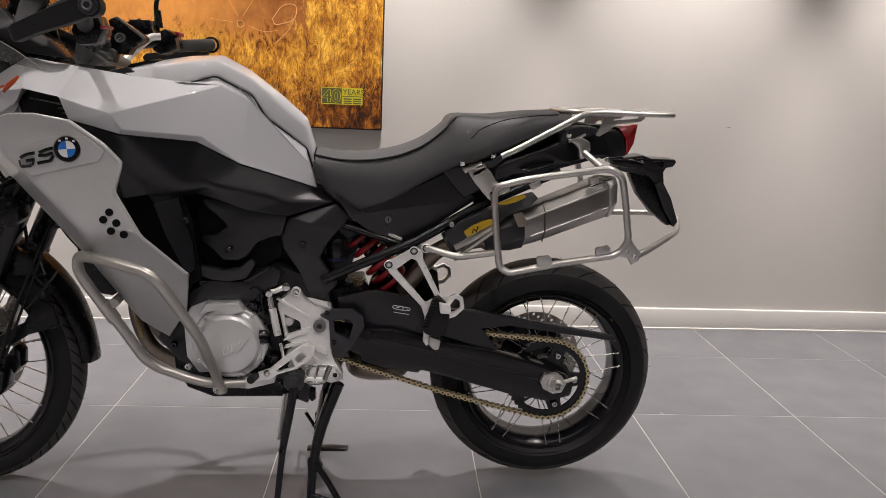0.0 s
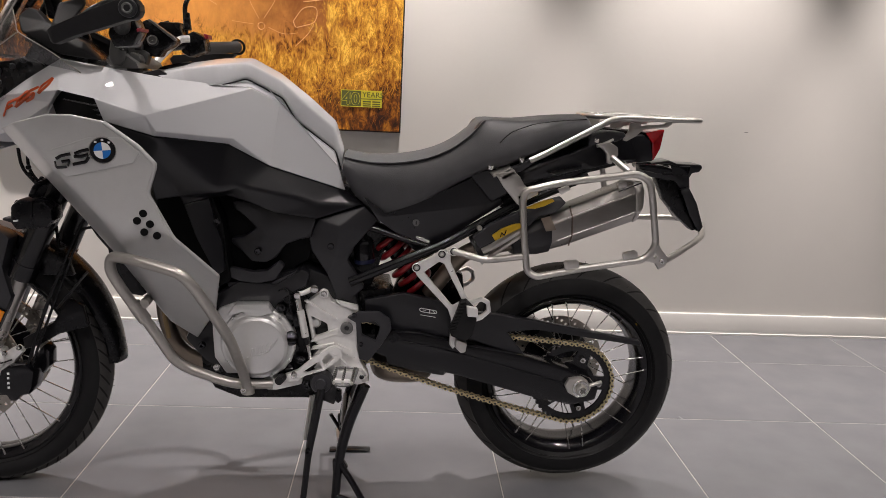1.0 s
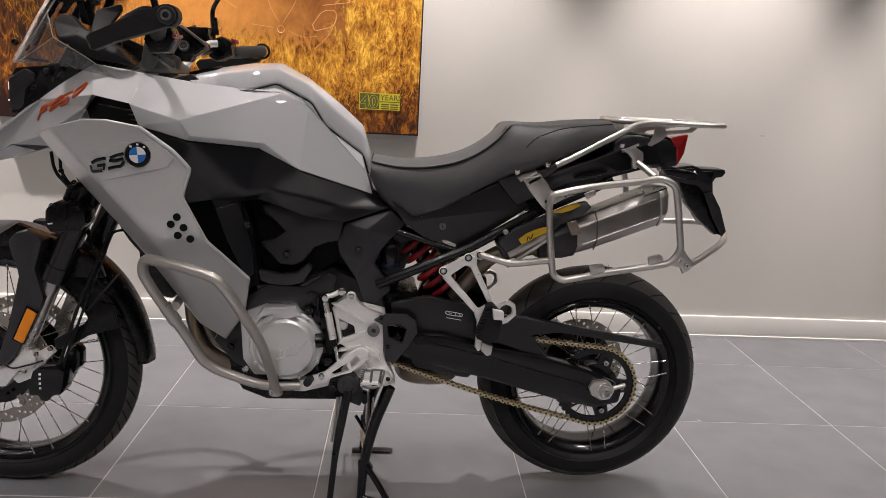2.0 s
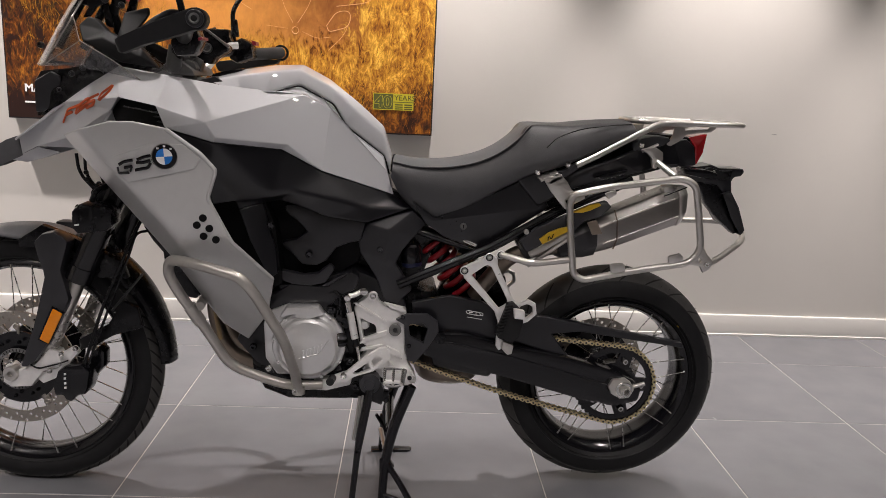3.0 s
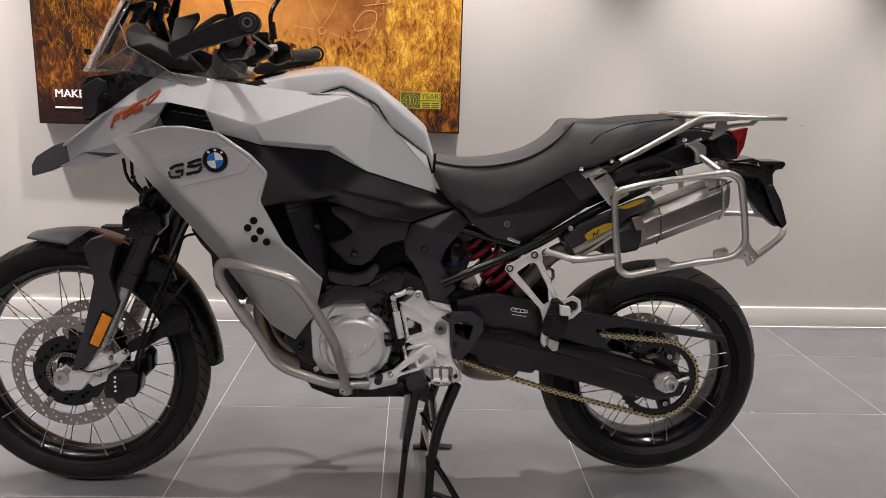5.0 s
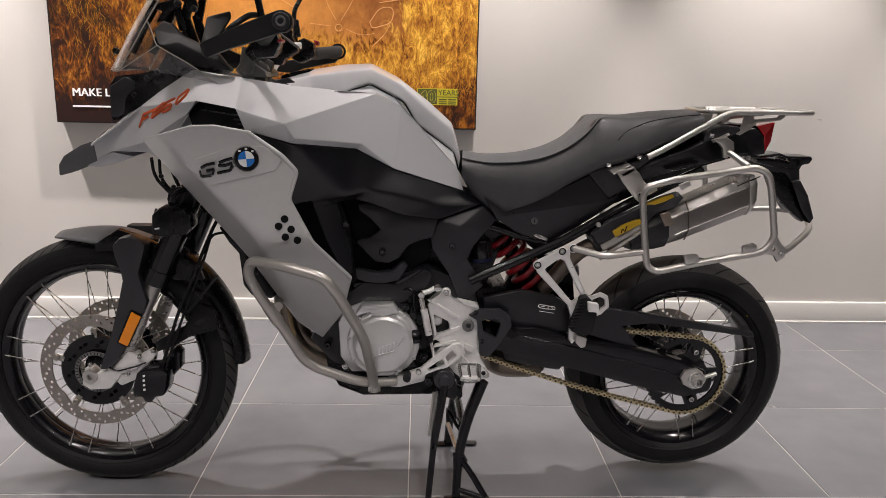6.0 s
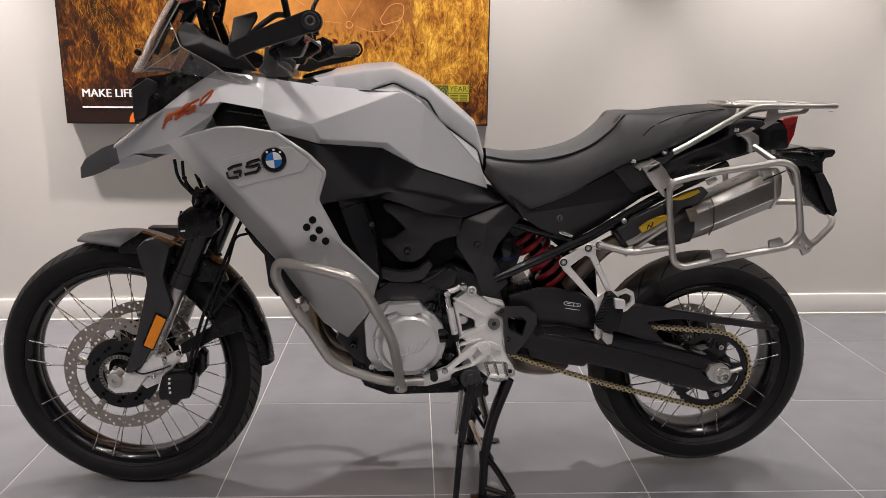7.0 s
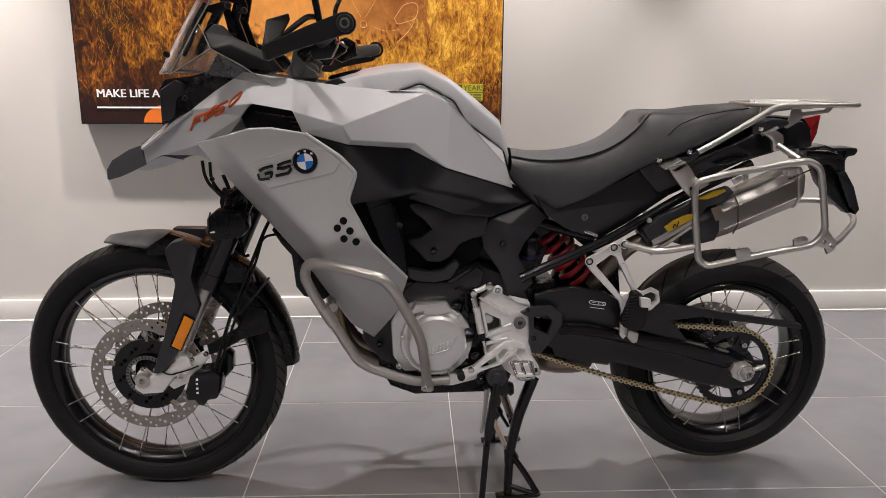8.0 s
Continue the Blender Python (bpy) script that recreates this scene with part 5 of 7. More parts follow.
lathe("bar_end_ring", [(0.006, 0.0), (0.0085, 0.002), (0.0105, 0.0)], [(-0.242, -0.456, 1.226)][0], YOKE, bike, closed=True)
tube("grip", [(-0.261, -0.43, 1.22), (-0.3, -0.3, 1.197)], 0.017, RUBBER, bike, "black rubber grip", seg=16)
tube("clutch_lever", [(-0.38, -0.345, 1.197), (-0.354, -0.34, 1.222), (-0.326, -0.31, 1.245), (-0.312, -0.28, 1.246)], 0.0065, TRIMBLACK, bike, "black clutch lever", seg=10, flat=0.6)
plate("switch_block", [(-0.322, 1.211), (-0.275, 1.218), (-0.264, 1.188), (-0.279, 1.158), (-0.319, 1.154), (-0.331, 1.182)], -0.30, -0.24, BLACK, bike, "black handlebar switch cluster", 0.008)
plate("red_switch", [(-0.272, 1.195), (-0.262, 1.198), (-0.261, 1.192), (-0.27, 1.188)], -0.30, -0.24, material("dark_red_switch", (0.28, 0.01, 0.03), 0.4), bike, "dark red switch", 0.002)
tube("bar_clamp", [(-0.387, -0.06, 1.14), (-0.347, -0.06, 1.165), (-0.358, 0.06, 1.165)], 0.017, YOKE, bike, "grey cast handlebar clamp", seg=14)
plate("top_yoke", [(-0.403, 1.127), (-0.382, 1.154), (-0.362, 1.149), (-0.329, 1.128), (-0.322, 1.112), (-0.383, 1.111)], -0.11, 0.11, YOKE, bike, "grey cast top fork yoke", 0.008)
lathe("fork_top", [(0, -0.030), (0.008, -0.0285), (0.014, -0.023), (0.0175, -0.014), (0.018, 0.0), (0.0165, 0.018), (0.016, 0.034), (0, 0.034)], [(-0.368, -0.12, 1.147)][0], material("dark_grey_cap", (0.075, 0.075, 0.073), 0.36), bike, "dark grey rounded bar mount", axis=(0.12, 0, 1), seg=24)
tube("bar_bend", [(-0.364, -0.12, 1.167), (-0.341, -0.17, 1.184), (-0.315, -0.24, 1.198)], 0.0125, GLOSSBLACK, bike, seg=12)
for o in ([(-0.358, 1.14), (-0.346, 1.151), (-0.33, 1.143), (-0.325, 1.13), (-0.331, 1.123), (-0.357, 1.13)], [(-0.358, 1.124), (-0.331, 1.118), (-0.333, 1.101), (-0.36, 1.107)]):
    plate("clamp_block", o, -0.085, -0.045, YOKE, bike, "", 0.003)
for q in [(-0.349, -0.07, 1.161), (-0.336, -0.07, 1.155)]:
    lathe("clamp_bolt", [(0.0085, 0), (0.0085, 0.012), (0.005, 0.014), (0, 0.012)], q, DARKMETAL, bike, axis=(0, 0, 1), seg=12)
plate("bar_riser", [(-0.366, 1.11), (-0.355, 1.149), (-0.331, 1.157), (-0.317, 1.149), (-0.332, 1.107)], -0.045, -0.01, YOKE, bike, "cast aluminium bar riser", 0.004)
plate("ignition_lock_body", [(-0.339, 1.221), (-0.324, 1.23), (-0.258, 1.186), (-0.26, 1.176), (-0.292, 1.157), (-0.301, 1.142), (-0.328, 1.144), (-0.339, 1.166), (-0.331, 1.195)], -0.035, 0.03, BLACK, bike, "black lock housing on the top yoke", 0.006)
plate("lock_housing_rim", [(-0.319, 1.228), (-0.315, 1.231), (-0.253, 1.187), (-0.257, 1.182)], -0.045, -0.03, YOKE, bike, "", 0.002)
lathe("ignition_lock", [(0.0135, 0), (0.0135, 0.006), (0.0115, 0.009), (0.0095, 0.009), (0.009, 0.007), (0, 0.007)], (-0.31, -0.036, 1.179), GREYPLASTIC, bike, "key lock", axis=(0.1, -0.9, 0.3))
lathe("lock_ring", [(0.009, 0.0095), (0.0115, 0.0098), (0.0118, 0.009), (0.009, 0.0088)], (-0.31, -0.036, 1.179), YOKE, bike, axis=(0.1, -0.9, 0.3), closed=True)
tube("key_slot", [(-0.314, -0.0465, 1.176), (-0.306, -0.0465, 1.181)], 0.0013, POLISHED, bike, seg=6)
tube("brake_lever", [(-0.35, 0.1, 1.115), (-0.339, 0.13, 1.144), (-0.316, 0.16, 1.173), (-0.298, 0.19, 1.195), (-0.277, 0.2, 1.197)], [0.0112, 0.0098], ALU, bike, "silver brake lever", fillet=0.03, seg=14, flat=0.85)
plate("fluid_reservoir", [(-0.364, 1.227), (-0.352, 1.238), (-0.299, 1.239), (-0.297, 1.218), (-0.288, 1.198), (-0.324, 1.201), (-0.348, 1.213)], 0.19, 0.24, BLACK, bike, "black brake fluid reservoir", 0.006)
tube("grip", [(-0.262, 0.3, 1.176), (-0.190, 0.435, 1.188)], 0.0175, GRIPGREY, bike, "black rubber grip", seg=18)
lathe("grip_flange", [(0.0175, 0), (0.024, 0.002), (0.024, 0.01), (0.0175, 0.012)], (-0.190, 0.435, 1.188), RUBBER, bike, axis=(0, 1, 0), closed=True)
plate("switch_block", [(-0.308, 1.198), (-0.272, 1.22), (-0.244, 1.205), (-0.238, 1.167), (-0.284, 1.148), (-0.306, 1.161)], 0.22, 0.30, BLACK, bike, "black handlebar switch cluster", 0.008)
plate("red_switch", [(-0.244, 1.214), (-0.231, 1.211), (-0.23, 1.2), (-0.239, 1.2)], 0.215, 0.27, material("dark_red_starter", (0.28, 0.01, 0.03), 0.4), bike, "dark red starter switch", 0.002)
plate("hand_guard", [(-0.379, 1.143), (-0.367, 1.154), (-0.288, 1.165), (-0.183, 1.167), (-0.197, 1.154), (-0.289, 1.135), (-0.324, 1.12), (-0.368, 1.123)], 0.38, 0.42, MATTE, bike, "black plastic hand guard", 0.006)
tube("mirror_stalk", [(-0.303, -0.28, 1.229), (-0.307, -0.29, 1.258), (-0.32, -0.33, 1.344), (-0.343, -0.36, 1.415)], 0.0075, BLACK, bike, "black mirror stalk", seg=10)
tube("mirror_boot", [(-0.293, 0.25, 1.223), (-0.296, 0.257, 1.268)], [0.0115, 0.008], BLACK, bike, "black rubber boot of the mirror stalk", seg=12)
tube("mirror_stalk", [(-0.297, 0.25, 1.198), (-0.302, 0.26, 1.291), (-0.288, 0.28, 1.323), (-0.246, 0.34, 1.391)], 0.0065, BLACK, bike, "black mirror stalk", seg=10)
for q, s in zip([(-0.349, -0.38, 1.474), (-0.23, 0.38, 1.442)], (-1, 1)):
    lathe("mirror_housing", [(0, -0.02), (0.04, -0.018), (0.062, -0.005), (0.066, 0.006), (0.06, 0.01), (0, 0.011)], q, BLACK, bike, "black round mirror housing", axis=(1, 0.1 * s, 0.1))
plate("mirror_foot", [(-0.317, 1.209), (-0.311, 1.232), (-0.292, 1.235), (-0.287, 1.211)], -0.30, -0.26, BLACK, bike, "", 0.005)

# ---- engine, foot controls, stands ----
plate("engine_block", [(-0.233, 0.448), (-0.158, 0.571), (-0.099, 0.606), (0.076, 0.643), (0.196, 0.595), (0.214, 0.502), (0.204, 0.358), (0.128, 0.311), (-0.085, 0.301), (-0.152, 0.351)], -0.115, 0.12, DARKMETAL, bike, "dark engine casing", 0.012)
plate("cylinder_head", [(-0.143, 0.575), (-0.092, 0.61), (0.002, 0.606), (0.063, 0.647), (0.084, 0.635), (0.075, 0.601), (0.024, 0.572), (0.003, 0.534), (-0.012, 0.53), (-0.085, 0.556), (-0.143, 0.537)], -0.15, -0.05, DARKMETAL, bike, "dark cylinder head cover", 0.008)
plate("cylinder_rib", [(-0.121, 0.606), (-0.013, 0.607), (0.019, 0.625), (0.052, 0.642), (0.063, 0.63), (0.002, 0.586), (-0.114, 0.588)], -0.142, -0.12, GREYPLASTIC, bike, "", 0.004)
ECV = Vector([(-0.04, -0.165, 0.458)][0])
plate("crankcase", [(-0.156, 0.506), (-0.138, 0.543), (-0.093, 0.562), (-0.006, 0.548), (0.028, 0.514), (0.02, 0.393), (-0.012, 0.37), (-0.123, 0.37), (-0.151, 0.413)], -0.155, -0.11, CASTING, bike, "silver crankcase side", 0.008)
lathe("engine_cover", [(0.093, -0.03), (0.093, 0.004), (0.090, 0.009), (0.084, 0.010), (0.079, 0.013), (0.075, 0.027), (0.069, 0.034), (0.062, 0.036), (0.0, 0.038)], ECV, CASTING, bike, "silver round engine cover", seg=20, sharp=20)
plate("engine_cover_boss", [(-0.113, 0.533), (-0.094, 0.562), (-0.015, 0.564), (-0.001, 0.543), (-0.044, 0.531), (-0.073, 0.544)], -0.19, -0.15, CASTING, bike, "", 0.006)
for x, w in ((-0.052, 0.004), (-0.043, 0.003), (-0.034, 0.004), (-0.025, 0.003), (-0.016, 0.004), (-0.007, 0.003)):
    z = 0.452 + (x + 0.03) * 0.35
    plate("cover_mark", [(x - w, z - 0.010), (x + w * 0.2, z - 0.008), (x + w, z + 0.012), (x - w * 0.2, z + 0.010)], -0.2055, -0.2, CASTING, bike, "raised maker mark on the engine cover", 0.0008)
tube("cover_lip", [(-0.062, -0.203, 0.432), (-0.012, -0.203, 0.446), (0.012, -0.2025, 0.482)], 0.002, CASTING, bike, "", fillet=0.006, seg=8)
plate("cover_ear", [(-0.075, 0.535), (-0.069, 0.562), (-0.058, 0.551), (-0.045, 0.563), (-0.03, 0.56), (-0.012, 0.54), (-0.04, 0.528)], -0.186, -0.15, CASTING, bike, "cast ear of the engine cover", 0.005)
for a in range(9):
    b = radians(40 * a + 12)
    bolt(ECV + Vector((0.0885 * math.cos(b), -0.009, 0.0885 * math.sin(b))), 0.0048, bike, CASTING, 0.006)
lathe("oil_plug", [(0.0185, -0.02), (0.0185, 0.006), (0.017, 0.012), (0.010, 0.016), (0, 0.0165)], [(0.04, -0.172, 0.473)][0], DARKCHROME, bike, "dark chromed oil filler plug", axis=(0.1, -0.8, 0.4))
for q in [(0.013, -0.13, 0.353), (0.024, -0.14, 0.52), (0.014, -0.14, 0.542), (0.068, -0.13, 0.403), (-0.137, -0.17, 0.382), (-0.185, -0.13, 0.437), (0.06, -0.14, 0.372)]:
    bolt(q, 0.009, bike, DARKCHROME, 0.01)
plate("sprocket_cover", [(0.003, 0.569), (0.047, 0.591), (0.077, 0.568), (0.088, 0.379), (0.051, 0.348), (0.005, 0.365)], -0.135, -0.1, BLACK, bike, "black sprocket cover", 0.008)
tube("wiring", [(0.024, -0.15, 0.593), (0.051, -0.15, 0.578), (0.061, -0.16, 0.543), (0.056, -0.16, 0.505)], 0.004, BLACK, bike, "black wiring", seg=8)

# small fittings between the engine cover and the frame plate
for q in [(0.012, -0.152, 0.547), (0.064, -0.152, 0.409), (0.092, -0.155, 0.404), (0.122, -0.15, 0.375), (0.08, -0.15, 0.341)]:
    lathe("fitting_bolt", [(0.0125, 0), (0.0125, 0.003), (0.0085, 0.004), (0.0085, 0.010), (0.006, 0.012), (0.004, 0.012), (0.0035, 0.008), (0, 0.008)], q, DARKCHROME, bike, seg=12)
lathe("cable_boss", [(0.012, -0.01), (0.0135, 0.0), (0.012, 0.012), (0.006, 0.016), (0, 0.016)], [(0.02, -0.15, 0.508)][0], GLOSSBLACK, bike, seg=16)
tube("wiring", [(-0.001, -0.14, 0.575), (0.009, -0.15, 0.592), (0.026, -0.155, 0.598), (0.037, -0.16, 0.587), (0.035, -0.16, 0.557), (0.041, -0.16, 0.536)], 0.0024, GLOSSBLACK, bike, fillet=0.012, seg=8)
tube("wiring", [(0.032, -0.155, 0.549), (0.027, -0.155, 0.519), (0.039, -0.155, 0.497), (0.05, -0.158, 0.51)], 0.003, GLOSSBLACK, bike, fillet=0.012, seg=8)
tube("wiring", [(-0.16, -0.14, 0.37), (-0.145, -0.15, 0.36), (-0.113, -0.15, 0.352), (-0.086, -0.14, 0.357)], 0.003, GLOSSBLACK, bike, fillet=0.012, seg=8)
for o in ([(0.026, 0.536), (0.043, 0.538), (0.048, 0.517), (0.03, 0.514)], [(0.031, 0.449), (0.055, 0.455), (0.061, 0.436), (0.037, 0.43)], [(0.02, 0.399), (0.038, 0.405), (0.047, 0.383), (0.026, 0.377)]):
    plate("cable_clip", o, -0.158, -0.14, GLOSSBLACK, bike, "", 0.003)
plate("plug_housing", [(0.004, 0.584), (0.029, 0.593), (0.041, 0.572), (0.035, 0.553), (0.008, 0.557)], -0.146, -0.125, BLACK, bike, "black connector housing", 0.004)

# cast frame plate with openings
plate("frame_plate", [(0.071, 0.551), (0.084, 0.565), (0.109, 0.584), (0.128, 0.582), (0.14, 0.562), (0.158, 0.556), (0.205, 0.549), (0.209, 0.524), (0.205, 0.442), (0.216, 0.402), (0.235, 0.37), (0.239, 0.349), (0.21, 0.34), (0.164, 0.347), (0.144, 0.364), (0.098, 0.381), (0.091, 0.413), (0.112, 0.444), (0.09, 0.457), (0.081, 0.508)], -0.145, -0.11, ALU, bike, "cast aluminium frame plate by the footrest", 0.005, holes=[[(0.089, 0.523), (0.128, 0.504), (0.132, 0.475), (0.099, 0.464)]])
for o in ([(0.069, 0.565), (0.078, 0.567), (0.157, 0.519), (0.148, 0.513)], [(0.084, 0.454), (0.099, 0.473), (0.157, 0.495), (0.155, 0.481)], [(0.088, 0.435), (0.093, 0.445), (0.147, 0.456), (0.144, 0.447)], [(0.147, 0.57), (0.197, 0.558), (0.202, 0.543), (0.165, 0.554)], [(0.157, 0.453), (0.195, 0.436), (0.197, 0.417), (0.165, 0.431)], [(0.163, 0.415), (0.172, 0.408), (0.194, 0.381), (0.17, 0.381)]):
    plate("plate_rib", o, -0.153, -0.14, ALU, bike, "", 0.003)
lathe("pivot_cap", [(0.016, 0), (0.016, 0.006), (0.012, 0.008), (0.007, 0.008), (0.006, 0.002), (0, 0.002)], [(0.178, -0.15, 0.497)][0], YOKE, bike, "grey swingarm pivot bolt")
lathe("pivot_socket", [(0.0065, 0.003), (0.0065, 0.0045), (0, 0.0045)], [(0.178, -0.15, 0.497)][0], DARKMETAL, bike, seg=6)
lathe("casing_bolt", [(0.013, 0), (0.013, 0.008), (0.009, 0.012), (0, 0.012)], [(0.099, -0.125, 0.503)][0], CASTING, bike)
lathe("plate_boss", [(0.0125, -0.004), (0.0125, 0.003), (0.0105, 0.005), (0.008, 0.005), (0.008, 0.001)], [(0.119, -0.146, 0.584)][0], ALU, bike)
bolt([(0.119, -0.146, 0.584)][0], 0.0075, bike, POLISHED, 0.006)
plate("heel_guard", [(0.178, 0.525), (0.207, 0.541), (0.259, 0.542), (0.287, 0.523), (0.291, 0.495), (0.263, 0.448), (0.234, 0.41), (0.211, 0.415), (0.204, 0.465), (0.201, 0.512)], -0.158, -0.142, GREYPLASTIC, bike, "black plastic heel guard", 0.004, holes=[[(0.213, 0.512), (0.25, 0.517), (0.262, 0.502), (0.252, 0.464), (0.217, 0.481)]])
for q in [(0.196, -0.159, 0.534), (0.215, -0.159, 0.456), (0.219, -0.176, 0.375)]:
    bolt(q, 0.006, bike, DARKCHROME, 0.004)

# shift linkage and lever
tube("shift_rod", [(0.052, -0.158, 0.569), (0.07, -0.165, 0.499), (0.086, -0.165, 0.437), (0.089, -0.165, 0.41)], 0.0045, POLISHED, bike, "bright shift rod", seg=10)
tube("sensor_neck", [(0.055, -0.158, 0.577), (0.063, -0.16, 0.541)], 0.0055, STEEL, bike, seg=12)
plate("sensor_plug", [(0.042, 0.531), (0.055, 0.534), (0.06, 0.505), (0.049, 0.502)], -0.17, -0.15, BLACK, bike, "", 0.003)
tube("quickshifter_sensor", [(0.062, -0.16, 0.543), (0.076, -0.166, 0.476)], 0.0095, ALU, bike, "silver shift sensor", seg=16)
tube("sensor_boot", [(0.074, -0.166, 0.488), (0.081, -0.166, 0.457)], 0.0085, BLACK, bike, seg=12)
tube("shift_arm", [(0.055, -0.155, 0.584), (0.072, -0.155, 0.588), (0.099, -0.15, 0.602)], 0.0065, ALU, bike, "silver shift arm", seg=10)
lathe("shift_joint", [(0.010, 0), (0.010, 0.012), (0.006, 0.014), (0, 0.014)], [(0.096, -0.152, 0.6)][0], POLISHED, bike)
lathe("shift_joint", [(0.008, 0), (0.008, 0.012), (0, 0.013)], [(0.055, -0.158, 0.583)][0], POLISHED, bike)
plate("shift_lever", [(0.138, 0.454), (0.153, 0.457), (0.167, 0.449), (0.169, 0.43), (0.156, 0.416), (0.125, 0.392), (0.078, 0.377), (0.06, 0.365), (0.04, 0.359), (0.019, 0.36), (0.016, 0.374), (0.038, 0.383), (0.057, 0.39), (0.092, 0.421)], -0.180, -0.164, ALU, bike, "cut-out aluminium shift lever", 0.0025, holes=[[(0.134, 0.44), (0.148, 0.424), (0.126, 0.403), (0.119, 0.419)], [(0.111, 0.416), (0.119, 0.397), (0.082, 0.383), (0.072, 0.387)]])
lathe("lever_pivot", [(0.013, 0), (0.013, 0.008), (0.007, 0.009), (0.006, 0.003), (0, 0.003)], [(0.152, -0.172, 0.442)][0], ALU, bike)
tube("shift_peg", [(0.022, -0.175, 0.372), (0.019, -0.235, 0.385)], 0.010, RUBBER, bike, "ribbed rubber shift peg", seg=14)
lathe("lever_ring", [(0.008, 0), (0.008, 0.004), (0.004, 0.005), (0.004, 0.0)], [(0.05, -0.18, 0.381)][0], POLISHED, bike, closed=True)
plate("shift_foot", [(-0.028, 0.359), (0.021, 0.365), (0.071, 0.364), (0.067, 0.345), (0.004, 0.329), (-0.023, 0.33)], -0.16, -0.13, ALU, bike, "silver engine guard clamp", 0.006)

# rider's footrest: toothed frame
peg = plate("footrest", [(0.151, 0.404), (0.193, 0.402), (0.193, 0.395), (0.153, 0.396)], -0.268, -0.256, ALU, bike, "toothed steel footrest", 0.002)
pq = [(0.154, -0.18, 0.397), (0.201, -0.18, 0.396), (0.196, -0.27, 0.395), (0.153, -0.27, 0.396)]
tube("footrest_frame", [(0.157, -0.17, 0.398), (0.21, -0.17, 0.396), (0.199, -0.265, 0.393), (0.183, -0.268, 0.389), (0.164, -0.268, 0.389), (0.153, -0.262, 0.394)], 0.0032, YOKE, peg, closed=True, fillet=0.012, seg=8)
a, b, c, d = [Vector(q) for q in pq]
for i in range(3):
    t = i / 2
    p0, p1 = a.lerp(b, t), d.lerp(c, t)
    tube("footrest_bar", [p0, p1], 0.0036, STEEL, peg, seg=8)
    for k in range(7):
        q = p0.lerp(p1, (k + 0.5) / 7) + Vector((0, 0, 0.004))
        lathe("tooth", [(0.0036, 0), (0.0036, 0.004), (0.0015, 0.0065), (0, 0.0065)], q, POLISHED, peg, axis=(0, -0.3, 1), seg=6)
plate("footrest_hinge", [(0.148, 0.39), (0.219, 0.388), (0.23, 0.372), (0.212, 0.361), (0.158, 0.367)], -0.175, -0.145, ALU, bike, "", 0.004)
lathe("hinge_pin", [(0.009, 0), (0.009, 0.006), (0.004, 0.008), (0, 0.006)], [(0.227, -0.16, 0.365)][0], STEEL, bike)

# sump guard, header pipe, front silencer box
sump = [(-0.2, -0.09, 0.442), (-0.186, -0.12, 0.37), (-0.157, -0.12, 0.318), (-0.093, -0.12, 0.292), (0.136, -0.12, 0.294), (0.135, -0.12, 0.33), (-0.055, -0.125, 0.334), (-0.145, -0.12, 0.361)]
skid = facets("sump_guard", sump + [(x, -y, z) for x, y, z in sump], [(0, 1, 7), (7, 1, 2, 3, 6), (6, 3, 4, 5), (8, 9, 15), (15, 9, 10, 11, 14), (14, 11, 12, 13), (0, 1, 9, 8), (1, 2, 10, 9), (2, 3, 11, 10), (3, 4, 12, 11)], 0.004, BLACK, bike, "black sump guard", 0.003, 15, (0, 0, 0.8))
for y in (-0.05, 0.05):
    tube("header_pipe", [Vector([(-0.301, 0, 0.562)][0]) + Vector((0, y, 0)), Vector([(-0.297, 0, 0.473)][0]) + Vector((0, y, 0)), Vector([(-0.26, 0, 0.387)][0]) + Vector((0, y, 0)), Vector([(-0.111, 0, 0.327)][0]) + Vector((0, y, 0))], 0.019, HEATED, bike, "heat-tinted exhaust header pipe", fillet=0.06, seg=16)
tube("header_strap", [(-0.29, -0.09, 0.55), (-0.285, -0.1, 0.507), (-0.274, -0.1, 0.444)], 0.006, material("tan_heat_wrap", (0.28, 0.2, 0.1), 0.7), bike, "", seg=8)
box_pts = [[Vector(q) for q in row] for row in ([(0.228, -0.06, 0.405), (0.238, -0.078, 0.388), (0.234, -0.078, 0.342), (0.225, -0.05, 0.307)], [(0.323, -0.06, 0.396), (0.318, -0.082, 0.381), (0.32, -0.082, 0.332), (0.33, -0.05, 0.294)], [(0.422, -0.06, 0.38), (0.424, -0.078, 0.371), (0.427, -0.075, 0.333), (0.426, -0.05, 0.305)])]
loft("front_silencer", [row + [Vector((q.x, 0.1, q.z)) for q in reversed(row)] for row in box_pts], HEATED, bike, "heat-tinted silencer box under the swingarm", 2)

# crash bar
bar_pts = [(-0.063, -0.185, 0.335), (-0.068, -0.21, 0.389), (-0.085, -0.3, 0.514), (-0.146, -0.365, 0.649), (-0.174, -0.37, 0.684), (-0.272, -0.345, 0.705), (-0.346, -0.29, 0.701), (-0.359, -0.265, 0.661), (-0.335, -0.24, 0.598), (-0.285, -0.21, 0.507), (-0.242, -0.19, 0.42), (-0.21, -0.185, 0.395), (-0.095, -0.18, 0.351), (-0.006, -0.16, 0.347)]
crash = tube("crash_bar", bar_pts, 0.0125, SATINTUBE, bike, "satin steel engine crash bar", fillet=0.045, seg=18)
mirrored(crash)
tube("crash_bar_brace", [(-0.295, -0.23, 0.572), (-0.31, -0.12, 0.56)], 0.011, SATINTUBE, bike, seg=14)
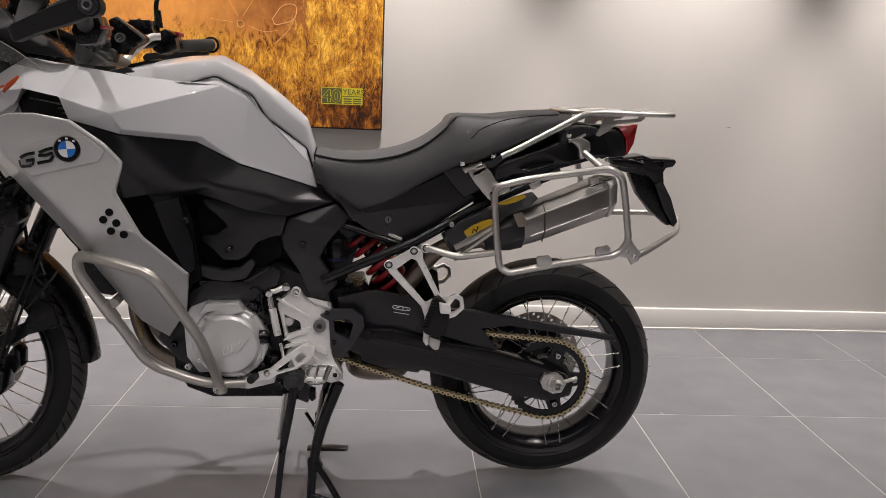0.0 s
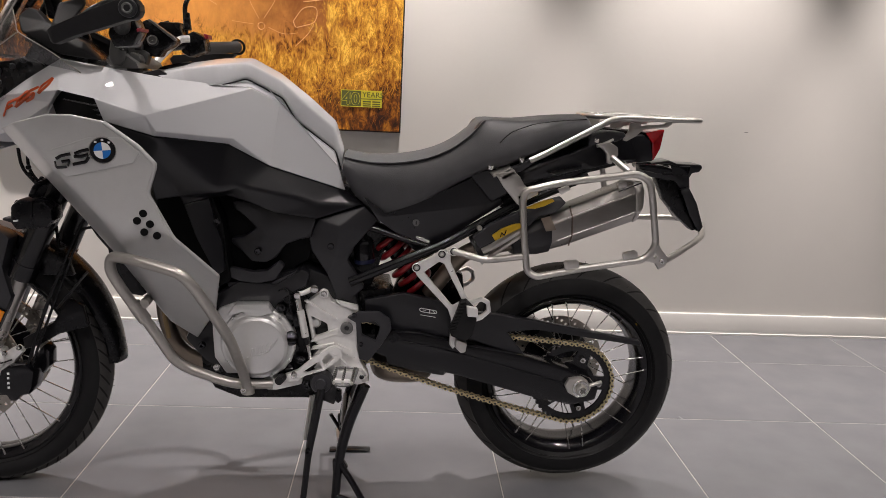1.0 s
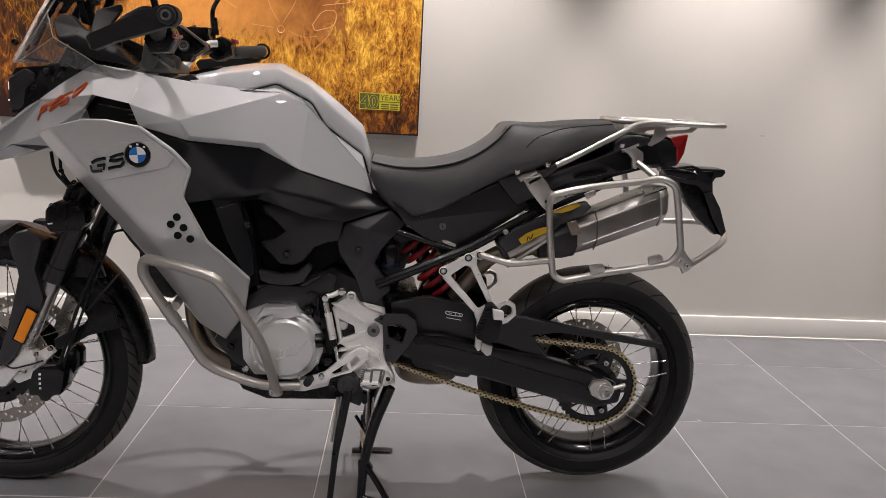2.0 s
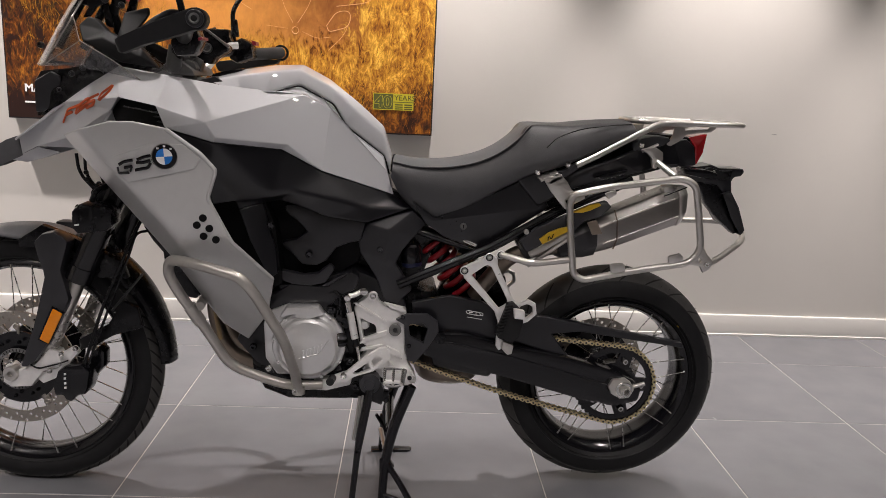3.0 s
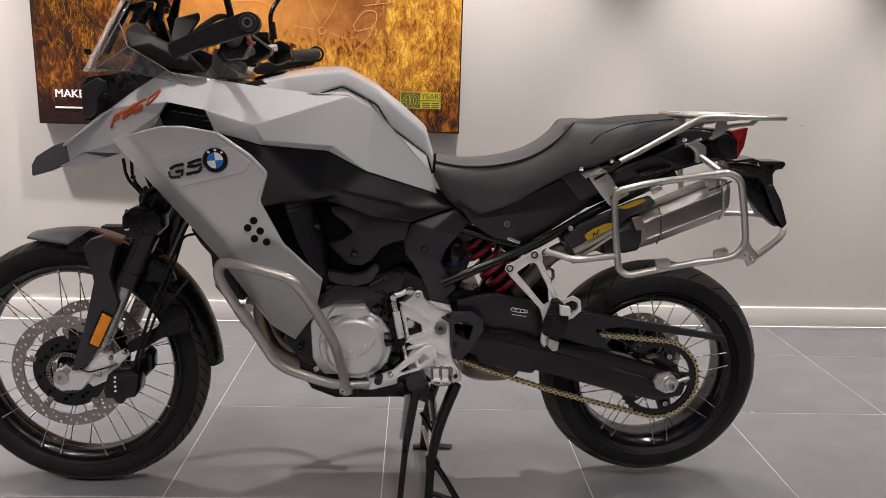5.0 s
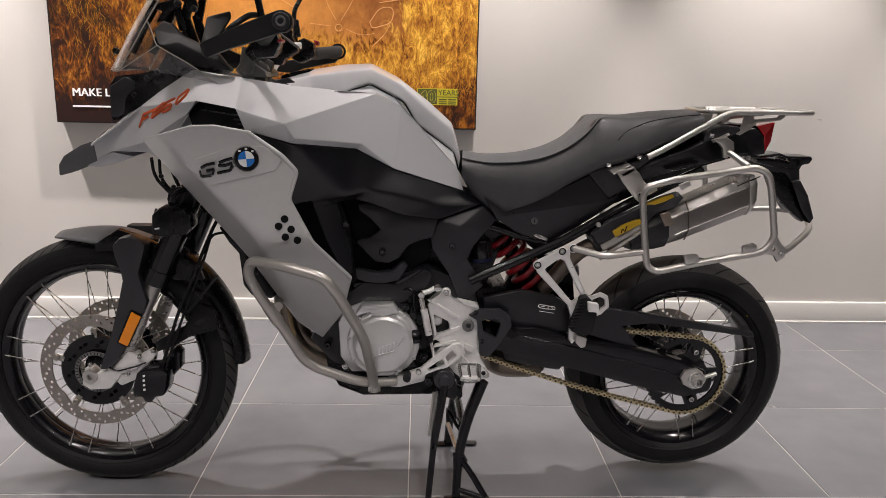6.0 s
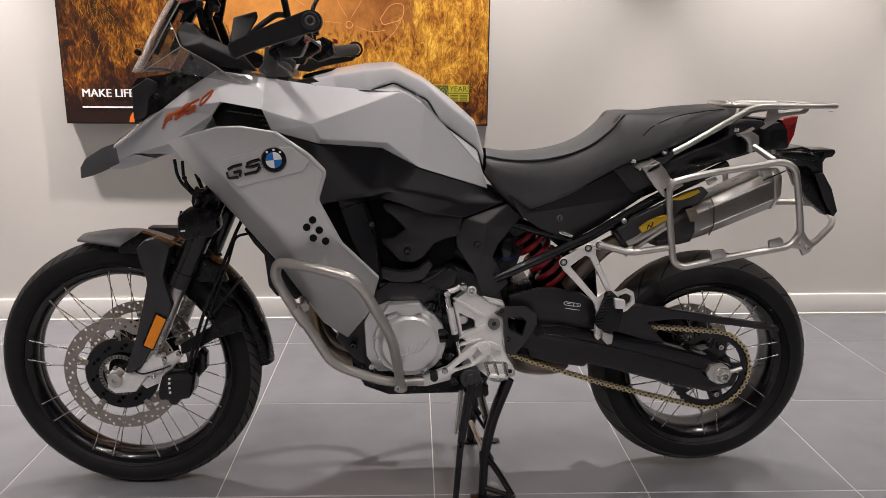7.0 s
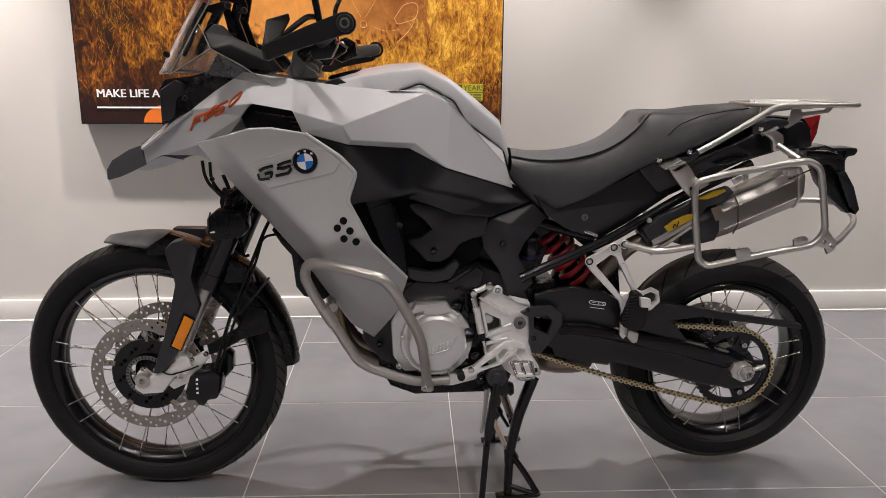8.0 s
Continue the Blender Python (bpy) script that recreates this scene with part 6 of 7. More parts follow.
tube("crash_bar_sleeve", [(-0.32, -0.23, 0.573), (-0.297, -0.218, 0.529)], 0.0155, SATINTUBE, bike, seg=16)
lathe("bar_foot", [(0.0165, 0), (0.0165, 0.018), (0.0125, 0.02)], [(-0.063, -0.185, 0.332)][0], SATINTUBE, bike, axis=(0, 0, 1), seg=18)
for q in [(-0.136, -0.2, 0.405), (-0.071, -0.2, 0.346)]:
    bolt(q, 0.008, bike, POLISHED, 0.006)

# side stand
lathe("stand_hinge", [(0.027, -0.03), (0.027, 0.008), (0.024, 0.012), (0.015, 0.013), (0.013, 0.018), (0.008, 0.019), (0, 0.019)], [(0.117, -0.172, 0.358)][0], GREYPLASTIC, bike, "black side stand hinge")
plate("stand_hinge_bracket", [(0.091, 0.383), (0.14, 0.374), (0.159, 0.317), (0.15, 0.285), (0.108, 0.302), (0.095, 0.343)], -0.15, -0.12, GLOSSBLACK, bike, "", 0.006)
tube("side_stand", [(0.118, -0.178, 0.345), (0.092, -0.205, 0.195), (0.075, -0.235, 0.008)], [0.0125, 0.0085], GLOSSBLACK, bike, "black side stand leg", seg=14, flat=0.85)
tube("stand_spring", [(0.092, -0.165, 0.318), (0.079, -0.185, 0.205)], 0.0042, STEEL, bike, "bright stand spring", seg=8)
tube("stand_spring", [(0.10, -0.16, 0.318), (0.085, -0.18, 0.215)], 0.0032, STEEL, bike, "", seg=8)
plate("side_stand_foot", [(0.05, 0.001), (0.098, 0.001), (0.096, 0.006), (0.054, 0.007)], -0.253, -0.217, GLOSSBLACK, bike, "", 0.002)
bolt((0.089, -0.213, 0.19), 0.0075, bike, GLOSSBLACK, 0.012)
plate("stand_switch", [(0.152, 0.325), (0.168, 0.322), (0.17, 0.298), (0.16, 0.29), (0.15, 0.30)], -0.15, -0.125, BLACK, bike, "", 0.003)

# centre stand: two legs with feet, crossbar, lever
for s in (-1, 1):
    pts = [(0.226, 0.118 * s, 0.33), (0.186, 0.126 * s, 0.225), (0.164, 0.14 * s, 0.126), (0.158, 0.158 * s, 0.012)]
    leg_tube = tube("centre_stand_leg", pts, [0.0165, 0.0115], GLOSSBLACK, bike, "gloss black centre stand leg", fillet=0.06, seg=14)
    plate("stand_knee", [(0.148, 0.128), (0.162, 0.135), (0.178, 0.128), (0.19, 0.108), (0.172, 0.085), (0.150, 0.088)], 0.132 * s, 0.148 * s, GLOSSBLACK, bike, "", 0.004)
    plate("centre_stand_foot", [(0.125, 0.0), (0.235, 0.0), (0.25, 0.007), (0.20, 0.010), (0.125, 0.007)], 0.145 * s, 0.172 * s, GLOSSBLACK, bike, "", 0.003)
tube("centre_stand_pedal", [(0.168, -0.145, 0.118), (0.199, -0.158, 0.077), (0.236, -0.172, 0.016)], 0.0085, GLOSSBLACK, bike, "black centre stand pedal arm", fillet=0.03, seg=12)
tube("centre_stand_pedal", [(0.155, -0.158, 0.034), (0.233, -0.172, 0.012)], 0.0075, GLOSSBLACK, bike, "", seg=12)
for k in range(5):
    q = Vector((0.185, -0.156, 0.098)).lerp(Vector((0.232, -0.172, 0.026)), k / 4)
    lathe("pedal_tooth", [(0.0025, 0), (0.0025, 0.002), (0, 0.003)], q + Vector((0.0035, 0, 0.003)), GLOSSBLACK, bike, axis=(0.7, 0, 0.7), seg=6)
tube("stand_spring_rod", [(0.152, 0.09, 0.103), (0.17, -0.05, 0.088)], 0.007, TITAN, bike, "grey stand spring rod", seg=10)
tube("centre_stand_crossbar", [(0.175, -0.115, 0.2), (0.175, 0.115, 0.2)], 0.012, GLOSSBLACK, bike, "", seg=12)
tube("centre_stand_spring", [(0.137, -0.05, 0.215), (0.174, -0.05, 0.153)], 0.005, BLACK, bike, "", seg=8)

# ---- seat ----
bot = [(0.155, -0.068, 0.881), (0.194, -0.09, 0.824), (0.273, -0.1, 0.776), (0.363, -0.115, 0.823), (0.43, -0.12, 0.864), (0.475, -0.125, 0.89), (0.515, -0.13, 0.91), (0.58, -0.13, 0.929), (0.679, -0.12, 0.974), (0.783, -0.09, 1.014)]
edge = [(0.159, -0.06, 0.918), (0.221, -0.085, 0.909), (0.301, -0.09, 0.912), (0.373, -0.09, 0.927), (0.431, -0.09, 0.954), (0.477, -0.085, 0.991), (0.507, -0.08, 1.025), (0.6, -0.095, 1.026), (0.68, -0.1, 1.036), (0.773, -0.07, 1.045)]
ctr = [(0.165, 0, 0.929), (0.225, 0, 0.921), (0.303, 0, 0.925), (0.378, 0, 0.942), (0.436, 0, 0.969), (0.481, 0, 1.004), (0.514, 0, 1.026), (0.6, 0, 1.034), (0.691, 0, 1.046), (0.771, 0, 1.052)]
seat_rows, top_rows = [], []
for k, (a, b, c) in enumerate(zip(bot, edge, ctr)):
    a, b, c = Vector(a), Vector(b), Vector(c)
    m = a.lerp(b, 0.55) + Vector((0, -0.018, 0))
    h = Vector((b.x * 0.5 + c.x * 0.5, b.y * 0.5, b.z + (c.z - b.z) * 0.72))
    left = [a, m, b, h]
    seat_rows.append([(a.x, -0.02, a.z)] + left + [c] + [Vector((q.x, -q.y, q.z)) for q in reversed(left)])
    up = Vector((0, 0, 0.007))
    if k < 8:
        if k == 7:
            b, h = Vector((0.545, -0.03, 1.024)), Vector((0.548, -0.016, 1.0245))
            c = Vector((0.552, 0, 1.0245))
        top_rows.append([b + Vector((0, -0.004, 0.003)), h + up * 0.6, c + up * 0.6, Vector((h.x, -h.y, h.z)) + up * 0.6, Vector((b.x, -b.y + 0.004, b.z + 0.003))])
seat = grid_surface("seat", seat_rows, LEATHER, bike, "black grained vinyl seat with a grey top panel", 0.0, 2)
grid_surface("seat_top_panel", top_rows, GREYVINYL, seat, "grey grained vinyl rider panel", 0.0, 2)
tube("seat_piping", [Vector(q) + Vector((0, -0.005, 0.0015)) for q in edge[:7]], 0.0016, LEATHER, seat, fillet=0.03, seg=6)
tube("seat_seam", [(0.542, -0.135, 0.978), (0.564, -0.138, 1.003), (0.623, -0.13, 1.027), (0.704, -0.11, 1.038), (0.77, -0.08, 1.042)], 0.0014, GLOSSBLACK, seat, fillet=0.03, seg=6)

# ---- tail ----
side = plate("seat_side_cover", [(0.211, 0.827), (0.271, 0.787), (0.364, 0.827), (0.453, 0.873), (0.496, 0.896), (0.523, 0.883), (0.565, 0.824), (0.458, 0.751), (0.383, 0.707), (0.295, 0.738), (0.246, 0.772)], -0.118, -0.09, TRIMBLACK, bike, "black side cover under the seat", 0.006)
mirrored(side)
lathe("seat_lock", [(0.0088, 0), (0.0088, 0.003), (0.0075, 0.0045), (0.0065, 0.0035), (0, 0.0035)], (0.344, -0.119, 0.768), YOKE, bike, "round grey seat lock with a key slot")
tube("seat_lock_slot", [(0.344, -0.1232, 0.7725), (0.344, -0.1232, 0.7635)], 0.0012, PIT, bike, seg=6)
tailp = facets("tail_panel", [(0.475, -0.125, 0.892), (0.506, -0.125, 0.909), (0.594, -0.135, 0.917), (0.718, -0.13, 0.956), (0.791, -0.11, 0.987), (0.864, -0.08, 1.009), (0.95, -0.045, 1.003), (0.964, -0.05, 0.946), (0.867, -0.09, 0.941), (0.793, -0.12, 0.924), (0.65, -0.13, 0.889), (0.586, -0.13, 0.86), (0.533, -0.12, 0.825), (0.614, -0.142, 0.908)], [(0, 1, 2, 13, 11, 12), (2, 3, 9, 10, 13), (13, 10, 11), (3, 4, 8, 9), (4, 5, 6, 7, 8)], 0.02, TRIMBLACK, bike, "black tail side panel", 0.005, 6)
mirrored(tailp)
plate("tail_groove", [(0.666, 0.907), (0.695, 0.919), (0.752, 0.933), (0.749, 0.921), (0.692, 0.904)], -0.143, -0.13, GLOSSBLACK, bike, "", 0.003)
plate("tail_core", [(0.517, 0.874), (0.77, 1.025), (0.954, 1.015), (0.962, 0.95), (0.783, 0.896), (0.57, 0.797)], -0.04, 0.04, BLACK, bike, "black tail core", 0.01)
plate("tail_cap", [(0.771, 0.996), (0.79, 1.01), (0.819, 1.017), (0.86, 1.016), (0.867, 1.006), (0.847, 0.993), (0.801, 0.982), (0.769, 0.976)], -0.115, -0.05, GREYPLASTIC, bike, "dark grey grab handle cap", 0.006)
mirrored(plate("tail_box", [(0.871, 0.986), (0.885, 1.0), (0.926, 1.01), (0.948, 0.992), (0.959, 0.942), (0.892, 0.933), (0.869, 0.945)], -0.07, -0.045, TRIMBLACK, bike, "black tail end box", 0.006))
lampy = [(0.94, -0.05, 1.013), (0.995, -0.03, 1.023), (0.987, -0.035, 0.973), (0.97, -0.042, 0.943), (0.96, -0.055, 0.988)]
facets("tail_light", lampy + [(x, -y, z) for x, y, z in lampy], [(0, 1, 4), (4, 1, 2, 3), (5, 6, 9), (9, 6, 7, 8), (0, 1, 6, 5), (1, 2, 7, 6), (2, 3, 8, 7)], 0.004, TAILRED, bike, "red tail light", 0.002, 15, (-1, 0, 0))
plate("number_plate_arm", [(0.946, 0.932), (1.016, 0.943), (1.039, 0.935), (1.106, 0.935), (1.11, 0.926), (1.102, 0.914), (1.083, 0.911), (1.077, 0.899), (1.082, 0.865), (1.055, 0.859), (1.034, 0.877), (1.0, 0.89), (0.95, 0.901)], -0.035, 0.035, TRIMBLACK, bike, "black number plate arm", 0.006)
facets("plate_arm_face", [(0.95, -0.037, 0.925), (1.01, -0.052, 0.936), (1.04, -0.05, 0.928), (1.075, -0.04, 0.93), (1.07, -0.04, 0.905), (1.0, -0.05, 0.905)], [(0, 1, 5), (1, 2, 4, 5), (2, 3, 4)], 0.02, BLACK, bike, "folded side of the plate arm", 0.003, 6)
plate("mud_flap", [(0.98, 0.896), (1.038, 0.889), (1.066, 0.855), (1.111, 0.759), (1.099, 0.755), (1.047, 0.797), (1.009, 0.838)], -0.04, -0.005, BLACK, bike, "black mud flap", 0.006)
facets("number_plate_holder", [(1.052, -0.05, 0.868), (1.073, -0.05, 0.873), (1.095, -0.06, 0.833), (1.119, -0.06, 0.771), (1.111, -0.06, 0.758), (1.082, -0.055, 0.801), (1.052, 0.01, 0.868), (1.073, 0.01, 0.873), (1.095, 0.01, 0.833), (1.119, 0.01, 0.771), (1.111, 0.01, 0.758), (1.082, 0.01, 0.801)], [(0, 1, 2, 3, 4, 5), (6, 7, 8, 9, 10, 11), (0, 1, 7, 6), (1, 2, 8, 7), (2, 3, 9, 8), (3, 4, 10, 9)], 0.004, TRIMBLACK, bike, "black blank number plate holder", 0.002, 15, (-0.7, 0, -0.3))
plate("plate_lamp", [(1.05, 0.815), (1.075, 0.79), (1.066, 0.78), (1.047, 0.803)], -0.02, 0.02, GREYPLASTIC, bike, "small number plate lamp", 0.004)
tube("indicator_stalk", [(0.931, -0.05, 0.928), (0.923, -0.14, 0.939)], 0.007, BLACK, bike, seg=10)
plate("rear_indicator", [(0.883, 0.944), (0.943, 0.943), (0.97, 0.936), (0.972, 0.927), (0.93, 0.922), (0.888, 0.93)], -0.178, -0.145, BLACK, bike, "slim black rear indicator", 0.006)
lathe("indicator_lens", [(0.007, 0), (0.007, 0.004), (0, 0.006)], [(0.966, -0.16, 0.934)][0], POLISHED, bike, axis=(1, 0, 0))
bolt([(0.895, -0.11, 0.936)][0], 0.006, bike, STEEL, 0.004)

# subframe tubes
for s in (-1, 1):
    q = [(0.182, -0.125, 0.61), (0.416, -0.135, 0.718), (0.58, -0.135, 0.817), (0.772, -0.12, 0.904)]
    tube("subframe_tube", [(x, y * -s, z) for x, y, z in q], 0.0125, GLOSSBLACK, bike, "gloss black subframe tube", fillet=0.03, seg=14)
tube("subframe_link", [(0.257, -0.1, 0.766), (0.379, -0.12, 0.717)], 0.006, POLISHED, bike, "bright strip under the seat", seg=10, flat=0.6)
tube("subframe_brace", [(0.226, -0.09, 0.748), (0.372, -0.11, 0.706)], 0.010, GLOSSBLACK, bike, seg=12)
plate("subframe_gusset", [(0.306, 0.734), (0.389, 0.723), (0.361, 0.681), (0.33, 0.704)], -0.11, -0.09, GLOSSBLACK, bike, "", 0.003)

# shock absorber with its spring and reservoir
s0, s1 = Vector([(0.236, -0.02, 0.757)][0]), Vector([(0.403, -0.02, 0.528)][0])
tube("shock_body", [s0, s1], 0.022, GLOSSBLACK, bike, "black shock absorber body", seg=18)
d = (s1 - s0).normalized()
u = d.orthogonal().normalized()
w = d.cross(u)
coil = []
for i in range(7 * 16 + 1):
    a = 2 * math.pi * i / 16
    coil.append(s0 + d * (0.01 + 0.205 * i / 112) + (u * math.cos(a) + w * math.sin(a)) * 0.040)
v, f = tube_data(coil, 0.0082, fillet=0.0, seg=8, steps=1)
finish("shock_spring", v, f, RED, bike, "red coil spring", 60)
NAVY = material("navy_band", (0.008, 0.012, 0.045), 0.4)
plate("pivot_block", [(0.196, 0.577), (0.287, 0.584), (0.317, 0.488), (0.223, 0.425), (0.198, 0.49)], -0.08, 0.08, BLACK, bike, "black swingarm pivot housing", 0.006)
lathe("shock_reservoir", [(0.0, -0.03), (0.024, -0.03), (0.026, -0.02), (0.026, 0.022), (0.022, 0.03), (0.012, 0.032), (0.01, 0.045), (0, 0.045)], [(0.216, -0.075, 0.679)][0], GLOSSBLACK, bike, "dark shock reservoir", axis=(-0.1, 0, 1), seg=24)
lathe("reservoir_band", [(0.0268, -0.01), (0.0268, 0.0), (0.026, 0.0), (0.026, -0.01)], [(0.217, -0.075, 0.661)][0], NAVY, bike, axis=(-0.1, 0, 1), closed=True)
plate("airbox", [(-0.036, 0.658), (0.008, 0.688), (0.113, 0.741), (0.248, 0.755), (0.287, 0.731), (0.225, 0.544), (0.086, 0.578)], -0.05, 0.09, BLACK, bike, "black airbox", 0.01)

plate("shock_linkage", [(0.311, 0.584), (0.397, 0.649), (0.489, 0.598), (0.505, 0.473), (0.341, 0.45), (0.29, 0.518)], 0.03, 0.08, BLACK, bike, "black suspension linkage", 0.008)

# swingarm and guards
arm_out = [(0.246, 0.459), (0.287, 0.486), (0.363, 0.485), (0.472, 0.457), (0.628, 0.431), (0.757, 0.396), (0.824, 0.365), (0.85, 0.34), (0.843, 0.305), (0.783, 0.29), (0.686, 0.306), (0.478, 0.366), (0.306, 0.407), (0.256, 0.424)]
plate("swingarm", arm_out, -0.145, -0.095, GLOSSBLACK, bike, "gloss black swingarm", 0.01)
plate("swingarm", [(x, z) for x, z in arm_out], 0.085, 0.125, GLOSSBLACK, bike, "", 0.01)
plate("swingarm_bridge", [(0.274, 0.42), (0.433, 0.433), (0.468, 0.39), (0.437, 0.348), (0.286, 0.374)], -0.1, 0.09, GLOSSBLACK, bike, "", 0.01)
tube("swingarm_edge", [(0.284, -0.147, 0.472), (0.468, -0.147, 0.432), (0.673, -0.147, 0.376), (0.77, -0.147, 0.347)], 0.003, GLOSSBLACK, bike, seg=8)
lathe("swingarm_plug", [(0.016, 0), (0.016, 0.004), (0.011, 0.006), (0, 0.006)], [(0.296, -0.146, 0.475)][0], BLACK, bike)
guard_pts = [(0.22, -0.115, 0.561), (0.32, -0.115, 0.582), (0.407, -0.12, 0.567), (0.453, -0.125, 0.54), (0.576, -0.125, 0.533), (0.654, -0.125, 0.52), (0.955, -0.125, 0.468), (0.96, -0.125, 0.453), (0.672, -0.125, 0.493), (0.595, -0.125, 0.485), (0.653, -0.13, 0.415), (0.621, -0.13, 0.425), (0.488, -0.125, 0.465), (0.305, -0.12, 0.475), (0.229, -0.115, 0.501)]
facets("chain_guard", guard_pts, [(0, 1, 2, 13, 14), (2, 3, 12, 13), (3, 4, 9, 12), (4, 5, 8, 9), (5, 6, 7, 8), (9, 10, 11, 12)], 0.018, TRIMBLACK, bike, "black chain guard", 0.004, 10)
mark = [(0.364, -0.142, 0.551), (0.381, -0.142, 0.548), (0.405, -0.142, 0.544), (0.405, -0.142, 0.537), (0.381, -0.142, 0.539), (0.365, -0.142, 0.542), (0.36, -0.142, 0.547)]
v, f = tube_data(mark, 0.0011, closed=True, fillet=0.004, seg=5)
finish("maker_mark", v, f, WHITE, bike, "white printed outline mark")
for st in ([(0.369, -0.142, 0.546), (0.378, -0.142, 0.545)], [(0.387, -0.142, 0.546), (0.387, -0.142, 0.537)], [(0.396, -0.142, 0.544), (0.401, -0.142, 0.538)], [(0.364, -0.142, 0.533), (0.403, -0.142, 0.527)]):
    v, f = tube_data(st, 0.0009, fillet=0.003, seg=5)
    finish("maker_stroke", v, f, WHITE, bike)

# ---- rear wheel ----
rear_wheel = spoked_wheel("rear_wheel", REAR, 0.311, 0.150, 0.222, 0.108, 0.055, 0.075, 32, "black rimmed wire-spoked wheel", 0.5)
lathe("tyre_mark", [(0.0035, -0.004), (0.0035, 0.0005), (0, 0.001)], (0.963, -0.066, 0.496), GOLDTAG, rear_wheel, "small yellow balance mark", axis=(0.35, -0.9, 0.15), seg=12)
brake_disc("rear_brake_disc", REAR, 0.10, 0.1325, 0.082, 54, rear_wheel, "drilled steel brake disc")
at_matrix(lathe("disc_carrier", [(0.05, -0.084), (0.10, -0.084), (0.10, -0.09), (0.05, -0.09)], (0, 0, 0), GLOSSBLACK, rear_wheel, seg=32, closed=True), REAR)
SPY = -0.098
plate("rear_caliper", [(0.655, 0.44), (0.672, 0.468), (0.70, 0.475), (0.722, 0.462), (0.718, 0.432), (0.69, 0.418)], 0.03, 0.075, GLOSSBLACK, bike, "black rear brake caliper", 0.006)
plate("caliper_carrier", [(0.70, 0.46), (0.735, 0.455), (0.80, 0.375), (0.78, 0.355), (0.72, 0.40)], 0.05, 0.07, DARKMETAL, bike, "dark caliper carrier", 0.004)
tube("rear_brake_hose", [(0.665, 0.03, 0.46), (0.64, 0.02, 0.49), (0.60, 0.03, 0.50), (0.55, 0.06, 0.49)], 0.004, BLACK, bike, "", seg=8)


def sprocket(name, m, r, teeth, y, mat, parent, label, spider):
    bm = bmesh.new()
    edges = []
    outer = []
    for k in range(teeth * 4):
        a = 2 * math.pi * k / (teeth * 4)
        rr = r + (0.004, 0.0015, -0.003, 0.0015)[k % 4]
        outer.append((rr * math.cos(a), rr * math.sin(a)))
    loops = [outer]
    if spider:
        for k in range(spider):
            a0, a1 = 2 * math.pi * (k + 0.16) / spider, 2 * math.pi * (k + 0.84) / spider
            hole = [((r * 0.84) * math.cos(a0 + (a1 - a0) * i / 5), (r * 0.84) * math.sin(a0 + (a1 - a0) * i / 5)) for i in range(6)]
            hole += [((r * 0.58) * math.cos(a1 - (a1 - a0) * (0.15 + 0.7 * i / 3)), (r * 0.58) * math.sin(a1 - (a1 - a0) * (0.15 + 0.7 * i / 3))) for i in range(4)]
            loops.append(hole)
    ob = part(name, plate_bm(loops[0], y, y + 0.007, 0.0, loops[1:]), mat, parent, label)
    return at_matrix(ob, m)


sprk = sprocket("rear_sprocket", REAR, 0.1085, 44, SPY - 0.0035, GLOSSBLACK, rear_wheel, "black rear sprocket", 5)
for k in range(5):
    a = 2 * math.pi * k / 5 + 0.63 * 0
    at_matrix(bolt((0.072 * math.cos(a), SPY - 0.004, 0.072 * math.sin(a)), 0.009, rear_wheel, POLISHED, 0.012, name="sprocket_nut"), REAR)
at_matrix(lathe("sprocket_carrier", [(0.03, 0.05), (0.056, 0.06), (0.056, 0.088), (0.03, 0.09)], (0, 0, 0), GLOSSBLACK, rear_wheel, seg=32, closed=True), REAR)
axle = plate("axle_adjuster", [(0.752, 0.352), (0.762, 0.372), (0.796, 0.377), (0.812, 0.366), (0.824, 0.346), (0.812, 0.322), (0.788, 0.318), (0.762, 0.332)], -0.160, -0.146, STEEL, bike, "steel chain adjuster plate", 0.004)
lathe("axle_washer", [(0.022, 0), (0.022, 0.005), (0.018, 0.006), (0.01, 0.006), (0.01, 0)], (0.794, -0.160, 0.346), POLISHED, bike, "bright axle washer", seg=28, closed=True)
lathe("axle_nut", [(0.0165, 0.004), (0.0165, 0.016), (0.0145, 0.019), (0.0095, 0.019), (0.0085, 0.004), (0, 0.003)], (0.794, -0.160, 0.346), STEEL, bike, "large hexagonal steel axle nut", seg=6, sharp=20)
lathe("axle_end", [(0.0105, 0.01), (0.0105, 0.024), (0.007, 0.025), (0.0065, 0.012), (0, 0.011)], (0.794, -0.160, 0.346), POLISHED, bike, "hollow rear axle end", seg=24)
tube("adjuster_bolt", [(0.822, -0.15, 0.35), (0.853, -0.15, 0.36)], 0.0055, STEEL, bike, seg=10)

# chain: links along the two runs and round the sprockets
FS = Vector((0.168, SPY, 0.462))
RS = Vector((0.786, SPY, 0.337))
RA, RB = 0.043, 0.111


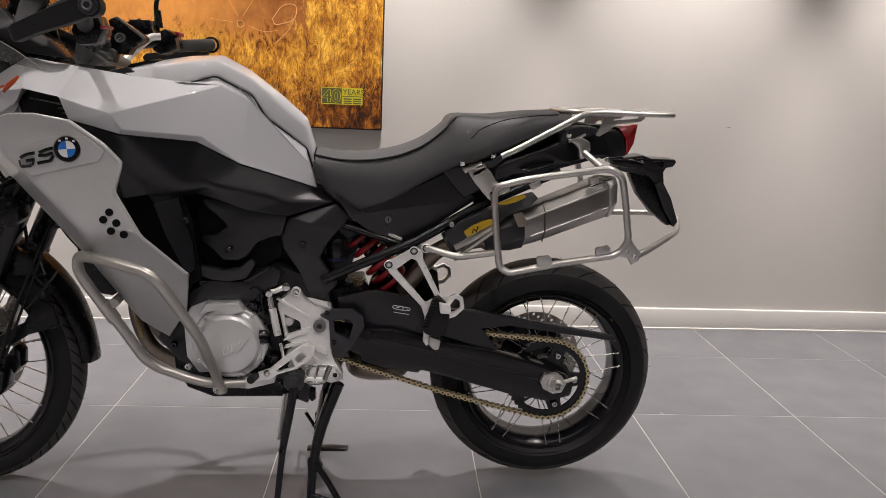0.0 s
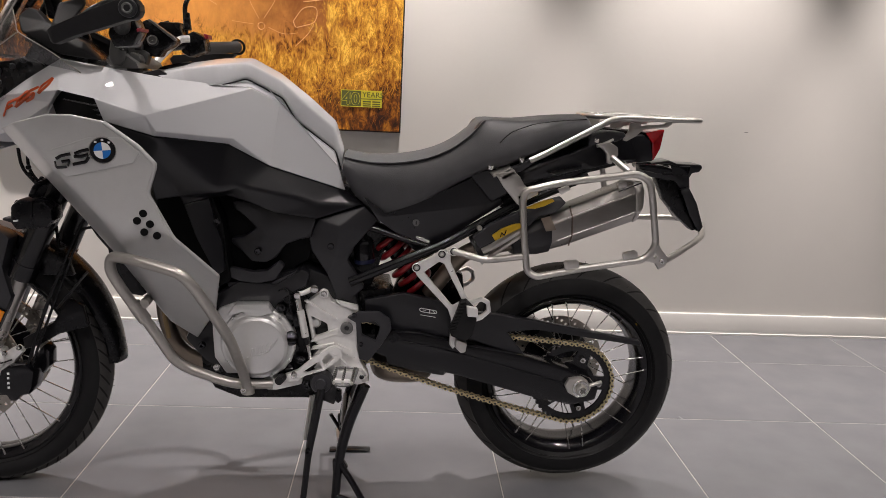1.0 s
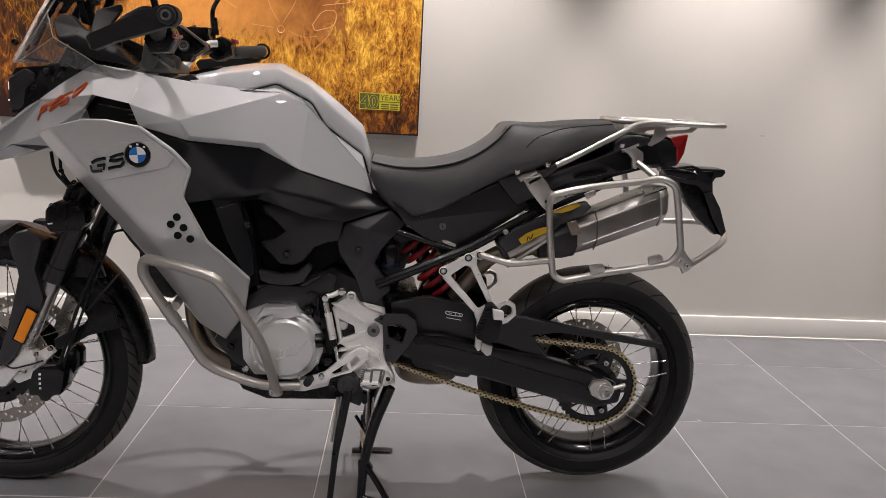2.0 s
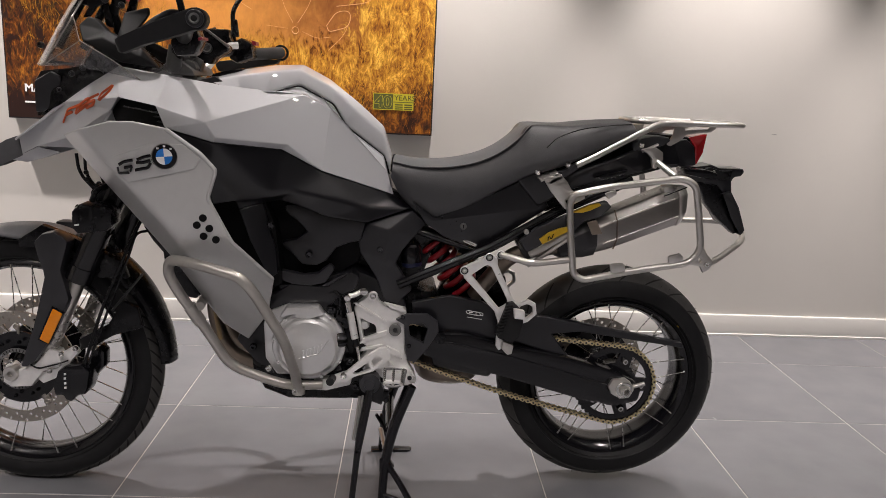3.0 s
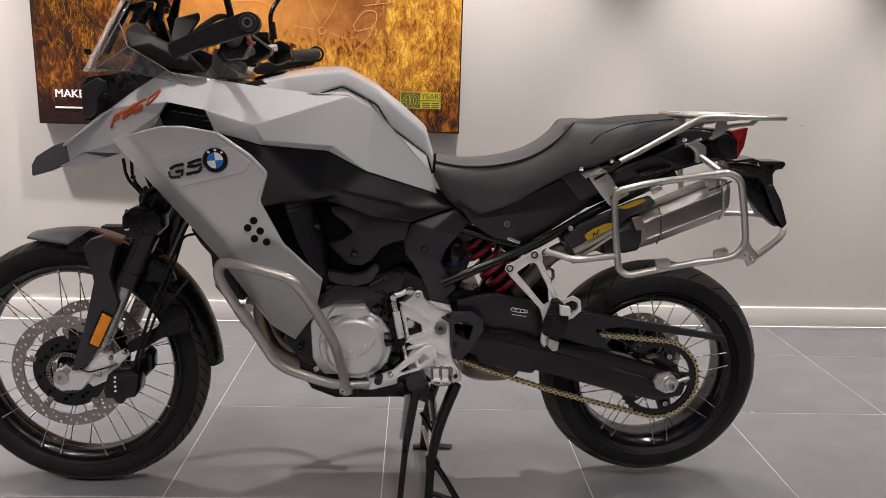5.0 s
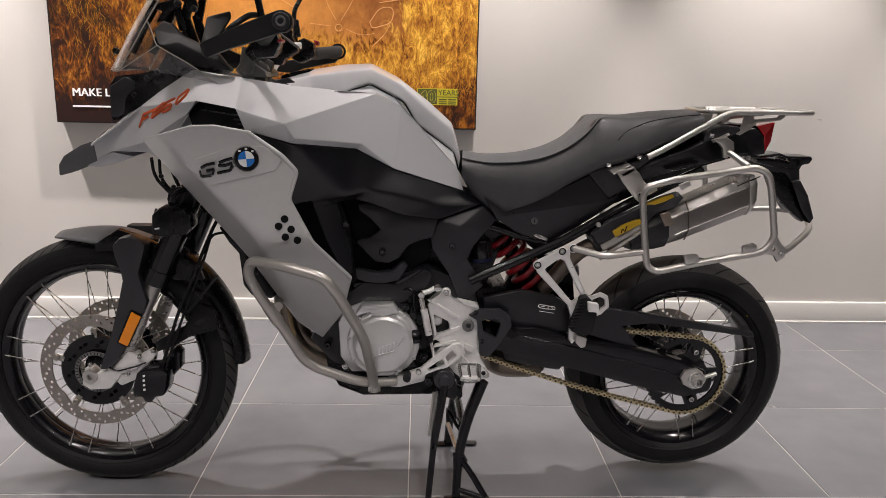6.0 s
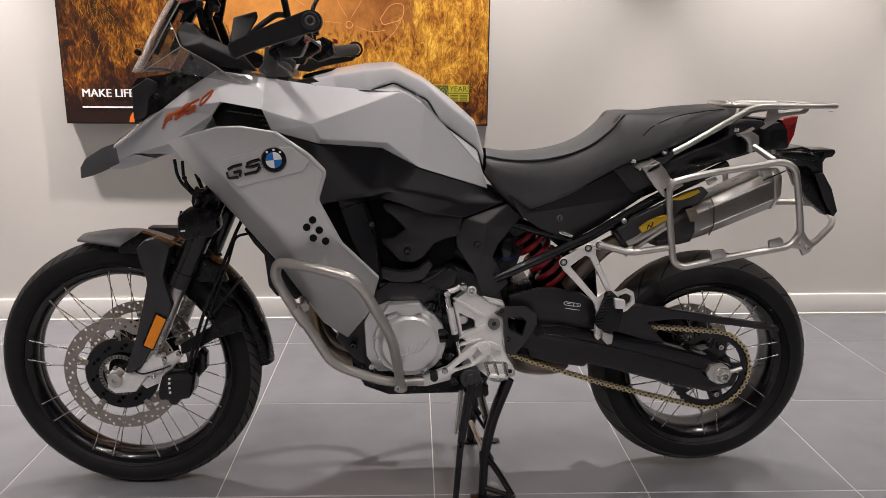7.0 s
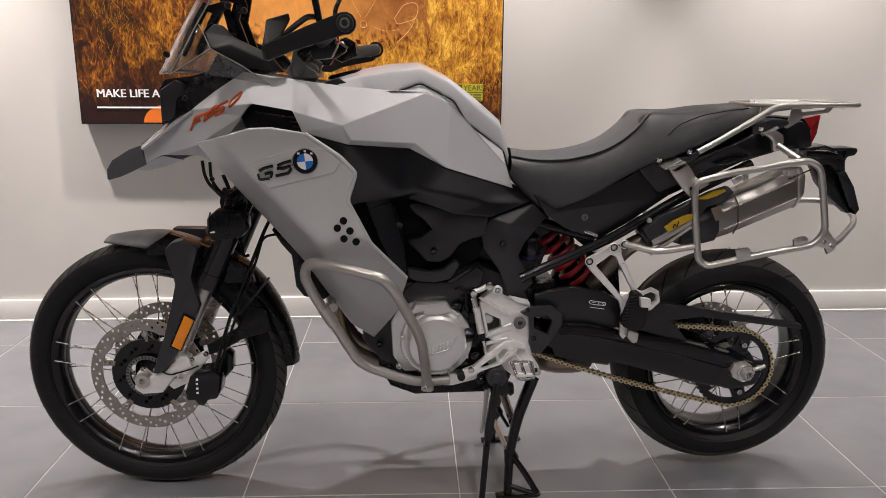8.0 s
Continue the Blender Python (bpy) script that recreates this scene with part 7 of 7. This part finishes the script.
def chain_path():
    c0, c1 = Vector((FS.x, FS.z)), Vector((RS.x, RS.z))
    dist = (c1 - c0).length
    base = math.atan2(c1.y - c0.y, c1.x - c0.x)
    off = math.acos((RA - RB) / dist)
    pts = []
    top0 = c0 + Vector((math.cos(base + off), math.sin(base + off))) * RA
    top1 = c1 + Vector((math.cos(base + off), math.sin(base + off))) * RB
    bot0 = c0 + Vector((math.cos(base - off), math.sin(base - off))) * RA
    bot1 = c1 + Vector((math.cos(base - off), math.sin(base - off))) * RB
    for i in range(60):
        pts.append(top0.lerp(top1, i / 60))
    for i in range(60):
        a = base + off - 2 * off * i / 60
        pts.append(c1 + Vector((math.cos(a), math.sin(a))) * RB)
    for i in range(60):
        q = bot1.lerp(bot0, i / 60)
        q.y -= 0.012 * math.sin(math.pi * i / 60)
        pts.append(q)
    for i in range(30):
        a = base - off - (2 * math.pi - 2 * off) * i / 30
        pts.append(c0 + Vector((math.cos(a), math.sin(a))) * RA)
    return pts


cp = chain_path()
lens = [(cp[(k + 1) % len(cp)] - cp[k]).length for k in range(len(cp))]
total = sum(lens)
count = round(total / 0.015875 / 2) * 2
step = total / count
spots, acc, k = [], 0.0, 0
for i in range(count):
    want = i * step
    while acc + lens[k] < want:
        acc += lens[k]
        k += 1
    spots.append(cp[k].lerp(cp[(k + 1) % len(cp)], (want - acc) / lens[k]))


def link_mesh(gap):
    """Two waisted side plates and the two pins of a link, 15.9 mm long."""
    bm = bmesh.new()
    h, r, wa = step / 2, 0.0064, 0.0024
    prof = []
    for i in range(7):
        a = -math.pi / 2 * 0.75 + math.pi * 0.75 * i / 6
        prof.append((h + r * math.cos(a), r * math.sin(a)))
    prof.append((0, wa))
    prof += [(-x, z) for x, z in prof[6::-1]]
    prof.append((0, -wa))
    for y in (-gap, gap):
        lo = [bm.verts.new((x, y - 0.001, z)) for x, z in prof]
        hi = [bm.verts.new((x, y + 0.001, z)) for x, z in prof]
        bm.faces.new(lo)
        bm.faces.new(hi)
        for i in range(len(prof)):
            bm.faces.new((lo[i], lo[(i + 1) % len(prof)], hi[(i + 1) % len(prof)], hi[i]))
    bmesh.ops.recalc_face_normals(bm, faces=bm.faces)
    for x in (-h, h):
        pin = bmesh.ops.create_cone(bm, cap_ends=True, segments=8, radius1=0.0034, radius2=0.0028, depth=gap * 2 + 0.004, matrix=Matrix.Translation((x, 0, 0)) @ Matrix.Rotation(radians(90), 4, "X"))
        for face in {f for q in pin["verts"] for f in q.link_faces}:
            face.material_index = 1
    me = bpy.data.meshes.new("link")
    bm.to_mesh(me)
    bm.free()
    me.materials.append(GOLD)
    me.materials.append(DARKMETAL)
    return me


inner_link, outer_link = link_mesh(0.0065), link_mesh(0.0092)
chain = finish("chain", *tube_data([(p.x, SPY, p.y) for p in spots], 0.0028, closed=True, fillet=0.001, seg=6, steps=1), DARKMETAL, bike, "gold drive chain")
for i in range(count):
    a, b = spots[i], spots[(i + 1) % count]
    ob = new("link", outer_link if i % 2 else inner_link)
    ob.parent = chain
    m = (a + b) / 2
    ob.matrix_basis = Matrix.Translation((m.x, SPY, m.y)) @ Matrix.Rotation(-math.atan2(b.y - a.y, b.x - a.x), 4, "Y")

# passenger footrest hanger
hang_out = [(0.342, 0.658), (0.343, 0.672), (0.355, 0.678), (0.401, 0.702), (0.415, 0.708), (0.431, 0.698), (0.432, 0.68), (0.48, 0.584), (0.495, 0.581), (0.517, 0.591), (0.537, 0.581), (0.542, 0.552), (0.52, 0.531), (0.493, 0.521), (0.464, 0.507), (0.459, 0.463), (0.449, 0.45), (0.439, 0.464), (0.441, 0.529), (0.431, 0.557), (0.348, 0.643)]
hang_in = [(0.367, 0.652), (0.404, 0.68), (0.416, 0.674), (0.466, 0.581), (0.442, 0.566)]
plate("footrest_hanger", hang_out, -0.170, -0.155, ALU, bike, "silver passenger footrest hanger", 0.005, holes=[hang_in, [(0.496, 0.571), (0.515, 0.579), (0.529, 0.572), (0.53, 0.555), (0.516, 0.543), (0.498, 0.539)]])
for q in [(0.347, -0.173, 0.665), (0.408, -0.173, 0.701), (0.439, -0.16, 0.706)]:
    lathe("hanger_bolt", [(0.0115, 0), (0.0115, 0.004), (0.0095, 0.005), (0.0095, 0.002)], q, ALU, bike)
    lathe("bolt_recess", [(0.0095, 0.0022), (0.0095, 0.003), (0.0064, 0.003), (0.0064, 0.0022)], q, DARKMETAL, bike, closed=True)
    bolt(q, 0.0064, bike, STEEL, 0.005)
peg2 = facets("passenger_footrest", [(0.461, -0.19, 0.584), (0.475, -0.19, 0.588), (0.495, -0.2, 0.57), (0.502, -0.2, 0.54), (0.493, -0.2, 0.497), (0.476, -0.2, 0.482), (0.44, -0.195, 0.494), (0.436, -0.19, 0.507)], [(0, 1, 2, 3, 4, 5, 6, 7)], 0.028, RUBBER, bike, "folded black rubber passenger footrest", 0.005, 15)
for k in range(10):
    p0 = Vector([(0.461, -0.195, 0.583)][0]).lerp(Vector([(0.436, -0.195, 0.508)][0]), k / 9)
    tube("rubber_rib", [p0 + Vector((-0.004, 0, -0.002)), p0 + Vector((0.012, -0.006, 0.004))], 0.0022, RUBBER, peg2, seg=6)
plate("footrest_tip", [(0.473, 0.578), (0.501, 0.573), (0.503, 0.55), (0.476, 0.552)], -0.212, -0.195, ALU, bike, "silver footrest tip", 0.003)
plate("footrest_knuckle", [(0.454, 0.486), (0.482, 0.476), (0.479, 0.452), (0.467, 0.449), (0.451, 0.465)], -0.195, -0.165, STEEL, bike, "", 0.004)

# ---- exhaust ----
def shell(name, loops, mat, parent, label="", bev=0.005):
    """A faceted body through polygon loops, its edges rounded."""
    bm = bmesh.new()
    rings = [[bm.verts.new(q) for q in row] for row in loops]
    w = len(rings[0])
    for r0, r1 in zip(rings, rings[1:]):
        for i in range(w):
            bm.faces.new((r0[i], r0[(i + 1) % w], r1[(i + 1) % w], r1[i]))
    bm.faces.new(rings[0])
    bm.faces.new(rings[-1])
    bmesh.ops.recalc_face_normals(bm, faces=bm.faces)
    round_edges(bm, bev, 14, 3)
    return part(name, bm, mat, parent, label, 40)


e0, e1 = Vector((0.585, -0.125, 0.722)), Vector((0.925, -0.05, 0.842))
ax = e1 - e0
SECTION = [(-1, -0.45), (-1, 0.5), (-0.7, 0.97), (0.7, 0.97), (1, 0.5), (1, -0.45), (0.62, -1), (-0.62, -1)]


def can_loop(t, ry, rz, lean=0.0):
    """An eight-cornered section of the silencer; lean tilts its upper edge backwards."""
    along = ax.normalized()
    yv = (Vector((0, 1, 0)) - along * along.y).normalized()
    zv = along.cross(yv).normalized() * -1
    if zv.z < 0:
        zv = -zv
    return [e0 + ax * t + yv * a * ry + zv * b * rz + along * b * rz * lean for a, b in SECTION]


muffler = shell("muffler", [can_loop(0, 0.028, 0.024), can_loop(0.14, 0.045, 0.04), can_loop(0.34, 0.052, 0.046), can_loop(0.93, 0.056, 0.05, 0.25)], TITAN, bike, "brushed steel muffler", 0.006)
shell("muffler_end_cap", [can_loop(0.925, 0.058, 0.052, 0.25), can_loop(0.955, 0.058, 0.052, 0.28), can_loop(1.0, 0.05, 0.044, 0.35), can_loop(1.015, 0.03, 0.026, 0.35)], STEEL, muffler, "brushed muffler end cap", 0.004)
for a, b, wd in (((0.40, 0.88), (0.90, 0.93), 0.0026), ((0.30, -0.72), (0.90, -0.78), 0.0018)):
    pts = [can_loop(t, 0.05 + 0.005 * t, 0.0465 + 0.004 * t, 0.1)[0 if z < 0 else 1] for t, z in (a, b)]
    tube("muffler_weld", pts, wd, STEEL, muffler, "bright folded edge along the muffler", seg=6)
strap_loop = can_loop(0.42, 0.0545, 0.049, 0.3)
tube("muffler_strap", [strap_loop[k] for k in (7, 0, 1, 2)], 0.0022, HEATED, muffler, "brown steel strap round the muffler", fillet=0.01, seg=6)
shell("muffler_front", [can_loop(-0.01, 0.030, 0.026), can_loop(0.14, 0.0475, 0.0425), can_loop(0.27, 0.0525, 0.047, 0.3)], GREYPLASTIC, muffler, "black front cover of the muffler", 0.004)
tube("link_pipe", [(0.388, -0.06, 0.566), (0.43, -0.08, 0.631), (0.476, -0.115, 0.70), (0.60, -0.125, 0.728)], 0.021, HEATED, bike, "heat-tinted exhaust link pipe", fillet=0.05, seg=18)
shield = facets("heat_shield", [(0.484, -0.165, 0.743), (0.525, -0.17, 0.78), (0.595, -0.172, 0.814), (0.651, -0.165, 0.838), (0.701, -0.155, 0.852), (0.714, -0.16, 0.838), (0.685, -0.175, 0.814), (0.642, -0.178, 0.803), (0.62, -0.18, 0.78), (0.57, -0.178, 0.762), (0.529, -0.175, 0.731), (0.501, -0.17, 0.717)], [(0, 1, 10, 11), (1, 2, 9, 10), (2, 3, 7, 8, 9), (3, 4, 5, 6, 7)], 0.02, GREYPLASTIC, bike, "dark grey exhaust heat shield", 0.003, 6)
lathe("pipe_clamp", [(0.027, -0.022), (0.031, -0.02), (0.031, 0.02), (0.027, 0.022), (0.024, 0.022), (0.024, -0.022)], (0.512, -0.128, 0.722), DARKMETAL, bike, "dark exhaust clamp sleeve", axis=(0.84, -0.02, 0.54), seg=24, closed=True)
facets("slash_plate", [(0.648, -0.184, 0.80), (0.672, -0.182, 0.807), (0.69, -0.18, 0.772), (0.664, -0.182, 0.768)], [(0, 1, 2, 3)], 0.004, HEATED, bike, "brown slanted plate on the silencer", 0.001, 30)
tube("silencer_stay", [(0.511, -0.165, 0.709), (0.554, -0.178, 0.738), (0.603, -0.192, 0.776)], 0.0088, SATINTUBE, bike, "satin silencer support arm", fillet=0.03, seg=10, flat=0.6)

for o in ([(0.526, 0.757), (0.548, 0.774), (0.575, 0.786), (0.593, 0.79), (0.598, 0.779), (0.566, 0.762), (0.535, 0.744)], [(0.602, 0.827), (0.646, 0.847), (0.669, 0.853), (0.675, 0.847), (0.65, 0.834), (0.628, 0.827)]):
    plate("gold_tag", o, -0.202, -0.192, GOLDTAG, bike, "gold anodised exhaust tag", 0.002)
slanted_strokes("tag_mark", [[(0.547, -0.203, 0.755), (0.549, -0.203, 0.767), (0.556, -0.203, 0.758), (0.56, -0.203, 0.772)]], GLOSSBLACK, bike, "dark mark on the gold tag", 0.0014)
plate("silencer_bracket", [(0.504, 0.772), (0.528, 0.765), (0.521, 0.747), (0.502, 0.753)], -0.16, -0.14, GLOSSBLACK, bike, "", 0.002)
bolt([(0.5, -0.16, 0.767)][0], 0.007, bike, STEEL, 0.005)
plate("muffler_clip", [(0.83, 0.896), (0.853, 0.902), (0.854, 0.888), (0.834, 0.882)], -0.195, -0.17, STEEL, bike, "", 0.002)
tube("cable", [(0.831, -0.2, 0.876), (0.887, -0.2, 0.9)], 0.0016, BLACK, bike, seg=6)

# ---- luggage rack ----
RZ = 1.051
rail = [(0.775, -0.045), (0.80, -0.075), (0.86, -0.088), (1.03, -0.088), (1.068, -0.08), (1.085, -0.04)]
loop = [(x, y, RZ) for x, y in rail] + [(x, -y, RZ) for x, y in reversed(rail)]
rack = tube("luggage_rack", loop, 0.0064, STEEL, bike, "brushed stainless steel luggage rack", closed=True, fillet=0.04, seg=14)
for y in (-0.045, -0.015, 0.015, 0.045):
    tube("rack_bar", [(0.83, y, RZ + 0.001), (1.08, y * 0.9, RZ + 0.001)], 0.0045, STEEL, rack, seg=10, flat=1.6)
plate("rack_plate", [(0.985, RZ + 0.004), (1.045, RZ + 0.004), (1.045, RZ + 0.007), (0.985, RZ + 0.007)], -0.075, 0.075, STEEL, rack, "folded plate across the rack", 0.001)
for s in (-1, 1):
    q = [(0.617, -0.145, 0.937), (0.657, -0.14, 0.956), (0.829, -0.105, 1.046), (0.861, -0.1, 1.05), (0.93, -0.09, 1.05)]
    tube("rack_strut", [(x, -y * s, z) for x, y, z in q], 0.0082, STEEL, rack, fillet=0.03, seg=12)
    o = [(0.884, 1.046), (0.993, 1.049), (0.994, 1.04), (0.983, 1.031), (0.92, 1.023), (0.901, 1.005), (0.878, 0.991), (0.868, 0.994), (0.881, 1.02)]
    plate("rack_bracket", o, 0.078 * s, 0.083 * s, SATINTUBE, rack, "", 0.0015, holes=[[(0.91, 1.043), (0.978, 1.045), (0.972, 1.039), (0.913, 1.033)]])
    o2 = [(0.774, 1.043), (0.809, 1.047), (0.804, 1.022), (0.789, 1.018)]
    plate("rack_bracket", o2, 0.06 * s, 0.066 * s, SATINTUBE, rack, "", 0.002)
plate("rack_foot", [(0.549, 0.912), (0.591, 0.925), (0.626, 0.947), (0.627, 0.933), (0.597, 0.91), (0.554, 0.899)], -0.15, -0.12, GREYPLASTIC, bike, "", 0.003)
for q in [(0.522, -0.135, 0.916), (0.598, -0.14, 0.936), (0.79, -0.112, 0.992)]:
    bolt(q, 0.008, bike, POLISHED, 0.008, axis=(0, -0.5, 1))

# ---- pannier frames ----
fp = [(0.604, -0.195, 0.87), (0.678, -0.2, 0.891), (0.874, -0.205, 0.923), (0.905, -0.21, 0.907), (0.916, -0.212, 0.859), (0.935, -0.215, 0.746), (0.909, -0.215, 0.711), (0.767, -0.215, 0.687), (0.64, -0.21, 0.658), (0.618, -0.205, 0.671), (0.605, -0.2, 0.76), (0.597, -0.195, 0.845)]
pannier = tube("pannier_frame", fp, 0.0088, STEEL, bike, "brushed stainless steel pannier frame", closed=True, fillet=0.03, seg=14)
mirrored(pannier)
plate("pannier_bracket", [(0.528, 0.906), (0.573, 0.916), (0.588, 0.902), (0.601, 0.882), (0.616, 0.871), (0.634, 0.875), (0.637, 0.86), (0.607, 0.843), (0.605, 0.82), (0.584, 0.836), (0.55, 0.874)], -0.185, -0.175, STEEL, bike, "folded stainless bracket", 0.003, holes=[[(0.588, 0.853), (0.599, 0.857), (0.603, 0.849), (0.592, 0.845)]])
plate("pannier_bracket", [(0.539, 0.898), (0.573, 0.919), (0.579, 0.909), (0.548, 0.891)], -0.185, -0.125, STEEL, bike, "", 0.002)
facets("pannier_bracket_top", [(0.525, -0.178, 0.899), (0.565, -0.178, 0.922), (0.573, -0.115, 0.923), (0.521, -0.115, 0.907)], [(0, 1, 2, 3)], 0.003, STEEL, bike, "", 0.001, 30, (0, 0, -1))
facets("pannier_clamp_top", [(0.787, -0.135, 0.978), (0.828, -0.135, 0.998), (0.841, -0.07, 1.005), (0.796, -0.07, 0.992)], [(0, 1, 2, 3)], 0.003, STEEL, bike, "", 0.001, 30, (0, 0, -1))
plate("pannier_clamp", [(0.782, 0.984), (0.817, 0.992), (0.839, 0.979), (0.842, 0.959), (0.83, 0.948), (0.826, 0.936), (0.815, 0.939), (0.811, 0.962), (0.801, 0.973)], -0.142, -0.128, STEEL, bike, "bright stainless clamp", 0.004)
tube("pannier_stay", [(0.826, -0.145, 0.953), (0.854, -0.2, 0.925)], 0.008, STEEL, bike, seg=12)
tube("pannier_stay", [(0.438, -0.16, 0.706), (0.475, -0.165, 0.698), (0.516, -0.175, 0.688), (0.611, -0.2, 0.708)], 0.0088, STEEL, bike, "lower stainless stay", fillet=0.03, seg=12)
tube("pannier_stay", [(0.511, -0.15, 0.676), (0.6, -0.19, 0.758)], 0.006, STEEL, bike, seg=10)
tube("pannier_rear_bow", [(0.949, -0.21, 0.703), (0.995, -0.18, 0.714), (1.092, -0.08, 0.733), (1.145, 0, 0.735), (1.193, 0.12, 0.748), (1.196, 0.18, 0.747), (1.144, 0.21, 0.749), (0.964, 0.215, 0.746)], 0.0085, SATINTUBE, bike, "rear stainless bow joining both frames", fillet=0.025, seg=12)
plate("frame_gusset", [(0.908, 0.709), (0.929, 0.731), (0.939, 0.753), (0.951, 0.735), (0.966, 0.721), (0.963, 0.699), (0.945, 0.688), (0.936, 0.704)], -0.222, -0.212, STEEL, bike, "", 0.0015, holes=[[(0.928, 0.723), (0.933, 0.727), (0.938, 0.721), (0.933, 0.715)]])
bolt((0.95, -0.222, 0.71), 0.0065, bike, POLISHED, 0.007)
for o in ([(0.704, 0.702), (0.708, 0.705), (0.736, 0.708), (0.742, 0.703), (0.745, 0.688), (0.709, 0.68)], [(0.85, 0.726), (0.854, 0.73), (0.879, 0.737), (0.887, 0.731), (0.89, 0.718), (0.853, 0.709)], [(0.674, 0.88), (0.699, 0.891), (0.706, 0.88), (0.684, 0.866)]):
    plate("frame_tab", o, -0.226, -0.216, STEEL, bike, "", 0.003)

# the same parts on the other side
for ob in [k for k in bike.children if k.name.split(".")[0] in ("footrest_hanger", "passenger_footrest", "footrest_tip", "footrest_knuckle", "footrest", "footrest_hinge", "frame_plate", "guard_spoiler", "rear_indicator", "indicator_stalk", "pannier_clamp", "fog_lamp", "heel_guard")]:
    twin = mirrored(ob)
    for child in ob.children:
        mirrored(child).parent = twin
tube("pannier_stay", [(0.438, 0.16, 0.706), (0.516, 0.175, 0.688), (0.611, 0.2, 0.708)], 0.0088, STEEL, bike, "", fillet=0.03, seg=12)

# ---- floor: joint bed with its tiles ----
floor = slab("floor", (U0, V0, -0.05), (U1, WALL_V + 0.15, -0.0012), GROUT)
tagged(floor, "slate grey porcelain tiles with pale joints", "floor", kind="structure")
TS, JOINT = 0.59, 0.0034
tile_meshes = {}


def tile_mesh(w, h):
    key = (round(w, 4), round(h, 4))
    if key not in tile_meshes:
        bm = bmesh.new()
        bmesh.ops.create_cube(bm, size=1, matrix=Matrix.Translation((w / 2, h / 2, -0.004)) @ Matrix.Diagonal((w, h, 0.008, 1)))
        top = [e for e in bm.edges if all(v.co.z > -0.001 for v in e.verts)]
        bmesh.ops.bevel(bm, geom=top, offset=0.0012, segments=1, affect="EDGES")
        me = bpy.data.meshes.new("tile")
        bm.to_mesh(me)
        bm.free()
        me.materials.append(TILE)
        tile_meshes[key] = me
    return tile_meshes[key]


for i in range(-14, 6):
    for j in range(-10, 2):
        u, v = i * TS, j * TS
        if u < U0 or u + TS > U1 or v < V0:
            continue
        h = TS - JOINT
        ob = new("tile", tile_mesh(TS - JOINT, h))
        ob.parent = floor
        ob.matrix_basis = ROOM @ Matrix.Translation((u + JOINT / 2, v + JOINT / 2, 0))
